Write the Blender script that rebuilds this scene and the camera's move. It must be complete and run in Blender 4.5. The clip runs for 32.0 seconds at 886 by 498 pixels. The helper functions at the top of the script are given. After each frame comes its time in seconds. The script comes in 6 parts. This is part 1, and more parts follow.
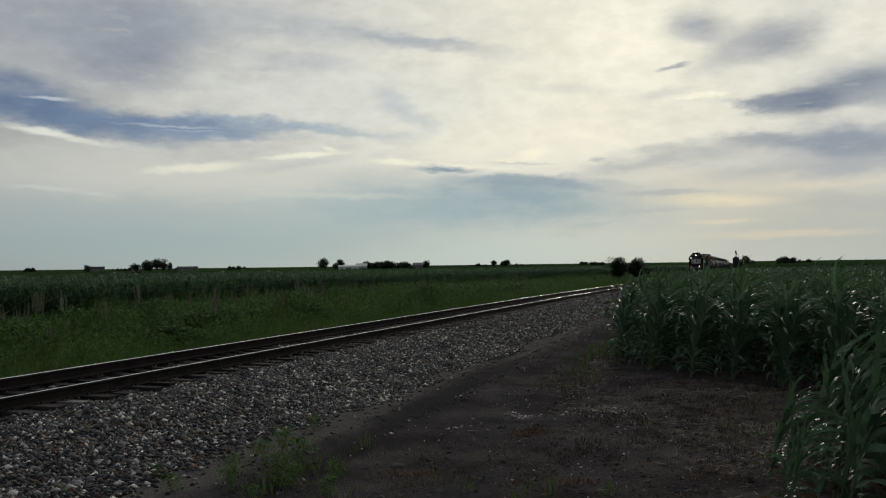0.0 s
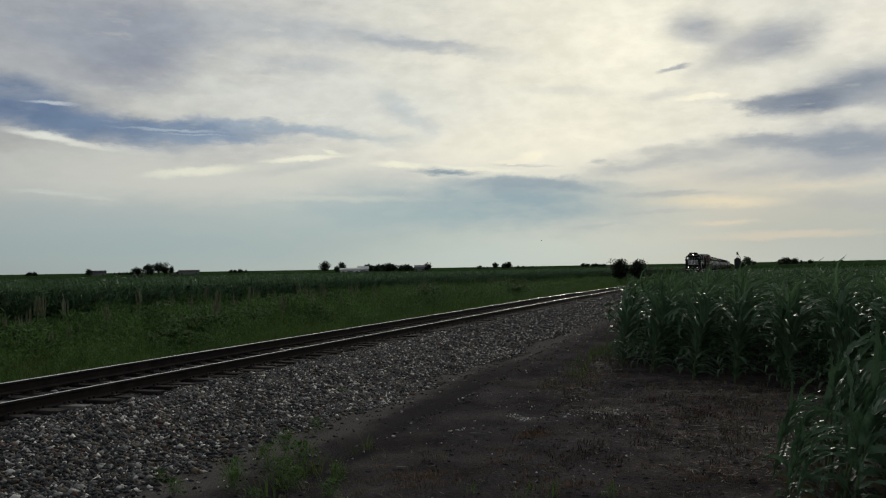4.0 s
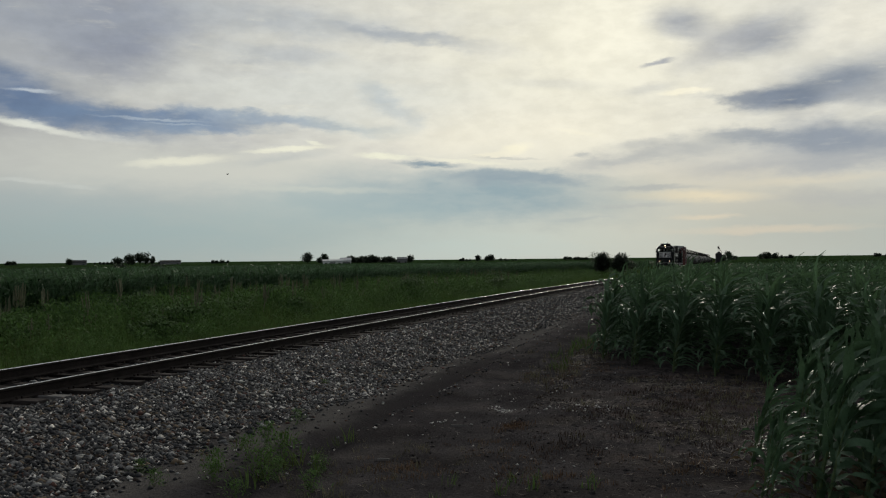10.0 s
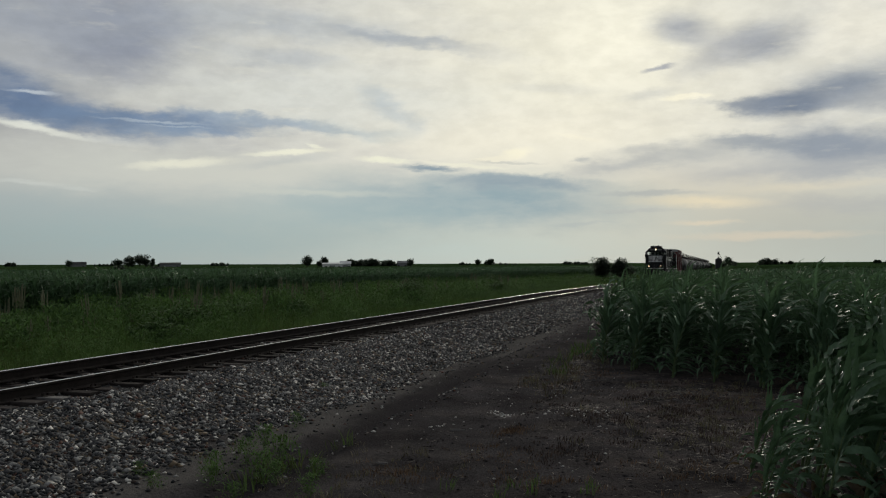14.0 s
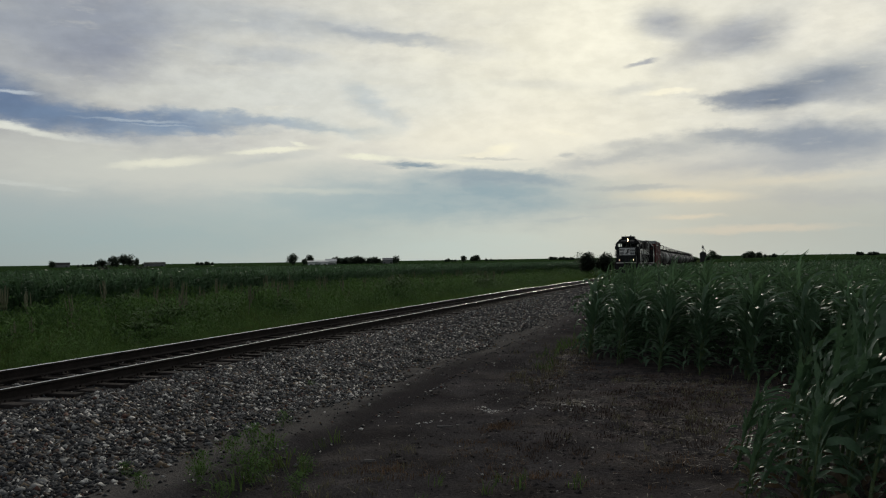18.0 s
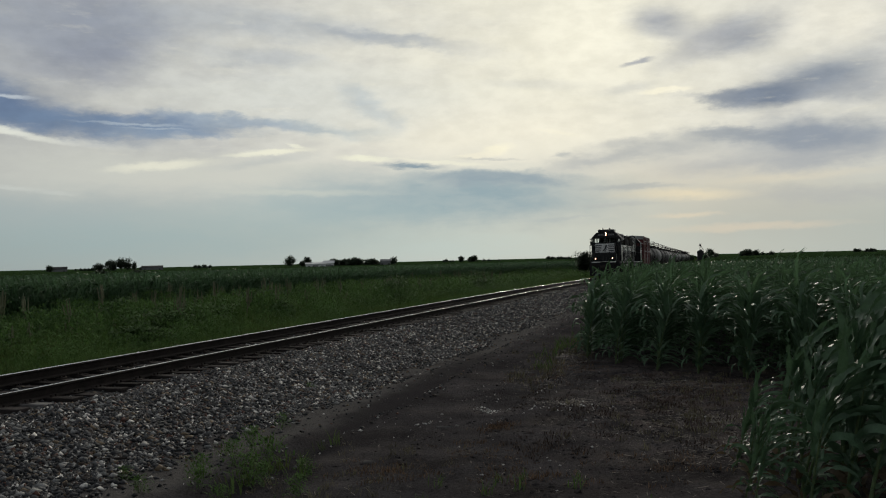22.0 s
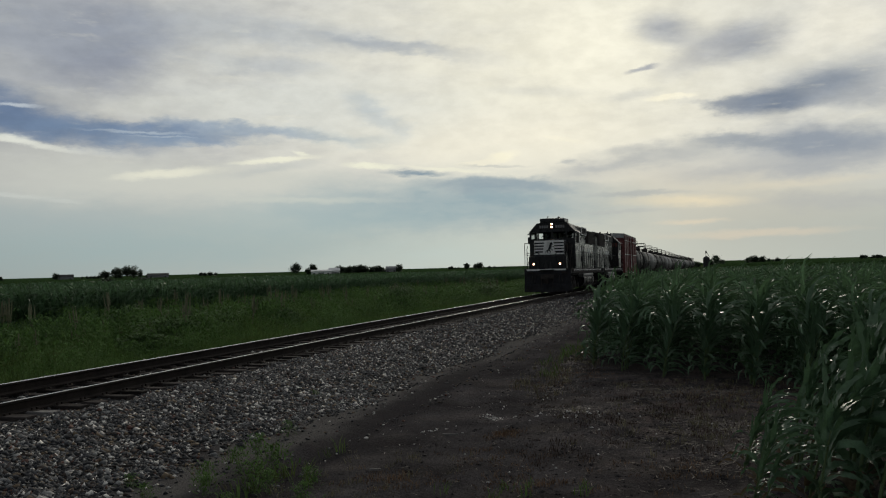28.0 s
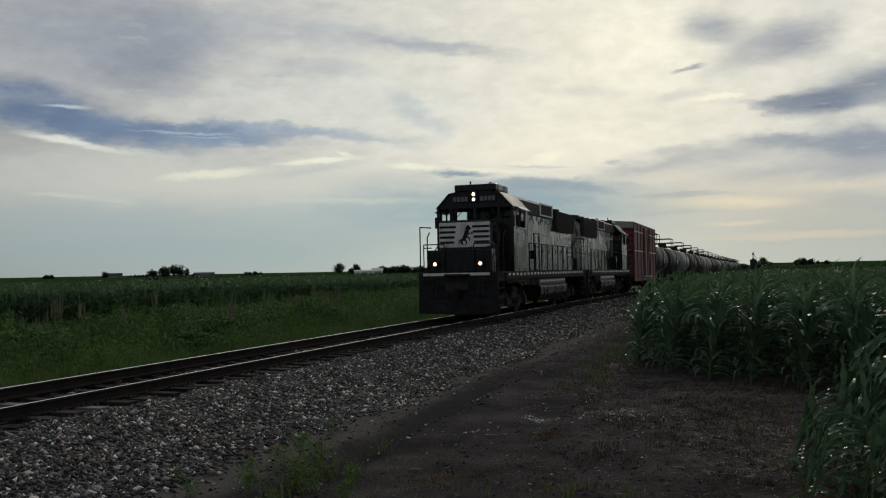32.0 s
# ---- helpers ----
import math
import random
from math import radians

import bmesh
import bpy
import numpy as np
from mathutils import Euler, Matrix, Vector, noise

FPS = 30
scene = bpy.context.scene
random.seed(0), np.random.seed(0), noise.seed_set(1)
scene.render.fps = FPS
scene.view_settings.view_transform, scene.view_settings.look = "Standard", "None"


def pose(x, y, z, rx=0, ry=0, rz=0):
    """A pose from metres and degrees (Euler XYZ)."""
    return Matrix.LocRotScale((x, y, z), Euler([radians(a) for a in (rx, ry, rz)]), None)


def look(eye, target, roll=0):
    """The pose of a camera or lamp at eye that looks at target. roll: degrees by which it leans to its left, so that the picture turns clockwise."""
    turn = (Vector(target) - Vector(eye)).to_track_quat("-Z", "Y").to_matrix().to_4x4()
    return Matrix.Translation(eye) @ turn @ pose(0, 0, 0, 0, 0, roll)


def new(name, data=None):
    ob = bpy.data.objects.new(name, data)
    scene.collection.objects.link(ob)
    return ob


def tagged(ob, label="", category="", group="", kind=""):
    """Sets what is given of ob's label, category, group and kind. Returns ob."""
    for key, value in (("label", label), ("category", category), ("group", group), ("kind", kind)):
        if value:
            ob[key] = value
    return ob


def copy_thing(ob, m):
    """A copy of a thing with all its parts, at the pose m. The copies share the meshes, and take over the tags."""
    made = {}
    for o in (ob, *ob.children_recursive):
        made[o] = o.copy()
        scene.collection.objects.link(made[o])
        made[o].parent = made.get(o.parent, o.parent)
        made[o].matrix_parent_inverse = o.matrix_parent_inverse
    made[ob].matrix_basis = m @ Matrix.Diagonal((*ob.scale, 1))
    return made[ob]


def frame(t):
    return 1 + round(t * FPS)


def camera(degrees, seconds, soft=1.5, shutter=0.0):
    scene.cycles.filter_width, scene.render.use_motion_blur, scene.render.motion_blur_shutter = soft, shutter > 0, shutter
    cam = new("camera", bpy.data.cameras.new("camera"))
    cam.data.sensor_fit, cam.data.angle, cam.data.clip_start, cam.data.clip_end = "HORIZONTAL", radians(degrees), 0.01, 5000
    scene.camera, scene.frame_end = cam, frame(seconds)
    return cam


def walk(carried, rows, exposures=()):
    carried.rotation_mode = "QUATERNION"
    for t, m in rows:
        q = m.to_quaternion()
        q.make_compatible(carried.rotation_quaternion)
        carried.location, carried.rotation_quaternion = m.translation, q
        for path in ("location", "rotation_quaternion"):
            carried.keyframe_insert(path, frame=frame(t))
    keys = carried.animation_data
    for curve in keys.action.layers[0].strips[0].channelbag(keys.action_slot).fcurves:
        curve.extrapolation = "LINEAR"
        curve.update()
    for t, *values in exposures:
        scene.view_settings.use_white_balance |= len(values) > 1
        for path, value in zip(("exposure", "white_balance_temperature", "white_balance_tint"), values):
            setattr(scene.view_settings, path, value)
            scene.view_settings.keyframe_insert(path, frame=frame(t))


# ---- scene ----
# A hand-held camera that stays on one spot and sways a little.
EYE = (0.0, 0.0, 2.05)
cam = camera(51.37, 32.0, soft=1.15)
walk(cam, [
    (0, pose(*EYE, 91.18, 0.72, 18.10)), (0.5, pose(*EYE, 91.00, 0.52, 17.96)), (1, pose(*EYE, 91.06, 0.61, 17.96)),
    (1.5, pose(*EYE, 91.27, 0.70, 17.94)), (2, pose(*EYE, 91.51, 0.82, 18.00)), (2.5, pose(*EYE, 91.74, 0.82, 18.46)),
    (3, pose(*EYE, 91.66, 0.90, 18.69)), (3.5, pose(*EYE, 91.48, 1.11, 18.31)), (5.5, pose(*EYE, 91.15, 0.51, 18.24)),
    (6, pose(*EYE, 91.22, 0.38, 18.28)), (6.5, pose(*EYE, 91.42, 0.22, 17.94)), (7, pose(*EYE, 91.26, 0.22, 17.81)),
    (7.5, pose(*EYE, 91.30, 0.24, 17.65)), (8, pose(*EYE, 91.43, 0.18, 17.48)), (8.5, pose(*EYE, 91.40, 0.45, 17.08)),
    (9, pose(*EYE, 91.24, 0.64, 16.66)), (9.5, pose(*EYE, 91.04, 0.58, 16.83)), (10, pose(*EYE, 90.83, 0.56, 17.12)),
    (10.5, pose(*EYE, 90.89, 0.50, 17.14)), (11, pose(*EYE, 90.93, 0.39, 17.50)), (11.5, pose(*EYE, 90.81, 0.25, 17.34)),
    (12, pose(*EYE, 90.79, -0.00, 17.09)), (12.5, pose(*EYE, 91.11, 0.13, 17.22)), (13, pose(*EYE, 91.06, 0.14, 17.32)),
    (13.5, pose(*EYE, 90.91, 0.14, 17.29)), (14, pose(*EYE, 91.08, 0.20, 17.11)), (14.5, pose(*EYE, 91.38, 0.11, 17.16)),
    (16.5, pose(*EYE, 91.40, 0.43, 16.57)), (17, pose(*EYE, 91.57, 0.57, 16.52)), (17.5, pose(*EYE, 91.37, 0.88, 16.39)),
    (18, pose(*EYE, 90.86, 0.83, 16.22)), (18.5, pose(*EYE, 90.81, 0.74, 15.97)), (19, pose(*EYE, 91.18, 0.60, 15.82)),
    (19.5, pose(*EYE, 91.47, 0.43, 15.98)), (20, pose(*EYE, 91.48, 0.51, 16.29)), (20.5, pose(*EYE, 91.02, 1.05, 16.17)),
    (21, pose(*EYE, 90.59, 1.29, 16.07)), (21.5, pose(*EYE, 90.56, 1.35, 15.95)), (22, pose(*EYE, 90.90, 1.37, 16.08)),
    (22.5, pose(*EYE, 91.06, 1.38, 16.18)), (23, pose(*EYE, 91.19, 1.24, 16.42)), (23.5, pose(*EYE, 91.27, 1.14, 16.50)),
    (24, pose(*EYE, 91.36, 1.08, 16.70)), (24.5, pose(*EYE, 91.30, 1.13, 16.88)), (25, pose(*EYE, 91.26, 1.17, 16.77)),
    (25.5, pose(*EYE, 91.33, 1.16, 16.65)), (27.5, pose(*EYE, 91.42, 1.50, 16.70)), (28, pose(*EYE, 91.35, 1.47, 16.42)),
    (28.5, pose(*EYE, 91.43, 1.44, 16.70)), (29, pose(*EYE, 91.66, 1.55, 17.18)), (29.5, pose(*EYE, 91.81, 1.56, 17.63)),
    (30, pose(*EYE, 91.87, 1.53, 18.11)), (30.5, pose(*EYE, 92.11, 1.38, 18.26)), (31, pose(*EYE, 92.25, 1.34, 18.62)),
    (31.5, pose(*EYE, 91.86, 1.37, 18.78)), (32, pose(*EYE, 91.45, 1.14, 19.08)),
])

# ---- sky, sun, exposure ----
SUN_AZ, SUN_EL = -7.0, 17.0      # degrees from the track's line and above the horizon
scene.view_settings.exposure = 0.0


def sky_world():
    """A clear evening sky under torn cloud. Clouds lie in degrees of azimuth and height."""
    world = bpy.data.worlds.new("evening_sky")
    scene.world = world
    world.use_nodes = True
    nt = world.node_tree
    nt.nodes.clear()
    link = nt.links.new

    def calc(op, a, b=None, c=None):
        n = nt.nodes.new("ShaderNodeMath")
        n.operation = op
        for i, v in enumerate((a, b, c)):
            if v is None:
                continue
            if isinstance(v, (int, float)):
                n.inputs[i].default_value = v
            else:
                link(v, n.inputs[i])
        return n.outputs[0]

    def smooth(v, lo, hi, a=0.0, b=1.0):
        n = nt.nodes.new("ShaderNodeMapRange")
        n.interpolation_type = "SMOOTHSTEP"
        link(v, n.inputs[0])
        for i, x in enumerate((lo, hi, a, b)):
            n.inputs[i + 1].default_value = x
        return n.outputs[0]

    def blend(fac, a, b):
        n = nt.nodes.new("ShaderNodeMix")
        n.data_type = "RGBA"
        for sock, v in ((n.inputs[0], fac), (n.inputs[6], a), (n.inputs[7], b)):
            if isinstance(v, (int, float)):
                sock.default_value = v
            elif isinstance(v, tuple):
                sock.default_value = (*v, 1)
            else:
                link(v, sock)
        return n.outputs[2]

    coord = nt.nodes.new("ShaderNodeTexCoord")
    sep = nt.nodes.new("ShaderNodeSeparateXYZ")
    link(coord.outputs["Generated"], sep.inputs[0])
    az = calc("DEGREES", calc("ARCTAN2", sep.outputs[0], sep.outputs[1]))
    el = calc("DEGREES", calc("ARCSINE", sep.outputs[2]))
    flat = nt.nodes.new("ShaderNodeCombineXYZ")
    link(az, flat.inputs[0]), link(el, flat.inputs[1])

    spot = nt.nodes.new("ShaderNodeCombineXYZ")
    link(az, spot.inputs[0]), link(el, spot.inputs[1])
    spot.inputs[2].default_value = 1.0
    place = spot.outputs[0]

    def fbm(scale, stretch, detail, rough, seed, turn=0.0):
        m = nt.nodes.new("ShaderNodeMapping")
        link(flat.outputs[0], m.inputs[0])
        m.inputs[1].default_value = (seed, seed * 0.7, seed * 1.3)
        m.inputs[2].default_value = (0, 0, radians(turn))
        m.inputs[3].default_value = (scale, scale * stretch, scale)
        n = nt.nodes.new("ShaderNodeTexNoise")
        n.inputs["Scale"].default_value = 1.0
        n.inputs["Detail"].default_value = detail
        n.inputs["Roughness"].default_value = rough
        link(m.outputs[0], n.inputs["Vector"])
        return n

    # ragged edges: every cloud bank is bent by two sizes of noise
    warp_big = fbm(0.11, 2.2, 4, 0.55, 3.1)
    warp_small = fbm(0.45, 2.6, 6, 0.62, 9.7)

    def offset(n, amount):
        v = nt.nodes.new("ShaderNodeVectorMath")
        v.operation = "MULTIPLY_ADD"
        link(n.outputs["Color"], v.inputs[0])
        v.inputs[1].default_value = (amount * 2, amount, 0)
        v.inputs[2].default_value = (-amount, -amount * 0.5, 0)
        return v.outputs[0]

    def plus(a, b):
        v = nt.nodes.new("ShaderNodeVectorMath")
        link(a, v.inputs[0]), link(b, v.inputs[1])
        return v.outputs[0]

    warp_fine = fbm(1.1, 3.4, 5, 0.6, 5.3)
    bent = plus(plus(place, offset(warp_big, 1.9)), offset(warp_small, 1.35))
    calm = plus(plus(place, offset(warp_small, 0.55)), offset(warp_fine, 0.30))
    # clouds thin out in streaks
    tear = fbm(0.30, 3.2, 6, 0.6, 51.0, 4)
    ragged = smooth(tear.outputs["Fac"], 0.34, 0.58, 0.86, 1.06)

    def along(v, axis):
        n = nt.nodes.new("ShaderNodeVectorMath")
        n.operation = "DOT_PRODUCT"
        link(v, n.inputs[0])
        n.inputs[1].default_value = axis
        return n.outputs["Value"]

    def bank(a, e, w, h, turn=0.0, soft=0.75, tight=False):
        """How much of an oval bank of cloud lies here: centre, half width and height, and tilt, all in degrees."""
        space = calm if tight or h < 0.3 else bent
        c, k = math.cos(radians(turn)), math.sin(radians(turn))
        u = along(space, (c / w, k / w, -(c * a + k * e) / w))
        v = along(space, (-k / h, c / h, (k * a - c * e) / h))
        return smooth(calc("SQRT", calc("MULTIPLY_ADD", v, v, calc("MULTIPLY", u, u))), 1.0 + soft, max(0.05, 1.0 - soft), 0, 1)

    def layer(under, a, e, w, h, turn, soft, strength, colour, tight=False):
        return blend(calc("MULTIPLY", calc("MULTIPLY", bank(a, e, w, h, turn, soft, tight), ragged), strength), under, colour)

    # angle from the hidden sun
    s = Vector((math.sin(radians(SUN_AZ)) * math.cos(radians(SUN_EL)), math.cos(radians(SUN_AZ)) * math.cos(radians(SUN_EL)), math.sin(radians(SUN_EL))))
    dot = nt.nodes.new("ShaderNodeVectorMath")
    dot.operation = "DOT_PRODUCT"
    link(coord.outputs["Generated"], dot.inputs[0])
    dot.inputs[1].default_value = s
    away = calc("DEGREES", calc("ARCCOSINE", calc("MINIMUM", dot.outputs["Value"], 0.99999)))

    clear = nt.nodes.new("ShaderNodeTexSky")
    clear.sky_type = "NISHITA"
    clear.sun_disc = False
    clear.sun_elevation, clear.sun_rotation = radians(SUN_EL), radians(SUN_AZ)
    dim = nt.nodes.new("ShaderNodeVectorMath")
    dim.operation = "SCALE"
    link(clear.outputs[0], dim.inputs[0])
    dim.inputs["Scale"].default_value = 0.05

    # thin high overcast: bright towards the sun, dull behind the viewer
    tone = smooth(away, 70, 10)
    veil = blend(tone, (0.215, 0.23, 0.25), (0.69, 0.69, 0.625))
    low = smooth(el, 6.2, 1.2)
    teal = blend(tone, (0.20, 0.24, 0.25), (0.37, 0.465, 0.465))
    sky = blend(calc("MULTIPLY", low, 0.85), veil, teal)
    sky = blend(0.06, sky, dim.outputs[0])
    # streaks all over
    streak = fbm(0.16, 3.6, 7, 0.58, 21.0, 6)
    shade = calc("MULTIPLY", smooth(streak.outputs["Fac"], 0.47, 0.68), smooth(el, 2, 9))
    sky = blend(calc("MULTIPLY", shade, 0.42), sky, blend(tone, (0.10, 0.11, 0.13), (0.47, 0.47, 0.47)))
    mottle = fbm(0.085, 2.4, 6, 0.6, 63.0, -12)
    sky = blend(calc("MULTIPLY", calc("MULTIPLY", smooth(mottle.outputs["Fac"], 0.46, 0.66), smooth(el, 3, 8)), 0.34), sky, blend(tone, (0.13, 0.14, 0.16), (0.46, 0.475, 0.49)))
    # broad warm glow round the hidden sun
    sky = layer(sky, -9.5, 11.83, 9.33, 6.68, 0, 0.90, 0.72, (0.896, 0.863, 0.701))
    sky = layer(sky, -6.4, 13.39, 2.89, 2.28, 0, 0.90, 0.80, (0.956, 0.922, 0.761))
    sky = layer(sky, -13.0, 8.15, 7.69, 1.41, 0, 0.90, 0.50, (0.905, 0.855, 0.701))
    # pale cloud on the far side
    sky = layer(sky, -24.9, 10.48, 8.97, 1.76, -3, 0.90, 0.50, (0.676, 0.701, 0.658))
    # warm band over the horizon
    sky = layer(sky, -37.8, 5.69, 8.00, 1.20, 0, 0.90, 0.55, (0.55, 0.57, 0.525))
    sky = layer(sky, -28.0, 5.63, 8.47, 0.91, 0, 0.90, 0.50, (0.635, 0.644, 0.565))
    # warm low light under the sun
    sky = layer(sky, -1.1, 4.00, 8.45, 1.76, 0, 0.90, 0.55, (0.604, 0.558, 0.445))
    sky = layer(sky, 5.5, 2.30, 6.50, 1.60, 0, 0.85, 0.55, (0.47, 0.47, 0.415))
    sky = layer(sky, -2.1, 3.85, 3.41, 0.29, -2, 0.80, 0.75, (0.839, 0.73, 0.515))
    sky = layer(sky, -1.2, 2.56, 1.60, 0.14, 0, 0.80, 0.55, (0.77, 0.66, 0.49))
    sky = layer(sky, 2.2, 1.75, 4.40, 0.20, 0, 0.80, 0.50, (0.73, 0.62, 0.47))
    sky = layer(sky, 4.8, 4.55, 3.60, 0.22, 2, 0.80, 0.45, (0.72, 0.66, 0.52))
    # cool rain veil low in the middle
    sky = layer(sky, -14.4, 4.16, 8.07, 1.48, -3, 0.85, 0.85, (0.262, 0.366, 0.413))
    sky = layer(sky, -22.1, 3.62, 7.67, 1.05, -2, 0.80, 0.50, (0.323, 0.434, 0.456))
    sky = layer(sky, -33.6, 2.14, 12.92, 1.41, 0, 0.90, 0.50, (0.32, 0.428, 0.44))
    sky = layer(sky, -39.5, 3.70, 6.00, 1.00, 0, 0.90, 0.45, (0.36, 0.43, 0.44))
    sky = layer(sky, -14.5, 0.90, 7.00, 0.90, 0, 0.90, 0.45, (0.52, 0.62, 0.585))
    sky = layer(sky, -24.5, 4.55, 4.20, 0.16, -1, 0.80, 0.45, (0.62, 0.64, 0.56))
    # grey cloud high up, opposite the sun
    sky = layer(sky, -36.6, 13.65, 3.75, 2.70, 14, 0.70, 0.95, (0.265, 0.290, 0.348))
    sky = layer(sky, -41.6, 14.30, 4.40, 2.90, 0, 0.80, 0.85, (0.31, 0.34, 0.39))
    sky = layer(sky, -42.6, 12.20, 2.60, 1.00, -14, 0.80, 0.50, (0.42, 0.44, 0.46))
    sky = layer(sky, -32.7, 14.73, 4.57, 1.41, 10, 0.80, 0.55, (0.351, 0.386, 0.434))
    sky = layer(sky, -24.9, 14.48, 5.17, 0.77, -4, 0.80, 0.60, (0.4, 0.44, 0.479))
    sky = layer(sky, -19.6, 13.80, 3.70, 0.36, -9, 0.70, 0.70, (0.36, 0.40, 0.445))
    sky = layer(sky, -27.7, 12.73, 3.74, 0.42, -4, 0.80, 0.50, (0.41, 0.445, 0.479))
    sky = layer(sky, -14.4, 12.93, 2.46, 0.49, -8, 0.90, 0.35, (0.617, 0.617, 0.578))
    # blue gap
    sky = layer(sky, -42.3, 9.50, 4.30, 1.30, -12, 0.60, 0.94, (0.138, 0.196, 0.305))
    sky = layer(sky, -37.8, 8.35, 4.31, 0.85, -6, 0.68, 0.90, (0.155, 0.220, 0.328))
    sky = layer(sky, -33.7, 8.52, 5.17, 0.45, -2, 0.68, 0.84, (0.168, 0.242, 0.362))
    sky = layer(sky, -28.0, 8.70, 4.20, 0.31, -3, 0.70, 0.68, (0.255, 0.335, 0.435))
    sky = layer(sky, -20.4, 9.70, 1.75, 0.60, -34, 0.80, 0.50, (0.4, 0.474, 0.527))
    sky = layer(sky, -22.8, 8.40, 3.13, 0.40, -6, 0.80, 0.45, (0.431, 0.503, 0.527))
    sky = layer(sky, -32.7, 8.00, 3.26, 0.35, 4, 0.70, 0.55, (0.226, 0.309, 0.420))
    # lit rims and wisps
    sky = layer(sky, -41.1, 9.93, 1.10, 0.10, -2, 0.80, 0.75, (0.546, 0.600, 0.640))
    sky = layer(sky, -41.9, 8.10, 1.50, 0.22, -6, 0.70, 0.80, (0.760, 0.775, 0.690))
    sky = layer(sky, -40.0, 7.72, 1.80, 0.16, -9, 0.70, 0.70, (0.730, 0.745, 0.665))
    sky = layer(sky, -37.4, 7.45, 2.20, 0.20, -6, 0.80, 0.40, (0.660, 0.670, 0.620))
    sky = layer(sky, -34.6, 8.62, 2.40, 0.07, -1, 0.80, 0.55, (0.500, 0.570, 0.620))
    sky = layer(sky, -33.1, 8.38, 1.60, 0.05, 0, 0.80, 0.40, (0.480, 0.550, 0.600))
    sky = layer(sky, -41.3, 4.85, 1.70, 0.11, -3, 0.80, 0.45, (0.600, 0.630, 0.590))
    sky = layer(sky, -38.8, 4.55, 1.00, 0.08, -3, 0.80, 0.35, (0.600, 0.630, 0.590))
    sky = layer(sky, -33.0, 6.20, 2.60, 0.26, 5, 0.60, 0.75, (0.800, 0.790, 0.650))
    sky = layer(sky, -26.6, 7.02, 2.20, 0.17, 4, 0.60, 0.80, (0.854, 0.845, 0.680))
    sky = layer(sky, -25.0, 7.42, 0.50, 0.10, -10, 0.60, 0.70, (0.850, 0.845, 0.690))
    sky = layer(sky, -27.0, 6.45, 2.40, 0.22, 8, 0.80, 0.45, (0.470, 0.500, 0.490))
    sky = layer(sky, -20.7, 6.58, 1.40, 0.14, -4, 0.60, 0.80, (0.87, 0.865, 0.687))
    sky = layer(sky, -15.9, 6.28, 2.40, 0.10, -5, 0.70, 0.75, (0.88, 0.86, 0.69))
    sky = layer(sky, -12.4, 7.00, 0.85, 0.28, 8, 0.60, 0.85, (0.956, 0.905, 0.701))
    sky = layer(sky, -13.6, 6.62, 1.40, 0.14, 4, 0.60, 0.65, (0.922, 0.871, 0.687))
    sky = layer(sky, -8.8, 7.90, 1.20, 0.12, -8, 0.80, 0.50, (0.93, 0.88, 0.70))
    sky = layer(sky, -2.2, 10.05, 1.30, 0.16, 3, 0.50, 0.90, (0.973, 0.922, 0.73))
    # thin grey lines of cloud
    sky = layer(sky, -18.0, 6.10, 1.60, 0.13, -2, 0.70, 0.85, (0.226, 0.305, 0.366))
    sky = layer(sky, -13.0, 6.40, 1.80, 0.07, -2, 0.60, 0.50, (0.46, 0.48, 0.46))
    sky = layer(sky, -12.4, 5.30, 4.60, 0.52, -3, 0.55, 0.75, (0.275, 0.352, 0.402))
    # grey clouds on the sunward side
    sky = layer(sky, -2.4, 14.00, 1.70, 0.80, -14, 0.80, 0.85, (0.371, 0.392, 0.423), True)
    sky = layer(sky, 2.2, 13.00, 2.60, 0.95, 6, 0.80, 0.90, (0.296, 0.323, 0.371), True)
    sky = layer(sky, -0.6, 12.25, 2.40, 0.70, 12, 0.85, 0.55, (0.445, 0.456, 0.468))
    sky = layer(sky, 7.2, 13.30, 2.80, 1.50, 0, 0.85, 0.92, (0.86, 0.83, 0.71))
    sky = layer(sky, -3.8, 11.82, 0.85, 0.13, 10, 0.70, 0.80, (0.352, 0.371, 0.413))
    sky = layer(sky, 3.4, 9.32, 2.60, 0.72, 3, 0.55, 0.96, (0.200, 0.240, 0.305), True)
    sky = layer(sky, 6.4, 10.10, 2.70, 0.90, 6, 0.85, 0.88, (0.225, 0.265, 0.325), True)
    sky = layer(sky, 1.0, 9.42, 1.90, 0.30, -5, 0.80, 0.80, (0.27, 0.305, 0.355))
    sky = layer(sky, 8.4, 9.30, 2.30, 0.60, 0, 0.80, 0.60, (0.345, 0.372, 0.405))
    sky = layer(sky, -4.4, 10.32, 1.40, 0.25, 8, 0.80, 0.45, (0.515, 0.527, 0.515))
    sky = layer(sky, -10.2, 10.84, 2.77, 0.25, -4, 0.80, 0.40, (0.617, 0.617, 0.565))
    sky = layer(sky, 6.0, 6.75, 4.60, 1.15, -4, 0.65, 0.90, (0.280, 0.320, 0.374))
    sky = layer(sky, 1.5, 7.30, 2.21, 0.46, -6, 0.70, 0.75, (0.287, 0.328, 0.376))
    sky = layer(sky, -3.0, 6.55, 4.40, 0.70, 6, 0.80, 0.75, (0.430, 0.447, 0.442))
    sky = layer(sky, -5.2, 7.10, 1.20, 0.20, 8, 0.80, 0.50, (0.47, 0.48, 0.465))
    sky = layer(sky, -8.5, 6.53, 0.50, 0.14, 0, 0.80, 0.65, (0.40, 0.43, 0.44))
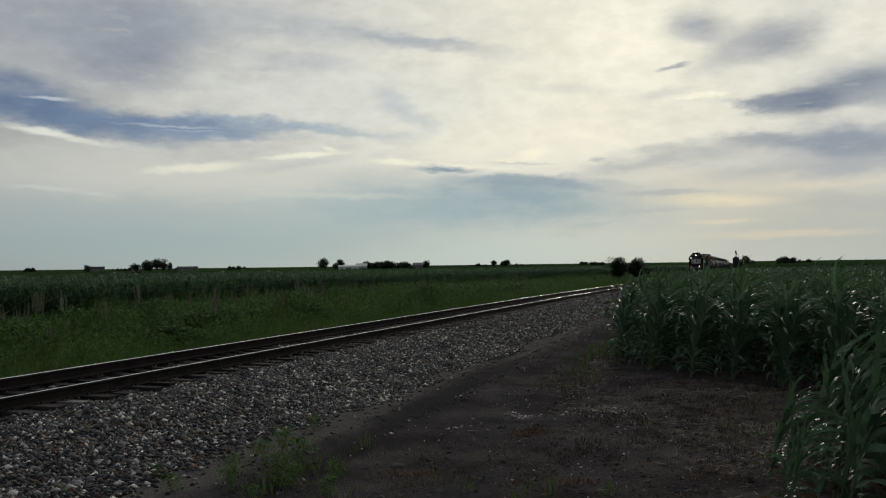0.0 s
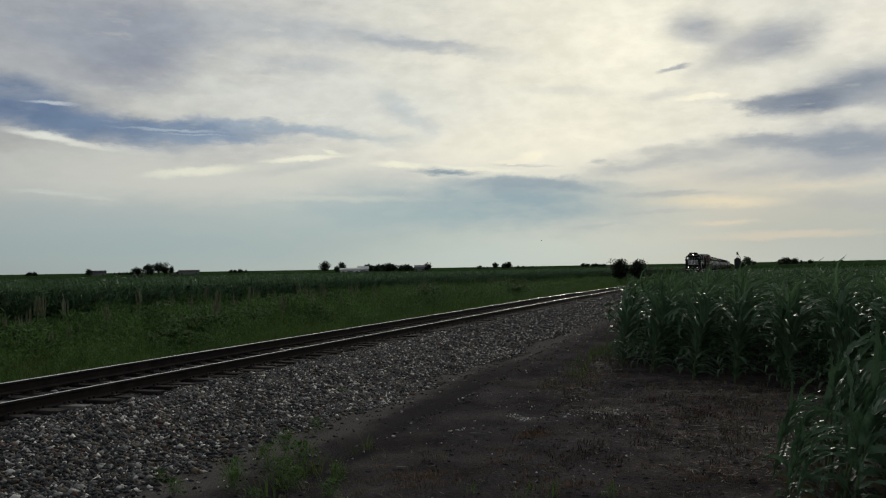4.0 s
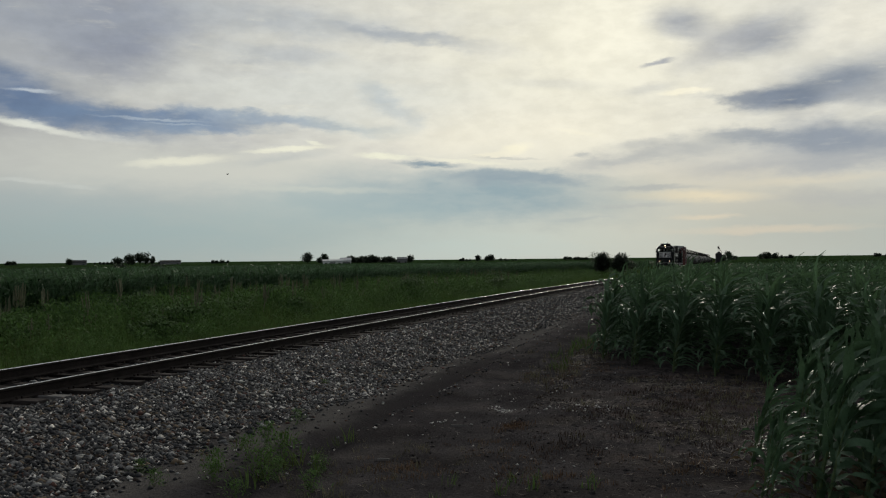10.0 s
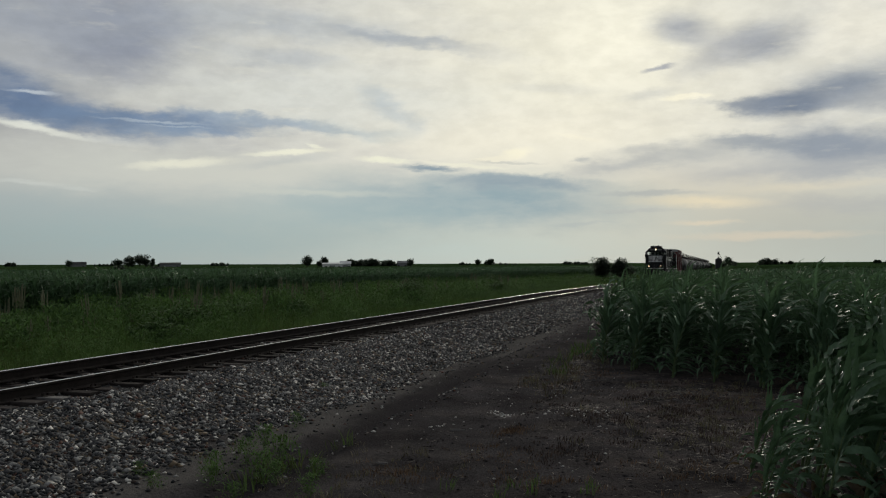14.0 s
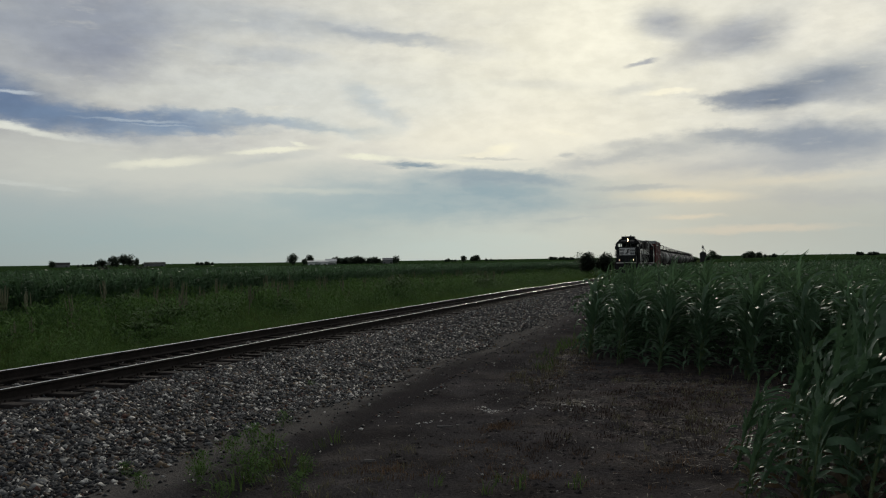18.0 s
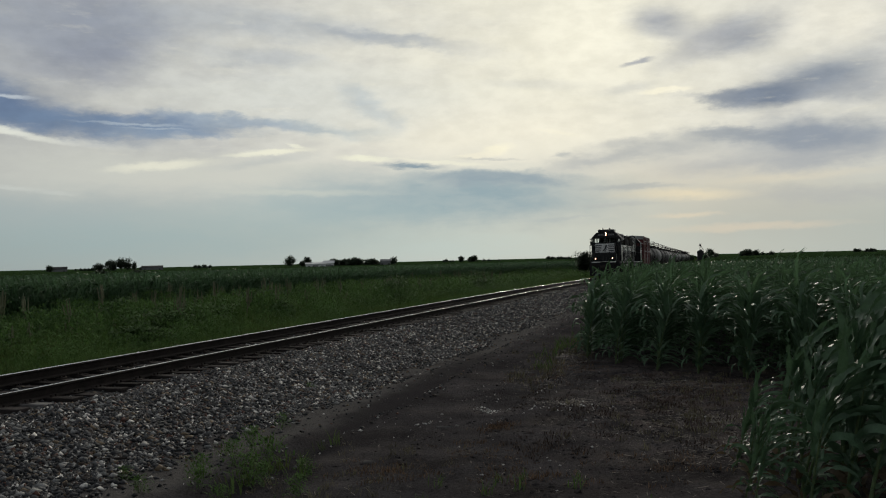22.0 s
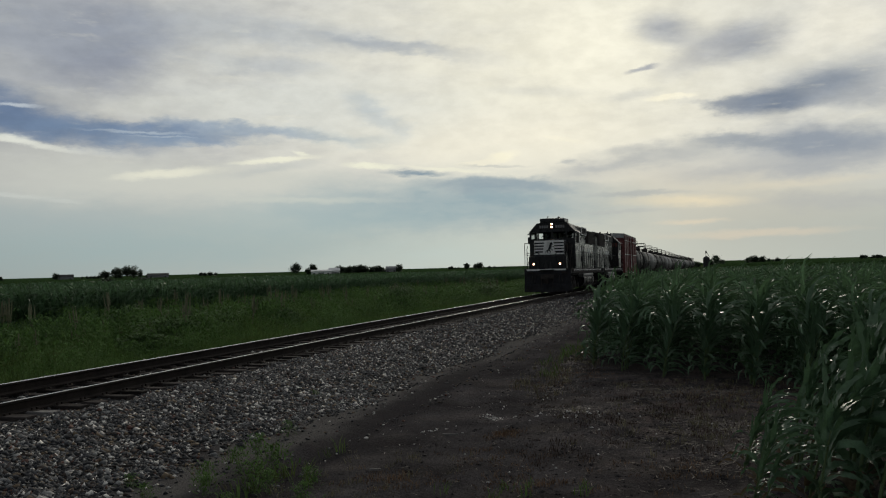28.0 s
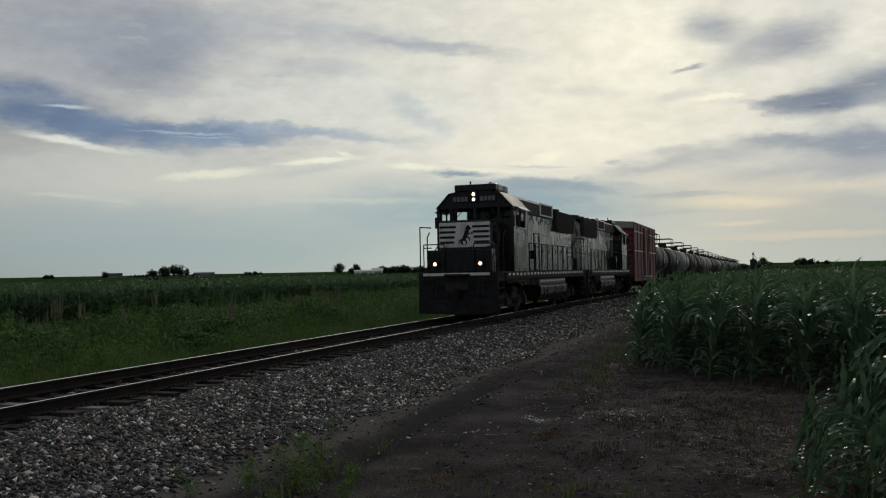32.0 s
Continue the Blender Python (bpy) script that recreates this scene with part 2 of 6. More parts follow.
    sky = layer(sky, -7.2, 6.05, 1.71, 0.30, 5, 0.80, 0.55, (0.434, 0.456, 0.456))
    sky = layer(sky, 4.4, 5.50, 5.40, 0.62, 2, 0.80, 0.65, (0.40, 0.422, 0.438))
    sky = layer(sky, -4.4, 4.40, 2.60, 0.15, 0, 0.70, 0.60, (0.42, 0.44, 0.43))
    sky = layer(sky, 7.2, 3.40, 3.80, 0.45, 0, 0.80, 0.50, (0.434, 0.445, 0.44))
    sky = layer(sky, -5.4, 3.35, 1.90, 0.10, 0, 0.70, 0.45, (0.45, 0.465, 0.45))
    sky = layer(sky, -8.6, 2.60, 1.60, 0.08, 2, 0.80, 0.40, (0.42, 0.46, 0.46))
    wisps = fbm(0.30, 4.5, 8, 0.62, 40.0, -5)
    glint = calc("MULTIPLY", calc("MULTIPLY", smooth(wisps.outputs["Fac"], 0.56, 0.74), smooth(el, 4, 8)), smooth(away, 55, 15))
    sky = blend(calc("MULTIPLY", glint, 0.22), sky, (0.88, 0.84, 0.68))
    # fine curdled texture in the bright cloud
    curd = fbm(0.55, 1.9, 8, 0.6, 77.0, 10)
    fleck = nt.nodes.new("ShaderNodeVectorMath")
    fleck.operation = "SCALE"
    link(sky, fleck.inputs[0])
    link(smooth(curd.outputs["Fac"], 0.3, 0.7, 0.945, 1.05), fleck.inputs["Scale"])
    sky = blend(smooth(el, 5, 9), sky, fleck.outputs[0])
    # the earth beyond the last field
    sky = blend(smooth(el, 0.03, -0.03), sky, (0.02, 0.03, 0.02))
    back = nt.nodes.new("ShaderNodeBackground")
    out = nt.nodes.new("ShaderNodeOutputWorld")
    link(sky, back.inputs[0])
    link(back.outputs[0], out.inputs[0])


sky_world()

sun = new("sun", bpy.data.lights.new("sun", "SUN"))
sun.data.energy, sun.data.angle, sun.data.color = 0.9, radians(14), (1.0, 0.93, 0.80)
sun.matrix_world = look((0, 0, 50), Vector((0, 0, 50)) - Vector((
    math.sin(radians(SUN_AZ)) * math.cos(radians(SUN_EL)), math.cos(radians(SUN_AZ)) * math.cos(radians(SUN_EL)), math.sin(radians(SUN_EL)))))
tagged(sun, kind="structure")

# ---- materials ----
def material(name, base, rough=0.7, metal=0.0, vary=0.25, scale=6.0, fine=60.0, bump=0.3, depth=0.01, tint=None, tint_at=(0.5, 0.65),
             tint_scale=1.5, island=0.0, per_object=0.0, coat=0.0, spec=0.5, through_light=0.0, tint_rough=None, stretch=(1, 1, 1), pale=0.0):
    """A surface with grain at two sizes: base colour, a second colour in patches, fine bump."""
    m = bpy.data.materials.new(name)
    m.use_nodes = True
    nt = m.node_tree
    link = nt.links.new
    p = nt.nodes["Principled BSDF"]
    coord = nt.nodes.new("ShaderNodeTexCoord")
    mp = nt.nodes.new("ShaderNodeMapping")
    link(coord.outputs["Object"], mp.inputs[0])
    mp.inputs[3].default_value = stretch

    def noise_at(s, detail=5, rough_=0.6):
        n = nt.nodes.new("ShaderNodeTexNoise")
        n.inputs["Scale"].default_value, n.inputs["Detail"].default_value, n.inputs["Roughness"].default_value = s, detail, rough_
        link(mp.outputs[0], n.inputs["Vector"])
        return n.outputs["Fac"]

    def ramp(v, lo, hi, a, b):
        n = nt.nodes.new("ShaderNodeMapRange")
        link(v, n.inputs[0])
        for i, x in enumerate((lo, hi, a, b)):
            n.inputs[i + 1].default_value = x
        return n.outputs[0]

    def mix(fac, a, b, kind="MIX"):
        n = nt.nodes.new("ShaderNodeMix")
        n.data_type, n.blend_type = "RGBA", kind
        for sock, v in ((n.inputs[0], fac), (n.inputs[6], a), (n.inputs[7], b)):
            if isinstance(v, (int, float)):
                sock.default_value = v
            elif isinstance(v, tuple):
                sock.default_value = (*v, 1)
            else:
                link(v, sock)
        return n.outputs[2]

    def grey(v):
        n = nt.nodes.new("ShaderNodeCombineColor")
        for i in range(3):
            link(v, n.inputs[i])
        return n.outputs[0]

    big, small = noise_at(scale), noise_at(fine)
    colour = (*base,)
    if tint:
        patch = ramp(noise_at(tint_scale, 6, 0.65), tint_at[0], tint_at[1], 0, 1)
        colour = mix(patch, colour, tint)
        if tint_rough is not None:
            link(ramp(patch, 0, 1, rough, tint_rough), p.inputs["Roughness"])
    colour = mix(1.0, colour, grey(ramp(big, 0.3, 0.7, 1 - vary, 1 + vary)), "MULTIPLY")
    colour = mix(1.0, colour, grey(ramp(small, 0.3, 0.7, 1 - vary * 0.7, 1 + vary * 0.7)), "MULTIPLY")
    if island:
        geo = nt.nodes.new("ShaderNodeNewGeometry")
        pick = geo.outputs["Random Per Island"]
        if pale:
            power = nt.nodes.new("ShaderNodeMath")
            power.operation = "POWER"
            link(pick, power.inputs[0])
            power.inputs[1].default_value = 3.2
            pick = power.outputs[0]
        colour = mix(1.0, colour, grey(ramp(pick, 0, 1, 1 - island, pale or 1 + island)), "MULTIPLY")
    if per_object:
        info = nt.nodes.new("ShaderNodeObjectInfo")
        colour = mix(1.0, colour, grey(ramp(info.outputs["Random"], 0, 1, 1 - per_object, 1 + per_object)), "MULTIPLY")
    link(colour, p.inputs["Base Color"])
    if tint_rough is None:
        link(ramp(big, 0.3, 0.7, max(0.05, rough - 0.08), min(1, rough + 0.08)), p.inputs["Roughness"])
    p.inputs["Metallic"].default_value = metal
    p.inputs["Specular IOR Level"].default_value = spec
    p.inputs["Coat Weight"].default_value = coat
    if bump:
        b = nt.nodes.new("ShaderNodeBump")
        b.inputs["Strength"].default_value, b.inputs["Distance"].default_value = bump, depth
        link(small, b.inputs["Height"])
        link(b.outputs[0], p.inputs["Normal"])
    if through_light:
        t = nt.nodes.new("ShaderNodeBsdfTranslucent")
        link(colour, t.inputs[0])
        add = nt.nodes.new("ShaderNodeMixShader")
        add.inputs[0].default_value = through_light
        link(p.outputs[0], add.inputs[1]), link(t.outputs[0], add.inputs[2])
        link(add.outputs[0], nt.nodes["Material Output"].inputs[0])
    return m


def glow(name, colour, strength):
    m = bpy.data.materials.new(name)
    m.use_nodes = True
    p = m.node_tree.nodes["Principled BSDF"]
    p.inputs["Base Color"].default_value = (*colour, 1)
    p.inputs["Emission Color"].default_value = (*colour, 1)
    p.inputs["Emission Strength"].default_value = strength
    return m


def pane_glass(name):
    m = bpy.data.materials.new(name)
    m.use_nodes = True
    p = m.node_tree.nodes["Principled BSDF"]
    p.inputs["Base Color"].default_value = (0.75, 0.8, 0.8, 1)
    p.inputs["Roughness"].default_value = 0.03
    p.inputs["Transmission Weight"].default_value = 1.0
    p.inputs["IOR"].default_value = 1.1
    return m


SOIL = material("bare_soil", (0.068, 0.0622, 0.0625), 1.0, vary=0.45, scale=0.9, fine=26, bump=1.0, depth=0.05, tint=(0.104, 0.092, 0.085), tint_at=(0.50, 0.70), tint_scale=0.7, spec=0.0)
STONE_BED = material("ballast_bed", (0.042, 0.041, 0.041), 0.9, vary=0.6, scale=9, fine=38, bump=1.0, depth=0.05, spec=0.3)


def stone_mix(single=False):
    """Crushed stone: each piece takes its own grey, pale, tan or rusty colour; single pieces are objects of their own."""
    m = material("single_ballast_stone" if single else "ballast_stone", (0.5, 0.5, 0.5), 0.8, vary=0.3, scale=40, fine=90, bump=0.3, depth=0.006, spec=0.4)
    nt = m.node_tree
    p = nt.nodes["Principled BSDF"]
    old = p.inputs["Base Color"].links[0].from_socket
    geo = nt.nodes.new("ShaderNodeObjectInfo" if single else "ShaderNodeNewGeometry")
    ramp = nt.nodes.new("ShaderNodeValToRGB")
    ramp.color_ramp.interpolation = "CONSTANT"
    stops = ((0.0, (0.022, 0.023, 0.025)), (0.30, (0.046, 0.047, 0.050)), (0.52, (0.082, 0.082, 0.083)), (0.64, (0.060, 0.045, 0.036)), (0.71, (0.150, 0.150, 0.147)),
             (0.80, (0.160, 0.118, 0.076)), (0.855, (0.300, 0.295, 0.278)), (0.91, (0.110, 0.054, 0.040)), (0.938, (0.70, 0.67, 0.61)))
    while len(ramp.color_ramp.elements) < len(stops):
        ramp.color_ramp.elements.new(0.5)
    for e, (at, c) in zip(ramp.color_ramp.elements, stops):
        e.position, e.color = at, (*c, 1)
    nt.links.new(geo.outputs["Random" if single else "Random Per Island"], ramp.inputs[0])
    mix = nt.nodes.new("ShaderNodeMix")
    mix.data_type, mix.blend_type = "RGBA", "MULTIPLY"
    mix.inputs[0].default_value = 1.0
    nt.links.new(old, mix.inputs[6])
    nt.links.new(ramp.outputs[0], mix.inputs[7])
    bright = nt.nodes.new("ShaderNodeVectorMath")
    bright.operation = "SCALE"
    nt.links.new(mix.outputs[2], bright.inputs[0])
    bright.inputs["Scale"].default_value = 2.1
    nt.links.new(bright.outputs[0], p.inputs["Base Color"])
    return m


STONE = stone_mix()
LONE_STONE = stone_mix(True)
STEEL_RUST = material("rusted_rail_steel", (0.032, 0.026, 0.023), 0.85, 0.0, spec=0.12, vary=0.4, scale=3, fine=50, bump=0.4, depth=0.004)
STEEL_SHINE = material("polished_rail_head", (0.62, 0.61, 0.60), 0.25, 1.0, vary=0.1, scale=2, fine=90, bump=0.05, depth=0.001)
TIE_WOOD = material("weathered_tie_wood", (0.040, 0.034, 0.032), 0.9, vary=0.4, scale=3, fine=30, bump=0.8, depth=0.012, per_object=0.55, tint=(0.058, 0.052, 0.048), tint_at=(0.5, 0.75), tint_scale=2.0, stretch=(0.35, 2, 2), spec=0.08)
CORN_LEAF = material("corn_leaf", (0.077, 0.142, 0.074), 0.44, vary=0.25, scale=3, fine=30, bump=0.2, depth=0.005, island=0.35, spec=0.42, through_light=0.18)
CORN_MASS = material("corn_rows_leaf", (0.090, 0.162, 0.080), 0.58, vary=0.25, scale=3, fine=30, bump=0.2, depth=0.006, island=0.4, spec=0.22, through_light=0.30)
CORN_STALK = material("corn_stalk", (0.085, 0.13, 0.045), 0.6, vary=0.25, scale=6, fine=40, island=0.2)
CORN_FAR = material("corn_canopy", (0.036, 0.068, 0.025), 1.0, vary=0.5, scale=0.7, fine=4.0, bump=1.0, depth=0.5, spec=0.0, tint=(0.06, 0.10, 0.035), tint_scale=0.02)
GRASS = material("roadside_grass", (0.100, 0.172, 0.048), 0.8, vary=0.3, scale=0.8, fine=20, island=0.30, spec=0.10, through_light=0.25, bump=0, tint=(0.10, 0.13, 0.04), tint_scale=0.3)
WEED_GROUND = material("weedy_ground", (0.050, 0.078, 0.024), 0.95, vary=0.5, scale=1.2, fine=14, bump=1.0, depth=0.1, spec=0.1)
DRY_WEED = material("dry_weed", (0.17, 0.15, 0.085), 0.9, vary=0.3, scale=5, fine=40, island=0.3, bump=0)
STRAW = material("straw", (0.20, 0.172, 0.142), 0.9, vary=0.3, scale=5, fine=40, island=0.5, bump=0)
CHALK = material("pale_chips", (0.62, 0.60, 0.56), 0.8, vary=0.15, island=0.3, bump=0.2)
TREE_LEAF = material("tree_foliage", (0.100, 0.125, 0.088), 0.8, vary=0.4, scale=0.4, fine=3, island=0.4, bump=0, spec=0.2, through_light=0.4)
BARK = material("bark", (0.055, 0.048, 0.04), 0.95, vary=0.3)
BLACK_PAINT = material("black_engine_paint", (0.011, 0.0115, 0.0135), 0.24, vary=0.35, scale=1.2, fine=25, bump=0.10, depth=0.003, tint=(0.024, 0.022, 0.021), tint_at=(0.48, 0.66), tint_scale=1.7, tint_rough=0.6, spec=0.28, stretch=(1, 1, 0.35))
GRIME = material("grimy_underframe", (0.040, 0.036, 0.034), 0.8, vary=0.4, scale=3, fine=35, bump=0.4, depth=0.006, tint=(0.05, 0.039, 0.031), tint_at=(0.5, 0.7), tint_scale=2.0, spec=0.15)
WHITE_PAINT = material("worn_white_paint", (0.78, 0.77, 0.74), 0.5, vary=0.12, scale=2, fine=30, bump=0.08, tint=(0.30, 0.28, 0.25), tint_at=(0.55, 0.75), tint_scale=2.2, stretch=(1, 1, 0.4))
RED_PAINT = material("oxide_red_paint", (0.125, 0.026, 0.023), 0.6, vary=0.2, scale=0.8, fine=20, bump=0.15, tint=(0.12, 0.05, 0.04), tint_at=(0.5, 0.75), tint_scale=0.9, stretch=(1, 1, 0.35))
GREY_ROOF = material("galvanised_roof", (0.36, 0.36, 0.35), 0.5, 0.5, vary=0.2)
TANK_BLACK = material("tank_black", (0.028, 0.028, 0.027), 0.5, vary=0.3, scale=0.8, fine=18, bump=0.1, per_object=0.35, tint=(0.06, 0.054, 0.046), tint_at=(0.5, 0.8), tint_scale=0.8, spec=0.12, stretch=(1, 1, 0.4))
TANK_GREY = material("tank_light_grey", (0.20, 0.20, 0.19), 0.5, vary=0.2, scale=0.8, fine=18, bump=0.1, per_object=0.2, tint=(0.10, 0.09, 0.075), spec=0.3, tint_at=(0.5, 0.75), tint_scale=0.8, stretch=(1, 1, 0.4))
BAND_PALE = material("pale_tank_band", (0.30, 0.29, 0.27), 0.6, vary=0.3, scale=1.2, fine=20, bump=0.1, spec=0.2)
BARN_WHITE = material("barn_white", (0.78, 0.78, 0.76), 0.7, vary=0.12)
BARN_GREY = material("barn_grey", (0.22, 0.22, 0.22), 0.7, vary=0.15)
CAB_GLASS = pane_glass("cab_glass")
CAB_DARK = material("cab_interior", (0.05, 0.055, 0.05), 0.8, vary=0.2, bump=0)
LAMP_HEAD = glow("headlight_glow", (1.0, 0.80, 0.58), 12.0)
# orange halo round each lamp, put in as a self-glowing reflector disc
LAMP_RIM = glow("lamp_halo", (1.0, 0.50, 0.30), 0.75)
LAMP_DITCH = glow("ditch_light_glow", (1.0, 0.68, 0.44), 9.0)
ROOF_BLACK = material("weathered_black_roof", (0.03, 0.03, 0.03), 0.72, vary=0.3, scale=2, fine=30, bump=0.2, spec=0.3)
# cab roof, paler than the other black roofs to paint in the sky's sheen
CAB_ROOF_SHEEN = material("sky_sheen_cab_roof", (0.075, 0.075, 0.073), 0.6, vary=0.25, scale=2, fine=30, bump=0.1, tint=(0.06, 0.058, 0.055), tint_at=(0.52, 0.72), tint_scale=1.6, spec=0.3)
# black flank; its pale patches paint in sky reflections and worn lettering
SHEEN_FLANK = material("painted_sheen_flank", (0.020, 0.021, 0.021), 0.20, vary=0.3, scale=1.6, fine=24, bump=0.08, depth=0.003, tint=(0.37, 0.375, 0.33), tint_at=(0.46, 0.57), tint_scale=1.0, tint_rough=0.45, spec=0.5, per_object=0.30, stretch=(1, 0.8, 0.30))
VERGE_LEAF = material("verge_weed_leaf", (0.098, 0.180, 0.050), 0.85, vary=0.3, scale=0.7, fine=12, island=0.28, bump=0, spec=0.06, through_light=0.25, tint=(0.060, 0.122, 0.036), tint_scale=0.25)
# streaky grey-green sky reflection on black paint, put into the colour
GREEN_SHEEN = material("green_sheen_panel", (0.13, 0.142, 0.125), 0.4, vary=0.3, scale=2, fine=30, bump=0.1, tint=(0.02, 0.02, 0.02), tint_at=(0.45, 0.58), tint_scale=2.0, stretch=(1, 0.7, 0.5))
PLOW_BLACK = material("scuffed_plow_black", (0.026, 0.026, 0.029), 0.7, vary=0.4, scale=3, fine=30, bump=0.2, spec=0.12, tint=(0.022, 0.019, 0.017), tint_at=(0.5, 0.7), tint_scale=2.2)
RUST_GRASS = material("rusty_dry_grass", (0.17, 0.105, 0.060), 0.9, vary=0.3, scale=5, fine=40, island=0.35, bump=0)
CORN_DRY = material("withered_corn_leaf", (0.12, 0.09, 0.052), 0.8, vary=0.3, scale=5, fine=30, island=0.3, bump=0.1, through_light=0.2)
TIE_PALE = material("bleached_tie_wood", (0.20, 0.19, 0.18), 0.9, vary=0.35, scale=3, fine=30, bump=0.8, depth=0.012, stretch=(0.35, 2, 2), spec=0.1)
DEAD_WEED = material("dead_brown_weed", (0.098, 0.074, 0.063), 0.95, vary=0.3, scale=4, fine=30, island=0.45, bump=0, spec=0.1)
MULLEIN = material("brown_seed_stalk", (0.165, 0.168, 0.098), 0.95, vary=0.3, scale=6, fine=40, island=0.3, bump=0)
BUSH_LEAF = material("bush_foliage", (0.088, 0.158, 0.050), 0.8, vary=0.35, scale=1.0, fine=8, island=0.45, bump=0, spec=0.2, through_light=0.15)
BIRD_DARK = material("dark_feathers", (0.03, 0.028, 0.026), 0.8, vary=0.25, scale=20, fine=90, bump=0.1, depth=0.002)

# ---- mesh tools ----
def part(name, bm, material_, parent=None, label="", smooth=False):
    """Links a bmesh as one mesh object under a thing or a part."""
    me = bpy.data.meshes.new(name)
    bm.to_mesh(me)
    bm.free()
    return mesh_part(name, me, material_, parent, label, smooth)


def mesh_part(name, me, material_, parent=None, label="", smooth=False):
    if material_ and not me.materials:
        me.materials.append(material_)
    if smooth:
        me.polygons.foreach_set("use_smooth", [True] * len(me.polygons))
    ob = new(name, me)
    ob.parent = parent
    if label:
        tagged(ob, label)
    return ob


def empty(name, m=None):
    ob = new(name)
    ob.empty_display_size = 0.2
    if m is not None:
        ob.matrix_basis = m
    return ob


def box(bm, x0, x1, y0, y1, z0, z1, bevel=0.0):
    r = bmesh.ops.create_cube(bm, size=1.0, matrix=Matrix.LocRotScale(((x0 + x1) / 2, (y0 + y1) / 2, (z0 + z1) / 2), None, (x1 - x0, y1 - y0, z1 - z0)))
    if bevel:
        edges = {e for v in r["verts"] for e in v.link_edges}
        bmesh.ops.bevel(bm, geom=list(edges), offset=bevel, segments=2, affect="EDGES", profile=0.6)
    return bm


def rod(bm, a, b, r, seg=8, r2=None):
    a, b = Vector(a), Vector(b)
    d = b - a
    m = Matrix.Translation((a + b) / 2) @ d.to_track_quat("Z", "Y").to_matrix().to_4x4()
    bmesh.ops.create_cone(bm, cap_ends=True, segments=seg, radius1=r, radius2=r if r2 is None else r2, depth=d.length, matrix=m)
    return bm


def pipe(bm, points, r, seg=6):
    for a, b in zip(points, points[1:]):
        rod(bm, a, b, r, seg)
    return bm


def prism(bm, profile, lo, hi, axis="y", bevel=0.0):
    """A profile of (u, z) pairs pushed along an axis: u is x for axis y, and y for axis x."""
    def at(u, z, w):
        return (u, w, z) if axis == "y" else (w, u, z)
    a = [bm.verts.new(at(u, z, lo)) for u, z in profile]
    b = [bm.verts.new(at(u, z, hi)) for u, z in profile]
    faces = [bm.faces.new(a), bm.faces.new(b[::-1])]
    n = len(profile)
    for i in range(n):
        faces.append(bm.faces.new((a[i], b[i], b[(i + 1) % n], a[(i + 1) % n])))
    bmesh.ops.recalc_face_normals(bm, faces=faces)
    if bevel:
        edges = {e for f in faces for e in f.edges}
        bmesh.ops.bevel(bm, geom=list(edges), offset=bevel, segments=2, affect="EDGES", profile=0.6)
    return bm


def fresh():
    return bmesh.new()


def raw_mesh(name, verts, faces):
    """A mesh from arrays; faces is an array with 3 or 4 corners a row."""
    verts, faces = np.asarray(verts, np.float32), np.asarray(faces, np.int32)
    me = bpy.data.meshes.new(name)
    k = faces.shape[1]
    me.vertices.add(len(verts))
    me.vertices.foreach_set("co", verts.ravel())
    me.loops.add(faces.size)
    me.loops.foreach_set("vertex_index", faces.ravel())
    me.polygons.add(len(faces))
    me.polygons.foreach_set("loop_start", np.arange(len(faces), dtype=np.int32) * k)
    me.polygons.foreach_set("loop_total", np.full(len(faces), k, np.int32))
    me.update(calc_edges=True)
    me.validate()
    return me


def scatter(name, kinds, places, material_, label, category, smooth=False):
    """Many small alike pieces joined into one object: kinds are (verts, faces); places are rows x, y, z, turn, size, lean x, lean y."""
    rng = np.random.default_rng(len(places) + len(name))
    which = rng.integers(0, len(kinds), len(places))
    vs, fs, base = [], [], 0
    for k, (v, f) in enumerate(kinds):
        rows = places[which == k]
        if not len(rows):
            continue
        c, s = np.cos(rows[:, 3])[:, None], np.sin(rows[:, 3])[:, None]
        x = (v[None, :, 0] * c - v[None, :, 1] * s) * rows[:, 4, None]
        y = (v[None, :, 0] * s + v[None, :, 1] * c) * rows[:, 4, None]
        z = v[None, :, 2] * rows[:, 4, None]
        x = x + z * rows[:, 5, None] + rows[:, 0, None]
        y = y + z * rows[:, 6, None] + rows[:, 1, None]
        z = z + rows[:, 2, None]
        vs.append(np.stack([x, y, z], 2).reshape(-1, 3))
        fs.append((f[None] + (np.arange(len(rows)) * len(v))[:, None, None] + base).reshape(-1, f.shape[1]))
        base += len(rows) * len(v)
    me = raw_mesh(name, np.concatenate(vs), np.concatenate(fs))
    ob = mesh_part(name, me, material_, None, "", smooth)
    return tagged(ob, label, category, kind="stuff")


def smoothstep(v, lo, hi):
    t = np.clip((v - lo) / (hi - lo), 0, 1)
    return t * t * (3 - 2 * t)

# ---- the ground, one sheet to the horizon ----
TRACK_X, RAIL_TOP = -10.1, 0.42
TIE_TOP = RAIL_TOP - 0.185


def track_drop(y):
    """The line falls very gently away from the viewer."""
    return 0.0037 * np.clip(np.asarray(y, float) - 50, 0, 190)


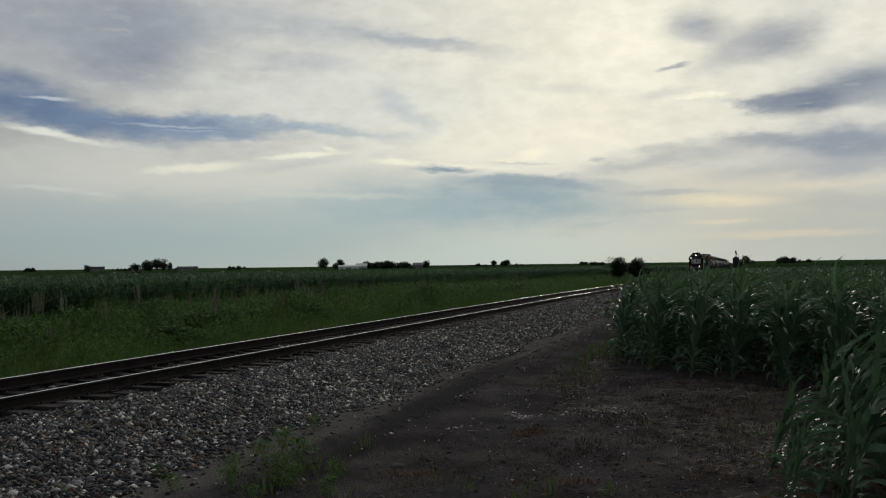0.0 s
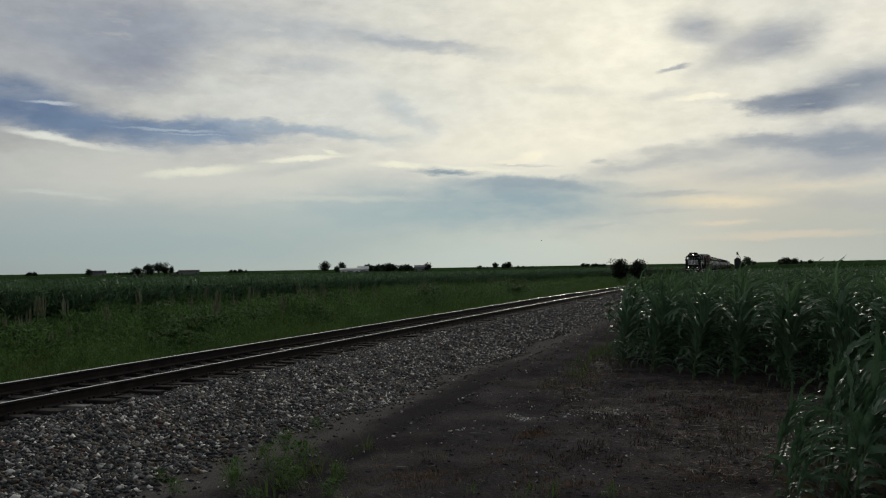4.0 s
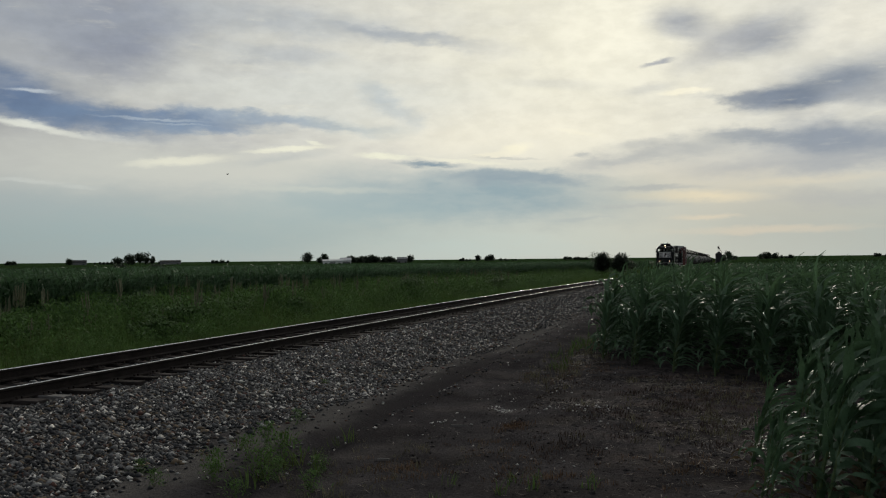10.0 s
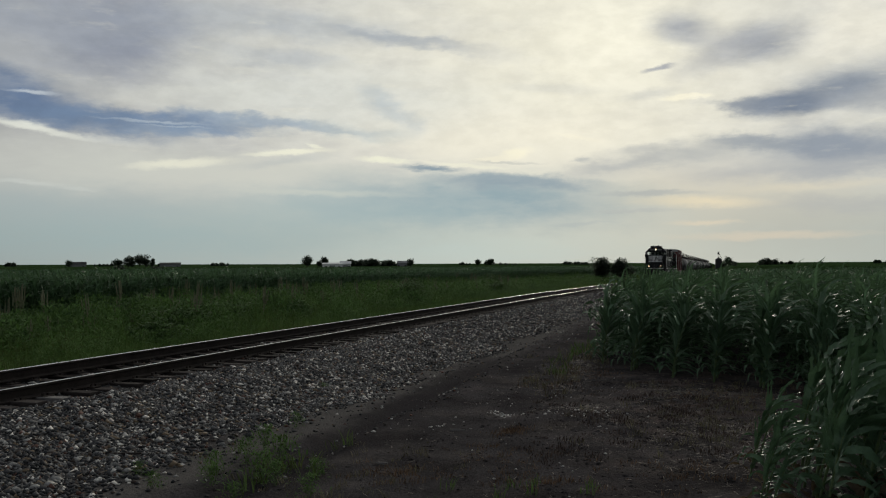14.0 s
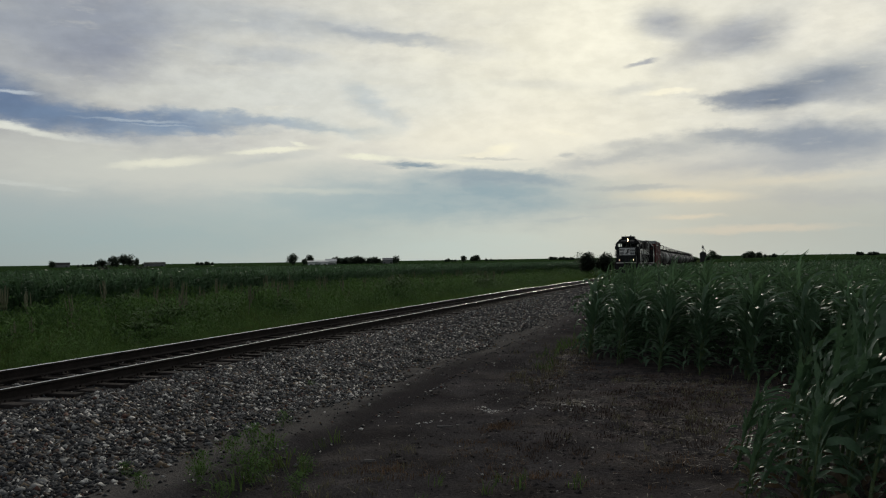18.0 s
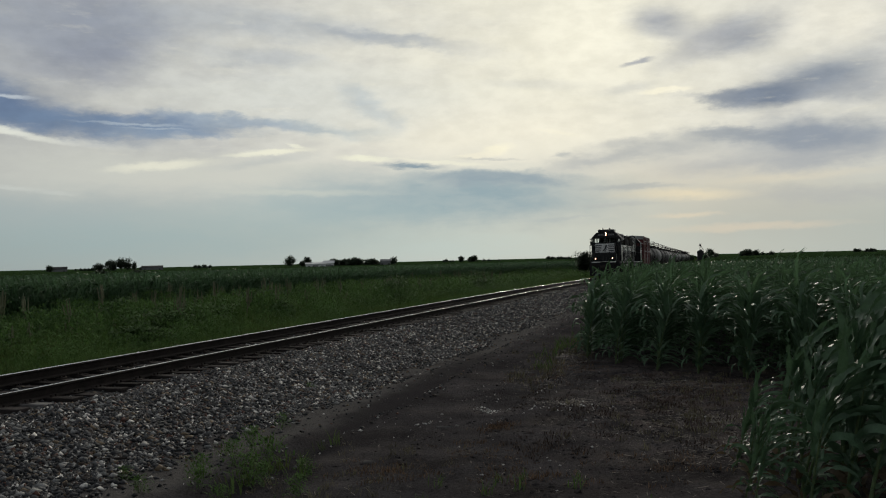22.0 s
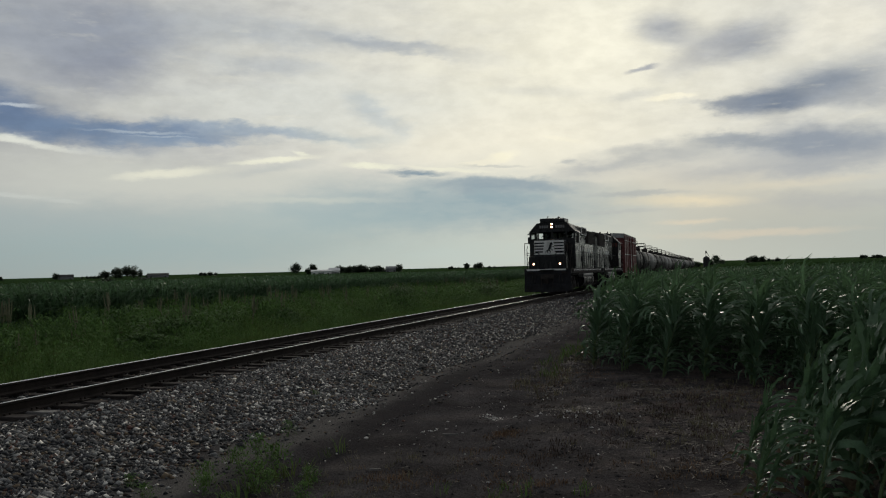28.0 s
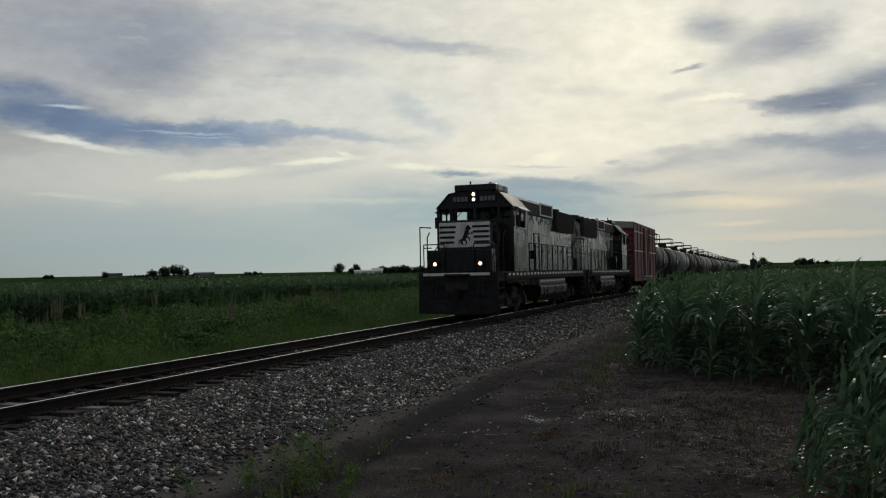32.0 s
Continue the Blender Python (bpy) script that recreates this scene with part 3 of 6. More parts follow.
def ground_z(x, y):
    """Height of the bare ground: level soil, a shallow ditch beyond the track, fields that rise very slowly."""
    x, y = np.asarray(x, float), np.asarray(y, float)
    z = -0.06 - 0.40 * smoothstep(-x, 13.0, 16.5) + 0.16 * smoothstep(-x, 22, 27)
    r = np.hypot(x, y)
    z = z + 0.0036 * np.maximum(0, r - 420) * smoothstep(np.abs(x + 10), 10, 45)
    near = smoothstep(r, 60, 30)
    z = z + near * (0.025 * np.sin(x * 1.7 + 0.6 * y) * np.sin(y * 0.9) + 0.015 * np.sin(x * 4.1 + 1) * np.sin(y * 3.3))
    z = z - track_drop(y) * smoothstep(np.abs(x + 11), 16, 9) * (y > 50)
    for lane, deep in ((-4.36, 0.06), (-2.75, 0.035)):
        c = x - lane + 0.054 * (y - 9.4) - 0.08 * np.sin(y * 0.5)
        z = z - deep * np.exp(-(c / 0.2) ** 2) + 0.6 * deep * np.exp(-((np.abs(c) - 0.34) / 0.13) ** 2) * near
    return z + 0.06 * (x > -12) * smoothstep(-x, 6.2, 4.6)


def graded(points):
    out = []
    for lo, hi, step in points:
        out += list(np.arange(lo, hi, step))
    return np.array(out + [points[-1][1]])


def sheet(name, xs, ys, height, material_):
    X, Y = np.meshgrid(xs, ys)
    Z = height(X, Y)
    n = len(xs)
    v = np.stack([X, Y, Z], 2).reshape(-1, 3)
    i, j = np.meshgrid(np.arange(n - 1), np.arange(len(ys) - 1))
    a = (j * n + i).ravel()
    f = np.stack([a, a + 1, a + n + 1, a + n], 1)
    return mesh_part(name, raw_mesh(name, v, f), material_, None, "", True)


def soil_or_weeds():
    """Soil on the bare strip, weeds beyond the track, stubble in patches: one material for the one sheet."""
    m = SOIL.copy()
    m.name = "field_ground"
    nt = m.node_tree
    link = nt.links.new
    p = nt.nodes["Principled BSDF"]
    old = p.inputs["Base Color"].links[0].from_socket
    geo = nt.nodes.new("ShaderNodeNewGeometry")
    sep = nt.nodes.new("ShaderNodeSeparateXYZ")
    link(geo.outputs["Position"], sep.inputs[0])
    n = nt.nodes.new("ShaderNodeTexNoise")
    n.inputs["Scale"].default_value, n.inputs["Detail"].default_value = 0.9, 6
    link(geo.outputs["Position"], n.inputs["Vector"])
    wob = nt.nodes.new("ShaderNodeMath")
    wob.operation = "MULTIPLY_ADD"
    link(n.outputs["Fac"], wob.inputs[0])
    wob.inputs[1].default_value = 2.4
    link(sep.outputs[0], wob.inputs[2])
    far = nt.nodes.new("ShaderNodeMapRange")
    link(wob.outputs[0], far.inputs[0])
    for i, x in enumerate((-11.0, -12.0, 0, 1)):
        far.inputs[i + 1].default_value = x
    mix = nt.nodes.new("ShaderNodeMix")
    mix.data_type = "RGBA"
    link(far.outputs[0], mix.inputs[0])
    link(old, mix.inputs[6])
    mix.inputs[7].default_value = (0.045, 0.07, 0.022, 1)
    # dry dust where the stones end
    off = nt.nodes.new("ShaderNodeMath")
    off.operation = "ADD"
    link(wob.outputs[0], off.inputs[0])
    off.inputs[1].default_value = 4.1
    width_ = nt.nodes.new("ShaderNodeMath")
    width_.operation = "ABSOLUTE"
    link(off.outputs[0], width_.inputs[0])
    dust = nt.nodes.new("ShaderNodeMapRange")
    link(width_.outputs[0], dust.inputs[0])
    for i, x in enumerate((0.25, 0.80, 0.85, 0)):
        dust.inputs[i + 1].default_value = x
    top = nt.nodes.new("ShaderNodeMix")
    top.data_type = "RGBA"
    link(dust.outputs[0], top.inputs[0])
    link(mix.outputs[2], top.inputs[6])
    top.inputs[7].default_value = (0.150, 0.140, 0.131, 1)
    # painted ridge shade in the wheel track beside the dust, and dry trash towards the corn
    def calc(op, a, b=None):
        k = nt.nodes.new("ShaderNodeMath")
        k.operation = op
        for i, v in enumerate((a, b)):
            if isinstance(v, (int, float)):
                k.inputs[i].default_value = v
            elif v is not None:
                link(v, k.inputs[i])
        return k.outputs[0]

    def span(v, lo, hi, c, d):
        k = nt.nodes.new("ShaderNodeMapRange")
        k.interpolation_type = "SMOOTHSTEP"
        link(v, k.inputs[0])
        for i, x in enumerate((lo, hi, c, d)):
            k.inputs[i + 1].default_value = x
        return k.outputs[0]

    def over(fac, under, colour):
        k = nt.nodes.new("ShaderNodeMix")
        k.data_type = "RGBA"
        link(fac, k.inputs[0])
        link(under, k.inputs[6])
        k.inputs[7].default_value = (*colour, 1)
        return k.outputs[2]

    spots = nt.nodes.new("ShaderNodeTexNoise")
    spots.inputs["Scale"].default_value, spots.inputs["Detail"].default_value, spots.inputs["Roughness"].default_value = 1.6, 7, 0.68
    link(geo.outputs["Position"], spots.inputs["Vector"])
    rut = calc("ABSOLUTE", calc("ADD", calc("ADD", sep.outputs[0], 3.86), calc("ADD", calc("MULTIPLY", sep.outputs[1], 0.054), calc("MULTIPLY", calc("ADD", spots.outputs["Fac"], -0.5), 0.9))))
    # dark soil colour along the rut stands in for its ridge's shadow
    ground_colour = over(calc("MULTIPLY", span(rut, 0.55, 0.1, 0, 0.8), span(sep.outputs[1], 22, 18, 0, 1)), top.outputs[2], (0.046, 0.042, 0.043))
    trash = calc("MULTIPLY", span(sep.outputs[0], -2.6, -0.8, 0, 1), span(sep.outputs[1], 9.0, 14.5, 0.25, 1))
    ground_colour = over(calc("MULTIPLY", calc("MULTIPLY", span(spots.outputs["Fac"], 0.44, 0.62, 0, 0.9), trash), span(sep.outputs[1], 22, 18, 0, 1)), ground_colour, (0.135, 0.108, 0.097))
    ground_colour = over(calc("MULTIPLY", span(spots.outputs["Fac"], 0.50, 0.36, 0, 0.6), trash), ground_colour, (0.048, 0.040, 0.039))
    link(ground_colour, p.inputs["Base Color"])
    return m


xs = graded([(-2600, -600, 200), (-600, -120, 40), (-120, -40, 8), (-40, -12, 1.0), (-12, 4, 0.25), (4, 20, 0.8), (20, 120, 10), (120, 600, 40), (600, 2600, 200)])
ys = graded([(-600, -60, 60), (-60, 2, 6), (2, 24, 0.25), (24, 60, 1.0), (60, 200, 7), (200, 800, 30), (800, 3000, 150)])
ground = tagged(sheet("ground", xs, ys, ground_z, soil_or_weeds()), "dark bare soil and weedy verge of flat farmland", "ground", kind="structure")


def ballast_z(x, y):
    d = np.abs(np.asarray(x, float) - TRACK_X)
    z = TIE_TOP - 0.05 - 0.26 * smoothstep(d, 1.55, 4.4) - 0.12 * smoothstep(d, 4.2, 5.2) + 0.03 * np.sin(x * 5.3 + y * 2.1) * np.sin(y * 3.7)
    return z - track_drop(y)


bx = np.arange(TRACK_X - 3.4, TRACK_X + 5.01, 0.2)
by = graded([(-40, 0, 2), (0, 50, 0.25), (50, 120, 2), (120, 700, 20)])
ballast = tagged(sheet("ballast_bed", bx, by, ballast_z, STONE_BED), "low bank of grey crushed-stone ballast under the track", "ballast", kind="structure")


def stones(count, seed):
    """A few rough stones with eight faces each."""
    out = []
    rng = np.random.default_rng(seed)
    for _ in range(count):
        v = np.array([(1, 0, 0), (0, 1, 0), (-1, 0, 0), (0, -1, 0), (0.15, 0.1, 0.75), (0, 0, -0.6)], float)
        v *= rng.uniform(0.55, 1.3, (6, 1))
        v[:, :2] += rng.uniform(-0.3, 0.3, (6, 2))
        v[4, 2] *= rng.uniform(0.6, 1.1)
        v[:, 0] *= rng.uniform(0.9, 1.4)
        f = np.array([(0, 1, 4), (1, 2, 4), (2, 3, 4), (3, 0, 4), (1, 0, 5), (2, 1, 5), (3, 2, 5), (0, 3, 5)])
        out.append((v, f))
    return out


def strew(n, x0, x1, y0, y1, size, seed, edge=0.0):
    rng = np.random.default_rng(seed)
    x, y = rng.uniform(x0, x1, n), rng.uniform(y0, y1, n)
    s = size * rng.uniform(0.55, 1.35, n)
    keep = rng.random(n) < 1 - smoothstep(x + 0.35 * np.sin(y * 0.8) + 0.2 * np.sin(y * 2.7), x1 - edge, x1) if edge else np.ones(n, bool)
    z = ballast_z(x, y)
    g = ground_z(x, y)
    rows = np.stack([x, y, np.maximum(z, g) + s * 0.25, rng.uniform(0, 6.28, n), s, rng.uniform(-0.4, 0.4, n), rng.uniform(-0.4, 0.4, n)], 1)
    return rows[keep]


near_stones = np.concatenate([
    strew(50000, TRACK_X + 1.25, TRACK_X + 4.9, 5.5, 22, 0.026, 5, 1.1),
    strew(30000, TRACK_X + 1.25, TRACK_X + 4.9, 22, 48, 0.031, 6, 1.1),
    strew(12000, TRACK_X + 1.25, TRACK_X + 4.9, 48, 90, 0.044, 7, 1.0),
    strew(15000, TRACK_X + 1.3, TRACK_X + 4.8, 5.5, 26, 0.040, 14, 1.3),
    strew(1500, TRACK_X + 4.2, TRACK_X + 6.0, 6, 40, 0.024, 10),
    strew(8000, TRACK_X - 1.3, TRACK_X + 1.3, 5, 60, 0.033, 8),
    strew(2500, TRACK_X - 3.2, TRACK_X - 1.2, 5, 50, 0.048, 9)])
scatter("ballast_stones", stones(9, 3), near_stones, STONE, "loose grey, pale and tan crushed stones of railway ballast", "gravel")


# ---- the track ----
def rail_profile(top):
    h = 0.175
    half = [(0.036, 0), (0.037, -0.030), (0.010, -0.045), (0.009, -0.135), (0.072, -0.158), (0.072, -h)]
    return [(x, top + z) for x, z in half] + [(-x, top + z) for x, z in half[::-1]]


def swept(profile, x):
    """A rail profile laid along the line, which bends down a little at two places."""
    bm = fresh()
    rings = [[bm.verts.new((x + u, y, z - float(track_drop(y)))) for u, z in profile] for y in (-40, 50, 145, 240, 700)]
    n = len(profile)
    bm.faces.new(rings[0]), bm.faces.new(rings[-1][::-1])
    for a, b in zip(rings, rings[1:]):
        for i in range(n):
            bm.faces.new((a[i], b[i], b[(i + 1) % n], a[(i + 1) % n]))
    bmesh.ops.recalc_face_normals(bm, faces=bm.faces[:])
    return bm


track = empty("railway_track")
tagged(track, "single straight railway track of worn steel rails on wooden ties", "track", kind="structure")
for side in (-1, 1):
    x = TRACK_X + side * 0.7535
    tip = -0.016 * side
    rail = part("rail", swept(rail_profile(RAIL_TOP + tip), x), STEEL_RUST, track, "long rust-brown steel rail")
    worn = 0.027 if side < 0 else 0.016      # half the width that wheels keep bright
    part("rail_head", swept([(-worn, RAIL_TOP + tip + 0.0005), (worn, RAIL_TOP + tip + 0.0005), (worn - 0.002, RAIL_TOP + tip + 0.005), (0.002 - worn, RAIL_TOP + tip + 0.005)], x), STEEL_SHINE, rail, "polished running surface of the rail")


# ---- corn and weeds ----
def leaf_arrays(length, width, heading, rise, droop, wind, steps=7, fold=0.25, twist=0.0, three=True):
    """A long arching blade from the origin: its midline bends down and is blown along the wind."""
    p = np.zeros(3)
    h = np.array((math.cos(heading), math.sin(heading), 0.0))
    rows = []
    for i in range(steps + 1):
        s = i / steps
        el = radians(rise + (droop - rise) * s ** 1.3)
        d = h * math.cos(el) + np.array((0, 0, math.sin(el))) + np.array(wind) * s * 1.4
        d /= np.linalg.norm(d)
        side = np.cross(d, (0, 0, 1.0))
        side /= np.linalg.norm(side) + 1e-6
        up = np.cross(side, d)
        a = twist * s
        side, up = side * math.cos(a) + up * math.sin(a), up * math.cos(a) - side * math.sin(a)
        w = width * min(1.0, 0.45 + s * 3) * (1 - s) ** 0.55 * 0.5
        ripple = 0.17 * width * math.sin(s * 17 + heading * 3) + 0.10 * width * math.sin(s * 41 + heading * 7)
        if three:
            rows += [p - side * w + up * (w * fold + ripple), p.copy(), p + side * w + up * (w * fold - ripple)]
        else:
            rows += [p - side * w, p + side * w]
        p = p + d * length / steps
    k = 3 if three else 2
    faces = []
    for i in range(steps):
        for j in range(k - 1):
            a = i * k + j
            faces.append((a, a + 1, a + k + 1, a + k))
    return np.array(rows), np.array(faces)


def stalk_arrays(height, r, bend, rings=5, seg=5):
    v, f = [], []
    for i in range(rings + 1):
        s = i / rings
        for j in range(seg):
            a = 2 * math.pi * j / seg
            rr = r * (1 - 0.65 * s)
            v.append((math.cos(a) * rr + bend[0] * s * s, math.sin(a) * rr + bend[1] * s * s, height * s))
    for i in range(rings):
        for j in range(seg):
            a, b = i * seg + j, i * seg + (j + 1) % seg
            f.append((a, b, b + seg, a + seg))
    return np.array(v), np.array(f)


WIND = (0.75, -0.12, 0.0)


def corn_plan(seed, leaves=13, height=1.22, loose=False):
    """Where the leaves of one plant sit: base point and the numbers of each blade."""
    rng = np.random.default_rng(seed)
    bend = (rng.uniform(0.05, 0.22), rng.uniform(-0.08, 0.05))
    plane = rng.uniform(0, 3.14)
    out = []
    for i in range(leaves):
        s = i / (leaves - 1)
        z = 0.06 + (height - 0.06) * s ** 0.92
        q = z / height
        head = plane + (math.pi if i % 2 else 0) + rng.uniform(-0.5, 0.5)
        push = rng.uniform(0.7, 1.3)
        width = rng.uniform(0.055, 0.085)
        if s < 0.30:        # short lower blades hang down
            length, rise, droop = rng.uniform(0.40, 0.65), rng.uniform(40, 62), rng.uniform(-92, -65)
        elif s < 0.72:      # long arching blades
            length, rise, droop = rng.uniform(0.80, 1.10), rng.uniform(60, 78), rng.uniform(-80, -30)
        else:               # the whorl stands up and streams with the wind
            length, rise, droop = rng.uniform(0.70, 0.98), rng.uniform(64, 80), rng.uniform(-75, 5)
        if loose:
            back = i % 3 == 0
            head = rng.uniform(-1.1, 1.1) + (math.pi if back else 0)
            width = rng.uniform(0.065, 0.110)
            push = rng.uniform(0.3, 1.25)
            if s < 0.35:
                length, rise, droop = rng.uniform(0.45, 0.75), rng.uniform(40, 70), rng.uniform(-95, -60)
            elif back:
                length, rise, droop = rng.uniform(0.45, 0.75), rng.uniform(74, 89), rng.uniform(20, 80)
            else:
                length, rise, droop = rng.uniform(0.65, 1.05), rng.uniform(60, 84), rng.uniform(-60, 35)
        gust = [w * (0.45 + 1.0 * s) * push for w in WIND]
        out.append(((bend[0] * q * q, bend[1] * q * q, z), (length, width, head, rise, droop, gust), rng.uniform(-1.2, 1.2) * (1.9 if loose else 1.0)))
    return bend, out


def corn_arrays(seed, leaves, steps, three, height=1.22, top_only=False):
    bend, plan = corn_plan(seed, leaves, height)
    vs, fs = ([], []) if top_only else ([stalk_arrays(height, 0.016, bend, 3, 4)[0]], [stalk_arrays(height, 0.016, bend, 3, 4)[1]])
    base = 0 if top_only else len(vs[0])
    for at, blade, twist in plan:
        if top_only and at[2] < 0.65:
            continue
        v, f = leaf_arrays(*blade, steps=steps, twist=twist, three=three)
        vs.append(v + np.array(at)), fs.append(f + base)
        base += len(v)
    return np.concatenate(vs), np.concatenate(fs)


def corn_thing(seed, loose=False):
    """A corn plant whose stalk and blades are parts."""
    plant = empty("corn_plant")
    bend, plan = corn_plan(seed, 16 if loose else 20, 1.22 + 0.08 * math.sin(seed * 2.3), loose)
    v, f = stalk_arrays(1.22 + 0.08 * math.sin(seed * 2.3), 0.018, bend, 8, 7)
    mesh_part("stalk", raw_mesh("stalk", v, f), CORN_STALK, plant, "", True)
    for i, (at, blade, twist) in enumerate(plan):
        v, f = leaf_arrays(*blade, steps=14 if loose else 10, twist=twist)
        dry = loose and i < 1
        mesh_part("leaf", raw_mesh("leaf", v + np.array(at), f), CORN_DRY if dry else CORN_LEAF, plant, "withered brown lower leaf" if dry else "", True)
    return tagged(plant, "tall green corn plant with wind-blown blades, rooted in bare soil", "corn plant", "corn plants at the field's edge")


corn_models = [corn_thing(100 + i, i > 6) for i in range(12)]
used = [False] * 12
rng = np.random.default_rng(77)
NEAR_CORN = []          # plants close to the camera, which sway
FRONT_CORN = []         # the ends of the rows, which sway less


def plant_corn(x, y, size=1.0, turn=0.0, loose=False):
    k = int(rng.integers(7, 12) if loose else rng.integers(7))
    spare = [i for i in range(*((7, 12) if loose else (0, 7))) if not used[i]]
    k = spare[0] if spare else k
    m = Matrix.LocRotScale((x, y, float(ground_z(x, y)) - 0.01), Euler((0, 0, turn)), (size, size, size))
    if used[k]:
        ob = copy_thing(corn_models[k], m)
        ob.scale = (size,) * 3
    else:
        used[k], ob = True, corn_models[k]
        ob.matrix_basis = m
    return ob


def edge_y(x):
    """Where the rows begin, away from the bare patch."""
    return float(np.interp(x, [-2.8, -1.8, -0.9, 0.0, 0.8, 2.5, 6], [20.0, 18.5, 17.2, 16.8, 16.0, 14.5, 12.5]))


for col in range(5):
    for k in range(8):
        x, y = 0.26 + col * 0.40 + rng.uniform(-0.07, 0.07), 7.85 + k * 0.34 - col * 0.12 + rng.uniform(-0.05, 0.05)
        NEAR_CORN.append(plant_corn(x, y, (0.50, 0.84, 1.08, 1.20, 1.26)[col] * rng.uniform(0.93, 1.07) * (0.9 if k == 0 else 1.0), rng.uniform(-0.5, 0.5), True))
row_xs = np.arange(-2.55, 40, 0.78)
for x in row_xs[:7]:
    for k in range(4):
        FRONT_CORN.append(plant_corn(x + rng.uniform(-0.05, 0.05), edge_y(x) + k * 0.22 + rng.uniform(-0.04, 0.04), rng.uniform(0.90, 1.04), rng.uniform(-0.5, 0.5)))


def row_places(xs_, start, stop, step, seed, size=(0.88, 1.08), low=0.0):
    r = np.random.default_rng(seed)
    out = []
    for x in xs_:
        y0 = start(x)
        n = int(max(0, (stop - y0) / step))
        y = y0 + np.arange(n) * step + r.uniform(-0.06, 0.06, n)
        xx = x + r.uniform(-0.06, 0.06, n)
        s = r.uniform(*size, n)
        out.append(np.stack([xx, y, ground_z(xx, y) - low, r.uniform(-0.6, 0.6, n), s, r.uniform(-0.02, 0.10, n), r.uniform(-0.05, 0.03, n)], 1))
    return np.concatenate(out)


full = [corn_arrays(200 + i, 16, 5, True) for i in range(8)]
tops = [corn_arrays(300 + i, 13, 3, False, top_only=True) for i in range(8)]
scatter("corn_rows", full, np.concatenate([
    row_places(row_xs[:7], lambda x: edge_y(x) + 0.9, 34, 0.22, 1),
    row_places(row_xs[7:14], edge_y, 34, 0.22, 2)]), CORN_MASS, "dense rows of tall green corn swept by wind", "corn field", True)
scatter("corn_rows_beyond", tops, np.concatenate([
    row_places(row_xs[:24], lambda x: 34, 62, 0.26, 3),
    row_places(row_xs[:50], lambda x: 62 if x > -2 else 34, 110, 0.5, 4)]), CORN_MASS, "wind-swept tops of tall corn further into the field", "corn field", True)


def canopy_z(x, y, lift, rough):
    r = np.random.default_rng(4)
    return ground_z(x, y) + lift + r.uniform(-rough, rough, np.shape(x)) * smoothstep(np.hypot(x, y), 700, 60)


cx = graded([(-2.4, 30, 0.7), (30, 120, 6), (120, 600, 30), (600, 2500, 190)])
cy = graded([(36, 120, 0.9), (120, 300, 6), (300, 900, 30), (900, 3000, 210)])
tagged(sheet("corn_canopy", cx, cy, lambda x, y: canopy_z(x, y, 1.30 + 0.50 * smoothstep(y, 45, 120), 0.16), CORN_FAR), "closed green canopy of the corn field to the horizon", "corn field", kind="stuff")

# the field beyond the track: an edge of plants, then its canopy
FIELD_X = -27.0
left_rows = []
for k in range(6):
    r = np.random.default_rng(60 + k)
    y = np.concatenate([np.arange(14, 190, 0.22 if k < 4 else 0.4), np.arange(190, 640, 1.1)])
    y = y + r.uniform(-0.08, 0.08, len(y))
    x = FIELD_X - 0.76 * k + r.uniform(-0.1, 0.1, len(y))
    left_rows.append(np.stack([x, y, ground_z(x, y), r.uniform(-0.6, 0.6, len(y)), r.uniform(1.12, 1.34, len(y)), r.uniform(-0.02, 0.1, len(y)), np.zeros(len(y))], 1))
left_kinds = [corn_arrays(400 + i, 12, 3, False) for i in range(6)]
scatter("corn_field_edge", left_kinds, np.concatenate(left_rows), CORN_MASS, "dark edge of a green corn field beyond the weedy ditch", "corn field", True)
r = np.random.default_rng(9)
n = 6500
x, y = FIELD_X - 3 - 90 * r.random(n) ** 1.5, r.uniform(14, 220, n)
scatter("corn_field_tops", tops, np.stack([x, y, ground_z(x, y), r.uniform(-0.6, 0.6, n), r.uniform(1.16, 1.30, n), r.uniform(0, 0.1, n), np.zeros(n)], 1), CORN_MASS, "corn tops in the field beyond the track", "corn field", True)
cx = -graded([(27.5, 60, 0.9), (60, 140, 5), (140, 600, 30), (600, 2500, 190)])[::-1]
cy = graded([(8, 100, 1.2), (100, 260, 5), (260, 900, 30), (900, 3000, 210)])
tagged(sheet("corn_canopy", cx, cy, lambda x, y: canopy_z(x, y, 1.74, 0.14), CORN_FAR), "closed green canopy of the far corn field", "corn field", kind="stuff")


def tuft(seed, blades, height, spread, width=0.018):
    r = np.random.default_rng(seed)
    vs, fs, base = [], [], 0
    for _ in range(blades):
        h = r.uniform(0, 6.28)
        v, f = leaf_arrays(height * r.uniform(0.6, 1.2), width * r.uniform(0.7, 1.5), h, r.uniform(60, 88), r.uniform(0, 60), (0.35, 0, 0), steps=3, three=False)
        v = v + np.array((r.uniform(-spread, spread), r.uniform(-spread, spread), 0))
        vs.append(v), fs.append(f + base)
        base += len(v)
    return np.concatenate(vs), np.concatenate(fs)


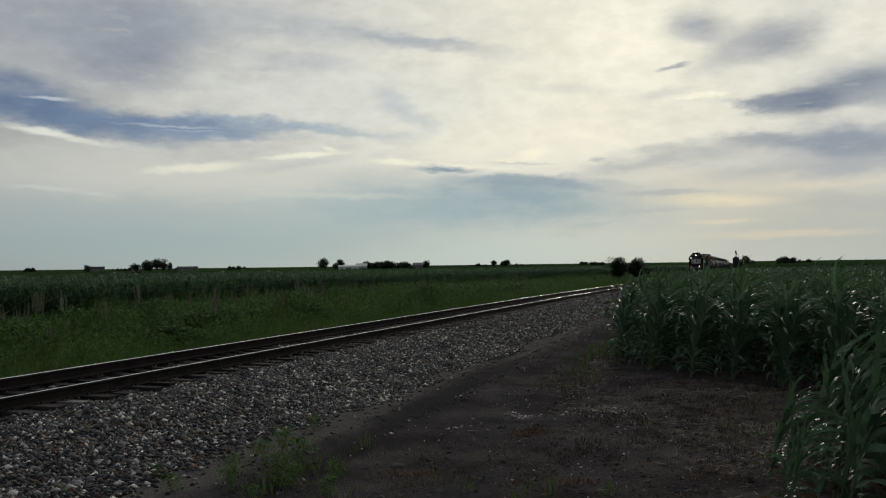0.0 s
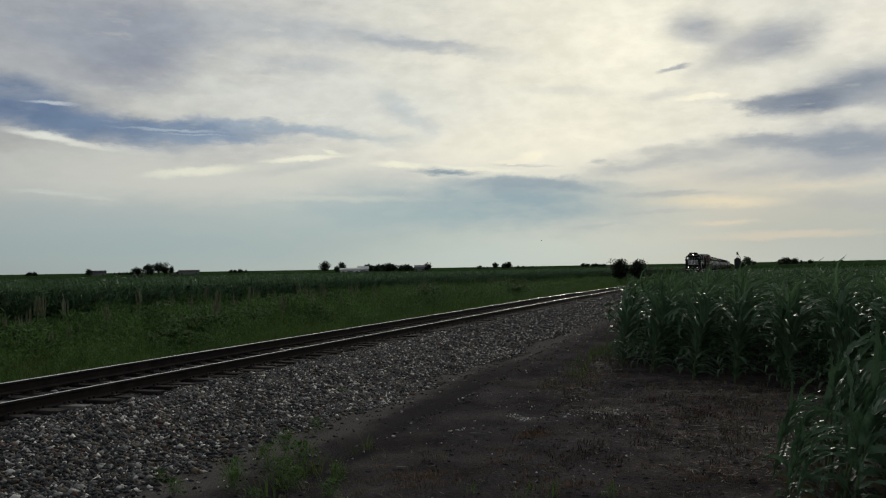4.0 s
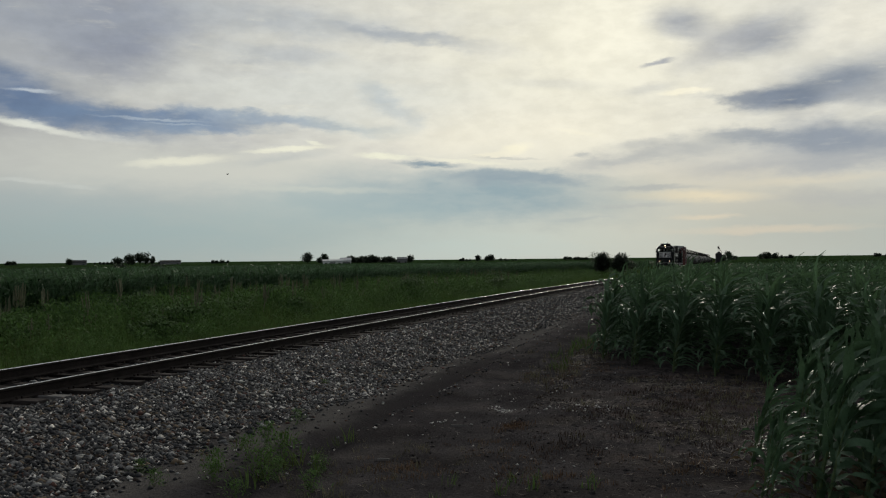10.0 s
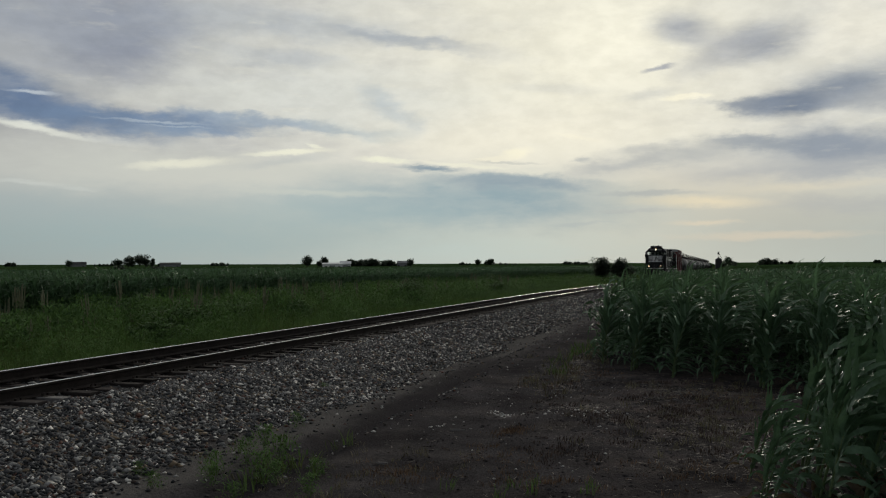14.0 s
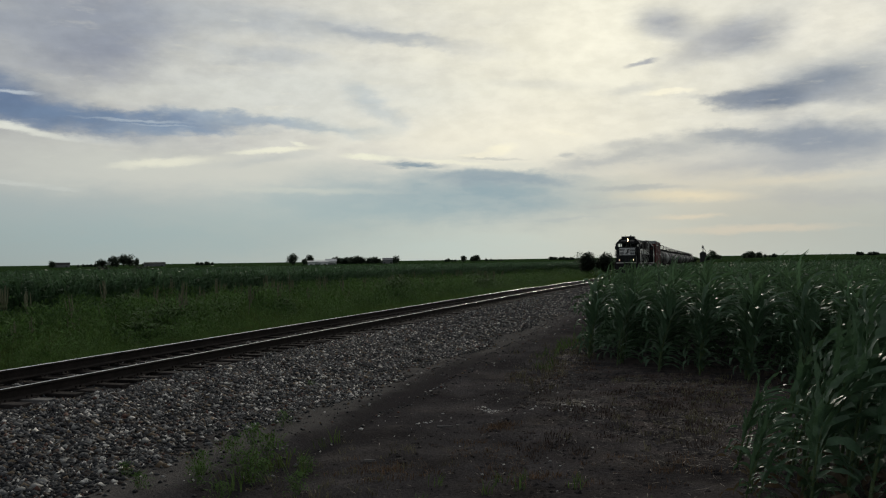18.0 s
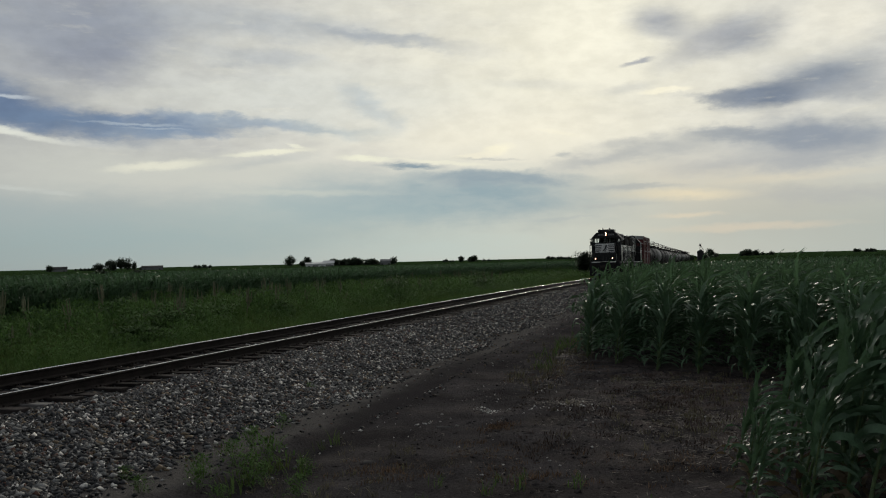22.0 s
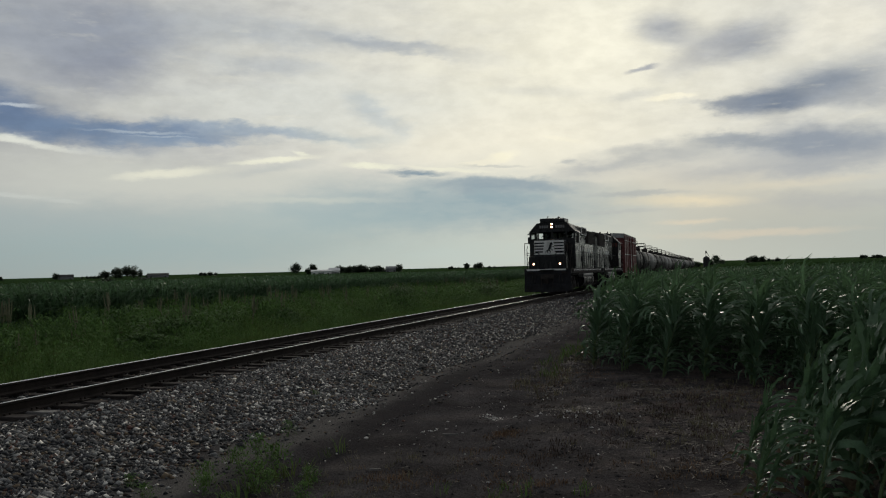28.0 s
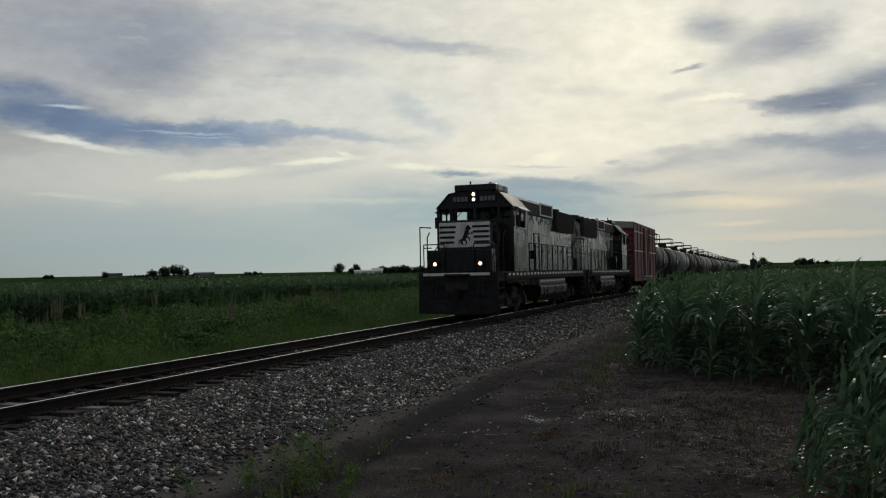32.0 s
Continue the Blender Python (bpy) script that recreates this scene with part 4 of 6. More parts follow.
def leafy(seed, height, spread, count=40, size=0.07):
    """A bushy weed: thin stems and many small leaves round them."""
    r = np.random.default_rng(seed)
    vs, fs, base = [], [], 0
    for _ in range(count):
        t = r.random() ** 0.7
        c = np.array((r.normal(0, spread * (1 - 0.5 * t)), r.normal(0, spread * (1 - 0.5 * t)), height * t))
        v, f = leaf_arrays(size * r.uniform(0.8, 2.0), size * r.uniform(0.35, 0.6), r.uniform(0, 6.28), r.uniform(0, 60), r.uniform(-60, 10), (0.2, 0, 0), steps=2, three=False)
        vs.append(v + c), fs.append(f + base)
        base += len(v)
    return np.concatenate(vs), np.concatenate(fs)


def verge_rows(n, x0, x1, y0, y1, seed, lo, hi, patchy=0.0):
    r = np.random.default_rng(seed)
    x, y = r.uniform(x0, x1, n), y0 + (y1 - y0) * r.random(n) ** 1.4
    if patchy:
        g = np.sin(x * 0.9 + 1.7 * np.sin(y * 0.21)) * np.sin(y * 0.35 + x * 0.2) + 0.5 * np.sin(x * 2.1 + y * 1.1)
        keep = r.random(n) < np.clip(0.5 + g * patchy, 0.05, 1)
        x, y = x[keep], y[keep]
    m = len(x)
    low = 0.48 + 0.52 * smoothstep(-x, 13.5, 17.5)      # short beside the track
    return np.stack([x, y, ground_z(x, y) - 0.02, r.uniform(0, 6.28, m), r.uniform(lo, hi, m) * low, r.uniform(-0.05, 0.15, m), r.uniform(-0.08, 0.08, m)], 1)


grass_kinds = [tuft(500 + i, 8, 0.50, 0.15) for i in range(6)]
scatter("verge_grass", grass_kinds, np.concatenate([
    verge_rows(9000, -26.8, -13.2, 6, 70, 31, 0.9, 1.7), verge_rows(4000, -26.8, -13.2, 50, 160, 32, 1.2, 2.0),
    verge_rows(2500, -14.2, -12.4, 6, 50, 33, 0.5, 1.0)]), GRASS, "rank green grass on the verge beyond the track", "grass")
weed_kinds = [leafy(520 + i, 0.95, 0.26, 80, 0.10) for i in range(5)]
scatter("verge_weeds", weed_kinds, np.concatenate([
    verge_rows(6500, -26.6, -13.6, 8, 90, 41, 0.5, 1.5, 0.6), verge_rows(1200, -26.6, -15, 60, 170, 42, 0.9, 1.5)]), VERGE_LEAF, "leafy green weeds crowding the ditch", "weeds")

# ---- bare patch: clods, straw, chips, weeds ----
def litter(n, seed, x_mid, x_spread, y0, y1, lo, hi, lift=0.004):
    r = np.random.default_rng(seed)
    y = y0 + (y1 - y0) * r.random(n)
    x = x_mid + r.normal(0, 0.5, n) * x_spread
    y = y + r.normal(0, 0.08, n) * (y1 - y0)
    s = r.uniform(lo, hi, n)
    return np.stack([x, y, ground_z(x, y) + lift, r.uniform(0, 6.28, n), s, r.uniform(-0.3, 0.3, n), r.uniform(-0.3, 0.3, n)], 1)


def straws(seed):
    r = np.random.default_rng(seed)
    v = [(-0.5, -0.03, 0), (0.5, -0.03, 0.06 * r.random()), (0.5, 0.03, 0.06 * r.random()), (-0.5, 0.03, 0)]
    return np.array(v), np.array([(0, 1, 2, 3)])


def clumped(n, seed, spots, lo, hi, lift=0.0):
    """Rows gathered round a few spots: x, y, spread along x and y."""
    r = np.random.default_rng(seed)
    spots = np.array(spots)
    k = r.integers(0, len(spots), n)
    x = spots[k, 0] + r.normal(0, 1, n) * spots[k, 2]
    y = spots[k, 1] + r.normal(0, 1, n) * spots[k, 3]
    return np.stack([x, y, ground_z(x, y) + lift, r.uniform(0, 6.28, n), r.uniform(lo, hi, n), r.uniform(-0.3, 0.3, n), r.uniform(-0.3, 0.3, n)], 1)


scatter("soil_clods", stones(7, 8), np.concatenate([litter(3500, 50, -2.2, 3.4, 6, 24, 0.006, 0.022, 0), litter(900, 51, -0.8, 2.4, 9, 19, 0.012, 0.035, 0), litter(800, 49, -0.5, 2.2, 8.5, 17, 0.02, 0.055, -0.01)]), SOIL, "crumbled clods of dark bare soil", "soil")
scatter("straw", [straws(i) for i in range(5)], np.concatenate([
    litter(1600, 52, -1.4, 3.2, 6.5, 20, 0.03, 0.11), litter(3200, 53, -0.1, 1.9, 10.5, 16.5, 0.02, 0.12), clumped(1500, 67, [(-0.3, 15.4, 0.5, 0.35), (-0.9, 15.2, 0.4, 0.35), (0.0, 10.0, 0.35, 0.5), (0.1, 12.2, 0.3, 0.4), (-1.9, 13.2, 0.3, 0.3)], 0.03, 0.15, 0.006), litter(900, 54, -2.9, 0.7, 15, 22, 0.06, 0.2)]), STRAW, "scattered dry corn straw on the soil", "straw")
chip = [stones(4, 20)[i] for i in range(4)]
cluster = litter(44, 55, -3.0, 0.20, 12.5, 12.8, 0.010, 0.024, 0.008)
scatter("pale_chips", chip, np.concatenate([cluster, litter(70, 56, -2.4, 2.4, 8, 16, 0.008, 0.024, 0.006), clumped(34, 68, [(-2.3, 12.6, 0.35, 0.2), (-1.9, 12.9, 0.25, 0.15), (-3.6, 11.4, 0.2, 0.2)], 0.010, 0.028, 0.006)]), CHALK, "small pale chips strewn on the dark soil", "chips")
dry_kinds = [tuft(700 + i, 12, 0.16, 0.10, 0.010) for i in range(5)]
scatter("dry_grass", dry_kinds, np.concatenate([
    litter(150, 57, -3.0, 0.6, 15, 24, 0.4, 1.1, -0.01), litter(260, 58, 0.0, 1.7, 10.5, 16.6, 0.3, 0.8, -0.01), litter(60, 59, -3.4, 1.2, 7, 10, 0.3, 0.8, -0.01)]), DRY_WEED, "tufts of withered grass on the bare patch", "grass")
dead_kinds = [tuft(740 + i, 22, 0.055, 0.12, 0.010) for i in range(5)]
scatter("dead_weeds", dead_kinds, np.concatenate([clumped(130, 63, [(-1.35, 12.0, 0.30, 0.35), (-0.55, 13.5, 0.35, 0.45), (-0.2, 13.6, 0.3, 0.4), (-0.9, 14.6, 0.5, 0.3), (-1.5, 10.4, 0.4, 0.4), (-0.3, 11.3, 0.3, 0.4), (-1.0, 16.4, 0.5, 0.2), (0.5, 15.9, 0.5, 0.3)], 0.5, 1.35), litter(60, 65, -0.1, 1.7, 10.5, 16.4, 0.4, 1.2, 0), litter(50, 64, -2.6, 0.8, 13, 20, 0.4, 1.1, 0)]), DEAD_WEED, "withered brown weeds on the bare soil", "weeds")
rust_kinds = [tuft(760 + i, 14, 0.07, 0.09, 0.007) for i in range(4)]
scatter("rusty_grass", rust_kinds, clumped(330, 66, [(-2.4, 9.7, 0.35, 0.35), (-2.9, 16.6, 0.35, 0.7), (-2.3, 17.6, 0.3, 0.6), (-1.7, 8.6, 0.35, 0.3), (-0.5, 9.5, 0.35, 0.35), (-2.6, 11.2, 0.12, 0.15), (-3.1, 8.6, 0.3, 0.3), (-0.1, 14.9, 0.5, 0.5)], 0.4, 1.1, -0.01), RUST_GRASS, "rusty withered grass in patches on the soil", "grass")
low_green = [tuft(720 + i, 10, 0.22, 0.10, 0.014) for i in range(4)]
scatter("low_grass", low_green, np.concatenate([
    litter(16, 60, -3.3, 0.35, 17, 24, 0.7, 1.6, -0.01), litter(16, 61, -4.4, 0.55, 7.2, 9.6, 0.5, 1.2, -0.01), litter(12, 62, -1.6, 1.6, 7, 8.6, 0.4, 0.8, -0.01)]), GRASS, "low green grass at the edge of the soil", "grass")


def weed_clump(seed):
    """A small leafy weed: stems and leaves."""
    w = empty("weed")
    r = np.random.default_rng(seed)
    for _ in range(5):
        part("stem", rod(fresh(), (r.uniform(-0.03, 0.03), r.uniform(-0.03, 0.03), 0), (r.uniform(-0.14, 0.14), r.uniform(-0.14, 0.14), r.uniform(0.2, 0.38)), 0.005, 5, 0.002), CORN_STALK, w)
    v, f = leafy(seed, 0.36, 0.13, 200, 0.058)
    mesh_part("leaves", raw_mesh("leaves", v, f), VERGE_LEAF, w)
    return tagged(w, "small leafy green weed at the foot of the ballast", "weed", "weeds beside the gravel")


weed_models = [weed_clump(900 + i) for i in range(4)]
r = np.random.default_rng(33)
WEED_SPOTS = [(-4.75, 8.5), (-4.55, 8.9), (-4.95, 9.3), (-4.35, 8.1), (-4.85, 8.05), (-4.1, 7.9), (-4.6, 7.6), (-3.85, 8.3), (-5.3, 10.8), (-5.1, 7.4), (-5.6, 7.9), (-3.6, 7.6), (-4.2, 7.3), (-6.6, 14.5)]
for i, (x, y) in enumerate(WEED_SPOTS):
    s = r.uniform(0.55, 0.95) * (0.6 if i > 7 else 1)
    m = Matrix.LocRotScale((x, y, float(ground_z(x, y)) - 0.01), Euler((0, 0, r.uniform(0, 6))), (s, s, s))
    if i < 4:
        weed_models[i].matrix_basis = m
    else:
        copy_thing(weed_models[i % 4], m).scale = (s, s, s)


def wood_scrap(x, y, z, length, width, turn, material_, label):
    """A split piece of board lying flat, thinner at one end."""
    bm = box(fresh(), -length / 2, length / 2, -width / 2, width / 2, 0, 0.022, 0.004)
    for v in bm.verts:
        k = (v.co.x / length + 0.5)
        v.co.y *= 1 - 0.45 * k
        v.co.z += 0.010 * noise.noise(v.co * 9) + 0.012 * k
    piece = part("wood_scrap", bm, material_)
    piece.matrix_basis = pose(x, y, z, 0, 0, turn)
    return tagged(piece, label, "wood scrap")


wood_scrap(-6.35, 8.72, float(ballast_z(-6.35, 8.72)) + 0.03, 0.34, 0.05, 20, TIE_WOOD, "dark splintered tie scrap lying on the gravel")
wood_scrap(-5.3, 13.95, float(ground_z(-5.3, 13.95)) + 0.012, 0.26, 0.06, 12, TIE_PALE, "pale weathered board scrap at the gravel's edge")
wood_scrap(-3.42, 8.95, float(ground_z(-3.42, 8.95)) + 0.006, 0.16, 0.03, -25, TIE_PALE, "pale wood splinter on bare soil")
wood_scrap(-3.2, 11.0, float(ground_z(-3.2, 11.0)) + 0.006, 0.22, 0.025, -8, TIE_PALE, "thin pale wood splinter on bare soil")


# ---- verge beyond the track: seed stalks and bushes ----
def seed_stalk(seed):
    """A tall dead weed: a bare stem with a rough seed head and a few side spikes."""
    r = np.random.default_rng(seed)
    w = empty("seed_stalk")
    h = 1.55
    lean = r.uniform(-0.06, 0.10)
    part("stem", rod(fresh(), (0, 0, 0), (lean * 0.6, 0, h * 0.62), 0.02, 6, 0.016), MULLEIN, w)
    bm = fresh()
    rings = []
    for k in range(10):
        z = h * (0.55 + 0.05 * k)
        q = (0.046 - 0.0036 * k) * r.uniform(0.75, 1.2)
        cx_, cy_ = lean * z / h + r.uniform(-0.008, 0.008), r.uniform(-0.008, 0.008)
        rings.append([bm.verts.new((cx_ + q * math.cos(1.047 * j), cy_ + q * math.sin(1.047 * j), z)) for j in range(6)])
    for a, b in zip(rings, rings[1:]):
        for j in range(6):
            bm.faces.new((a[j], a[(j + 1) % 6], b[(j + 1) % 6], b[j]))
    bm.faces.new(rings[0][::-1]), bm.faces.new(rings[-1])
    part("seed_head", bm, MULLEIN, w)
    for _ in range(4):
        z = h * r.uniform(0.42, 0.66)
        a = r.uniform(0, 6.28)
        out, up = r.uniform(0.07, 0.14), r.uniform(0.25, 0.52)
        bm = rod(fresh(), (lean * z, 0, z), (lean * z + out * math.cos(a), out * math.sin(a), z + 0.12), 0.012, 5, 0.016)
        rod(bm, (lean * z + out * math.cos(a), out * math.sin(a), z + 0.11), (lean * z + out * 1.15 * math.cos(a), out * 1.15 * math.sin(a), z + 0.11 + up), 0.024, 6, 0.010)
        part("side_spike", bm, MULLEIN, w)
    return tagged(w, "tall dead brown seed stalk standing in the weeds", "weed", "dead seed stalks in the ditch")


stalk_models = [seed_stalk(950 + i) for i in range(4)]
r = np.random.default_rng(34)
for i in range(170):
    y = 18 + 75 * r.random() ** 1.1
    y += 1.6 * math.sin(y * 1.3)
    x = r.choice([-25.4, -24.6, -22.8, -20.5]) + r.uniform(-1.2, 1.2) + 0.5 * math.sin(y * 0.9)
    s = 0.55 + 0.72 * r.random() ** 1.6
    m = Matrix.LocRotScale((x, y, float(ground_z(x, y)) - 0.02), Euler((r.uniform(-0.1, 0.1), r.uniform(-0.06, 0.14), r.uniform(0, 6))), (s, s, s))
    if i < 4:
        stalk_models[i].matrix_basis = m
    else:
        copy_thing(stalk_models[i % 4], m).scale = (s, s, s)


pool = np.random.default_rng(36)
LEAF_POOL = [leaf_arrays(1.0, pool.uniform(0.6, 0.9), pool.uniform(0, 6.28), pool.uniform(-10, 60), pool.uniform(-60, 20), (0.1, 0, 0), steps=2, three=False) for _ in range(60)]


def shrub(name, x, y, width, height, seed, label, clumps=420, leaf=0.16, lobes=7, material_=None, base_z=None, group=""):
    """Stems, and a crown of many small leaves in uneven lobes."""
    r = np.random.default_rng(seed)
    s = empty(name, Matrix.Translation((x, y, (float(ground_z(x, y)) if base_z is None else base_z) - 0.02)))
    bm = fresh()
    trunk_h = height * 0.45
    rod(bm, (0, 0, 0), (0.02 * width, 0, trunk_h), 0.035 * width + 0.01, 8, 0.02 * width)
    centres = []
    for k in range(lobes):
        a = 6.28 * k / lobes + r.uniform(-0.4, 0.4)
        d = width * 0.5 * r.uniform(0.15, 0.72)
        c = np.array((d * math.cos(a), d * math.sin(a), height * r.uniform(0.38, 0.80)))
        centres.append((c, r.uniform(0.20, 0.34)))
        rod(bm, (0.01 * width, 0, trunk_h * 0.6), tuple(c * 0.9), 0.016 * width + 0.005, 6, 0.006 * width)
    centres.append((np.array((0, 0, height * 0.78)), 0.26))
    part("trunk", bm, BARK, s)
    vs, fs, base = [], [], 0
    for k in range(clumps):
        c, q = centres[int(r.integers(len(centres)))]
        d = r.normal(0, 1, 3)
        d /= np.linalg.norm(d) + 1e-6
        p = c + d * np.array((width, width, height)) * q * r.uniform(0.05, 1.0) ** 0.45
        p[2] = max(p[2], height * 0.08)
        v, f = LEAF_POOL[int(r.integers(len(LEAF_POOL)))]
        v = v * (leaf * r.uniform(0.8, 1.7))
        vs.append(v + p), fs.append(f + base)
        base += len(v)
    mesh_part("crown", raw_mesh("crown", np.concatenate(vs), np.concatenate(fs)), material_ or BUSH_LEAF, s)
    return tagged(s, label, "bush" if "bush" in name else "tree", group)


r = np.random.default_rng(35)
for i, (x, y, w, h) in enumerate([(-17.5, 27, 2.2, 1.15), (-19.0, 31, 2.6, 1.3), (-16.4, 24, 1.6, 0.9), (-20.5, 22, 2.0, 1.1), (-18.0, 52, 2.8, 1.6), (-20.5, 60, 3.0, 1.8),
                                  (-22.5, 44, 2.4, 1.4), (-24.0, 34, 2.2, 1.3), (-17.0, 70, 2.6, 1.5), (-21.0, 84, 3.2, 1.9), (-18.6, 38, 1.8, 1.0), (-23.0, 25, 1.9, 1.0)]):
    shrub("ditch_bush", x, y, w, h, 60 + i, "low dark-green bush among the weeds of the ditch", 2600, 0.10, 11, None, None, "bushes in the ditch")
shrub("trackside_bush", -17.9, 139, 3.4, 4.0, 81, "round dark bush beside the track, over the corn", 7000, 0.20, 18, TREE_LEAF, None, "bushes beside the far track")
shrub("trackside_bush", -15.0, 139, 3.5, 3.8, 82, "round dark bush beside the track, over the corn", 7000, 0.20, 18, TREE_LEAF, None, "bushes beside the far track")

# ---- farms on the horizon ----
def far_point(az, dist):
    a = radians(az)
    x, y = dist * math.sin(a), dist * math.cos(a)
    return x, y, float(ground_z(x, y))


def far_tree(az, dist, width, height, seed, label="dark leafy farmyard tree on the horizon"):
    x, y, z = far_point(az, dist)
    return shrub("tree", x, y, width * 1.22, height * 1.2 + 1.8, seed, label, 1500, 0.085 * width + 0.30, 13, TREE_LEAF, z, "farmyard trees on the horizon")


def barn(az, dist, length, depth, wall, ridge, wall_mat, roof_mat, label, turn=0.0, silo=False):
    x, y, z = far_point(az, dist)
    b = empty("farm_building", pose(x, y, z - 0.1, 0, 0, -az + turn))
    part("wall_block", box(fresh(), -length / 2, length / 2, -depth / 2, depth / 2, 0, wall), wall_mat, b)
    h = depth / 2 + 0.3
    part("roof", prism(fresh(), [(-h, wall), (0, ridge), (h, wall), (h, wall + 0.15), (0, ridge + 0.18), (-h, wall + 0.15)], -length / 2 - 0.3, length / 2 + 0.3, "x"), roof_mat, b)
    gable = fresh()
    for s in (-1, 1):
        prism(gable, [(-depth / 2, wall), (0, ridge), (depth / 2, wall)], s * (length / 2 - 0.1) - 0.08, s * (length / 2 - 0.1) + 0.08, "x")
    part("gable", gable, wall_mat, b)
    part("door", box(fresh(), -1.6, 1.6, -depth / 2 - 0.08, -depth / 2, 0, wall * 0.8), BARN_GREY, b)
    for k in (-0.34, 0.34):
        part("window", box(fresh(), k * length - 0.6, k * length + 0.6, -depth / 2 - 0.06, -depth / 2, wall * 0.35, wall * 0.7), CAB_DARK, b)
    return tagged(b, label, "farm building", "farm buildings on the horizon")


r = np.random.default_rng(90)


def grove(az0, az1, dist, n, lo, hi, seed):
    q = np.random.default_rng(seed)
    for i in range(n):
        h = q.uniform(lo, hi) * 0.78
        far_tree(az0 + (az1 - az0) * (i + q.uniform(0.2, 0.8)) / n, dist + q.uniform(-30, 30), h * q.uniform(1.3, 1.9), h, seed * 10 + i)


# farm far down the field
grove(-42.6, -41.9, 900, 3, 3.0, 4.0, 1)
barn(-38.8, 820, 15, 8, 2.6 + 1.2, 4.6 + 1.0, BARN_GREY, ROOF_BLACK, "long dark low barn far over the corn")
far_tree(-39.2, 800, 5, 4.0, 901)
grove(-37.9, -36.6, 850, 6, 1.6, 2.6, 2)
far_tree(-36.55, 700, 6.5, 4.2, 902)
far_tree(-35.95, 700, 6.5, 6.6, 903), far_tree(-35.75, 690, 4.5, 5.8, 907)
far_tree(-35.35, 700, 7.5, 7.6, 904), far_tree(-35.0, 705, 6.5, 6.8, 905)
far_tree(-34.6, 700, 3.5, 5.2, 906)
barn(-33.6, 720, 15, 8, 3.8, 4.8, BARN_GREY, ROOF_BLACK, "low grey farm shed beside the farmyard trees")
grove(-34.3, -33.9, 720, 2, 2.0, 3.0, 3)
far_tree(-36.35, 300, 4.2, 0.6, 911, "low dark bush standing in the far corn"), far_tree(-34.35, 300, 3.8, 0.5, 912, "low dark bush standing in the far corn")
grove(-31.3, -30.2, 800, 4, 2.0, 3.2, 4)
# farm with the pale sheds
far_tree(-25.50, 620, 6.4, 5.6, 921), far_tree(-24.40, 630, 5.4, 5.4, 922), far_tree(-24.75, 640, 3.6, 3.2, 923)
barn(-23.95, 560, 12, 7, 3.4, 4.2, BARN_WHITE, BARN_WHITE, "long white shed with a low pale roof among farm trees")
barn(-23.15, 570, 6.5, 7, 3.6, 5.2, BARN_WHITE, BARN_WHITE, "white gabled farm shed")
grove(-23.0, -21.2, 640, 9, 3.8, 5.4, 5)
grove(-20.9, -20.1, 650, 4, 3.0, 4.4, 6)
barn(-19.65, 620, 6.5, 6, 4.0, 5.4, BARN_GREY, BARN_GREY, "grey farmhouse among dark trees")
far_tree(-19.15, 620, 4.4, 4.0, 931), grove(-20.1, -19.4, 660, 3, 1.8, 3.0, 7)
# small groups further along
grove(-16.2, -15.3, 850, 4, 1.6, 3.0, 8)
far_tree(-14.95, 820, 4.4, 4.2, 941), far_tree(-14.15, 820, 6.0, 4.6, 942), far_tree(-14.4, 830, 4.0, 3.4, 943)
grove(-13.6, -12.5, 850, 5, 1.2, 2.2, 9)
grove(-9.6, -8.2, 900, 6, 2.2, 3.8, 10)
grove(1.75, 2.75, 620, 5, 2.8, 4.4, 12)
grove(2.9, 3.6, 640, 3, 1.2, 2.2, 13)
grove(-1.3, -0.9, 700, 2, 2.0, 3.0, 14)
grove(7.9, 9.2, 800, 5, 2.0, 3.4, 15)
grove(5.0, 5.4, 900, 2, 1.2, 2.0, 16)
far_tree(0.12, 690, 6.5, 5.2, 961), far_tree(-0.2, 700, 4.5, 3.4, 962), far_tree(0.45, 700, 3.4, 2.2, 963), far_tree(-1.0, 700, 4.0, 1.8, 964)


def elevator(az, dist):
    """A slim grain leg over a bin."""
    x, y, z = far_point(az, dist)
    e = empty("grain_elevator", pose(x, y, z, 0, 0, -az))
    part("bin", rod(fresh(), (0, 0, 0), (0, 0, 7.0), 2.3, 24), ROOF_BLACK, e)
    part("bin_roof", rod(fresh(), (0, 0, 7.0), (0, 0, 8.4), 2.4, 24, 0.3), ROOF_BLACK, e)
    tower = fresh()
    for dx in (-0.5, 0.5):
        for dy in (-0.5, 0.5):
            rod(tower, (dx, dy, 7.5), (dx * 0.6, dy * 0.6, 12.6), 0.10, 6)
    for k in range(5):
        rod(tower, (-0.5, -0.5, 7.8 + k), (0.45, -0.45, 8.6 + k), 0.07, 5)
    part("tower", tower, ROOF_BLACK, e)
    part("head_box", box(fresh(), -0.7, 0.5, -0.6, 0.6, 10.6, 11.9, 0.05), ROOF_BLACK, e)
    part("spout", rod(fresh(), (0.4, 0, 11), (2.2, 0, 7.6), 0.14, 8), ROOF_BLACK, e)
    return tagged(e, "slim dark grain elevator rising over trees", "grain elevator")


elevator(-0.45, 680)

# ---- the train ----
TRAIN = []          # thing, metres behind the leading front plate, turned round


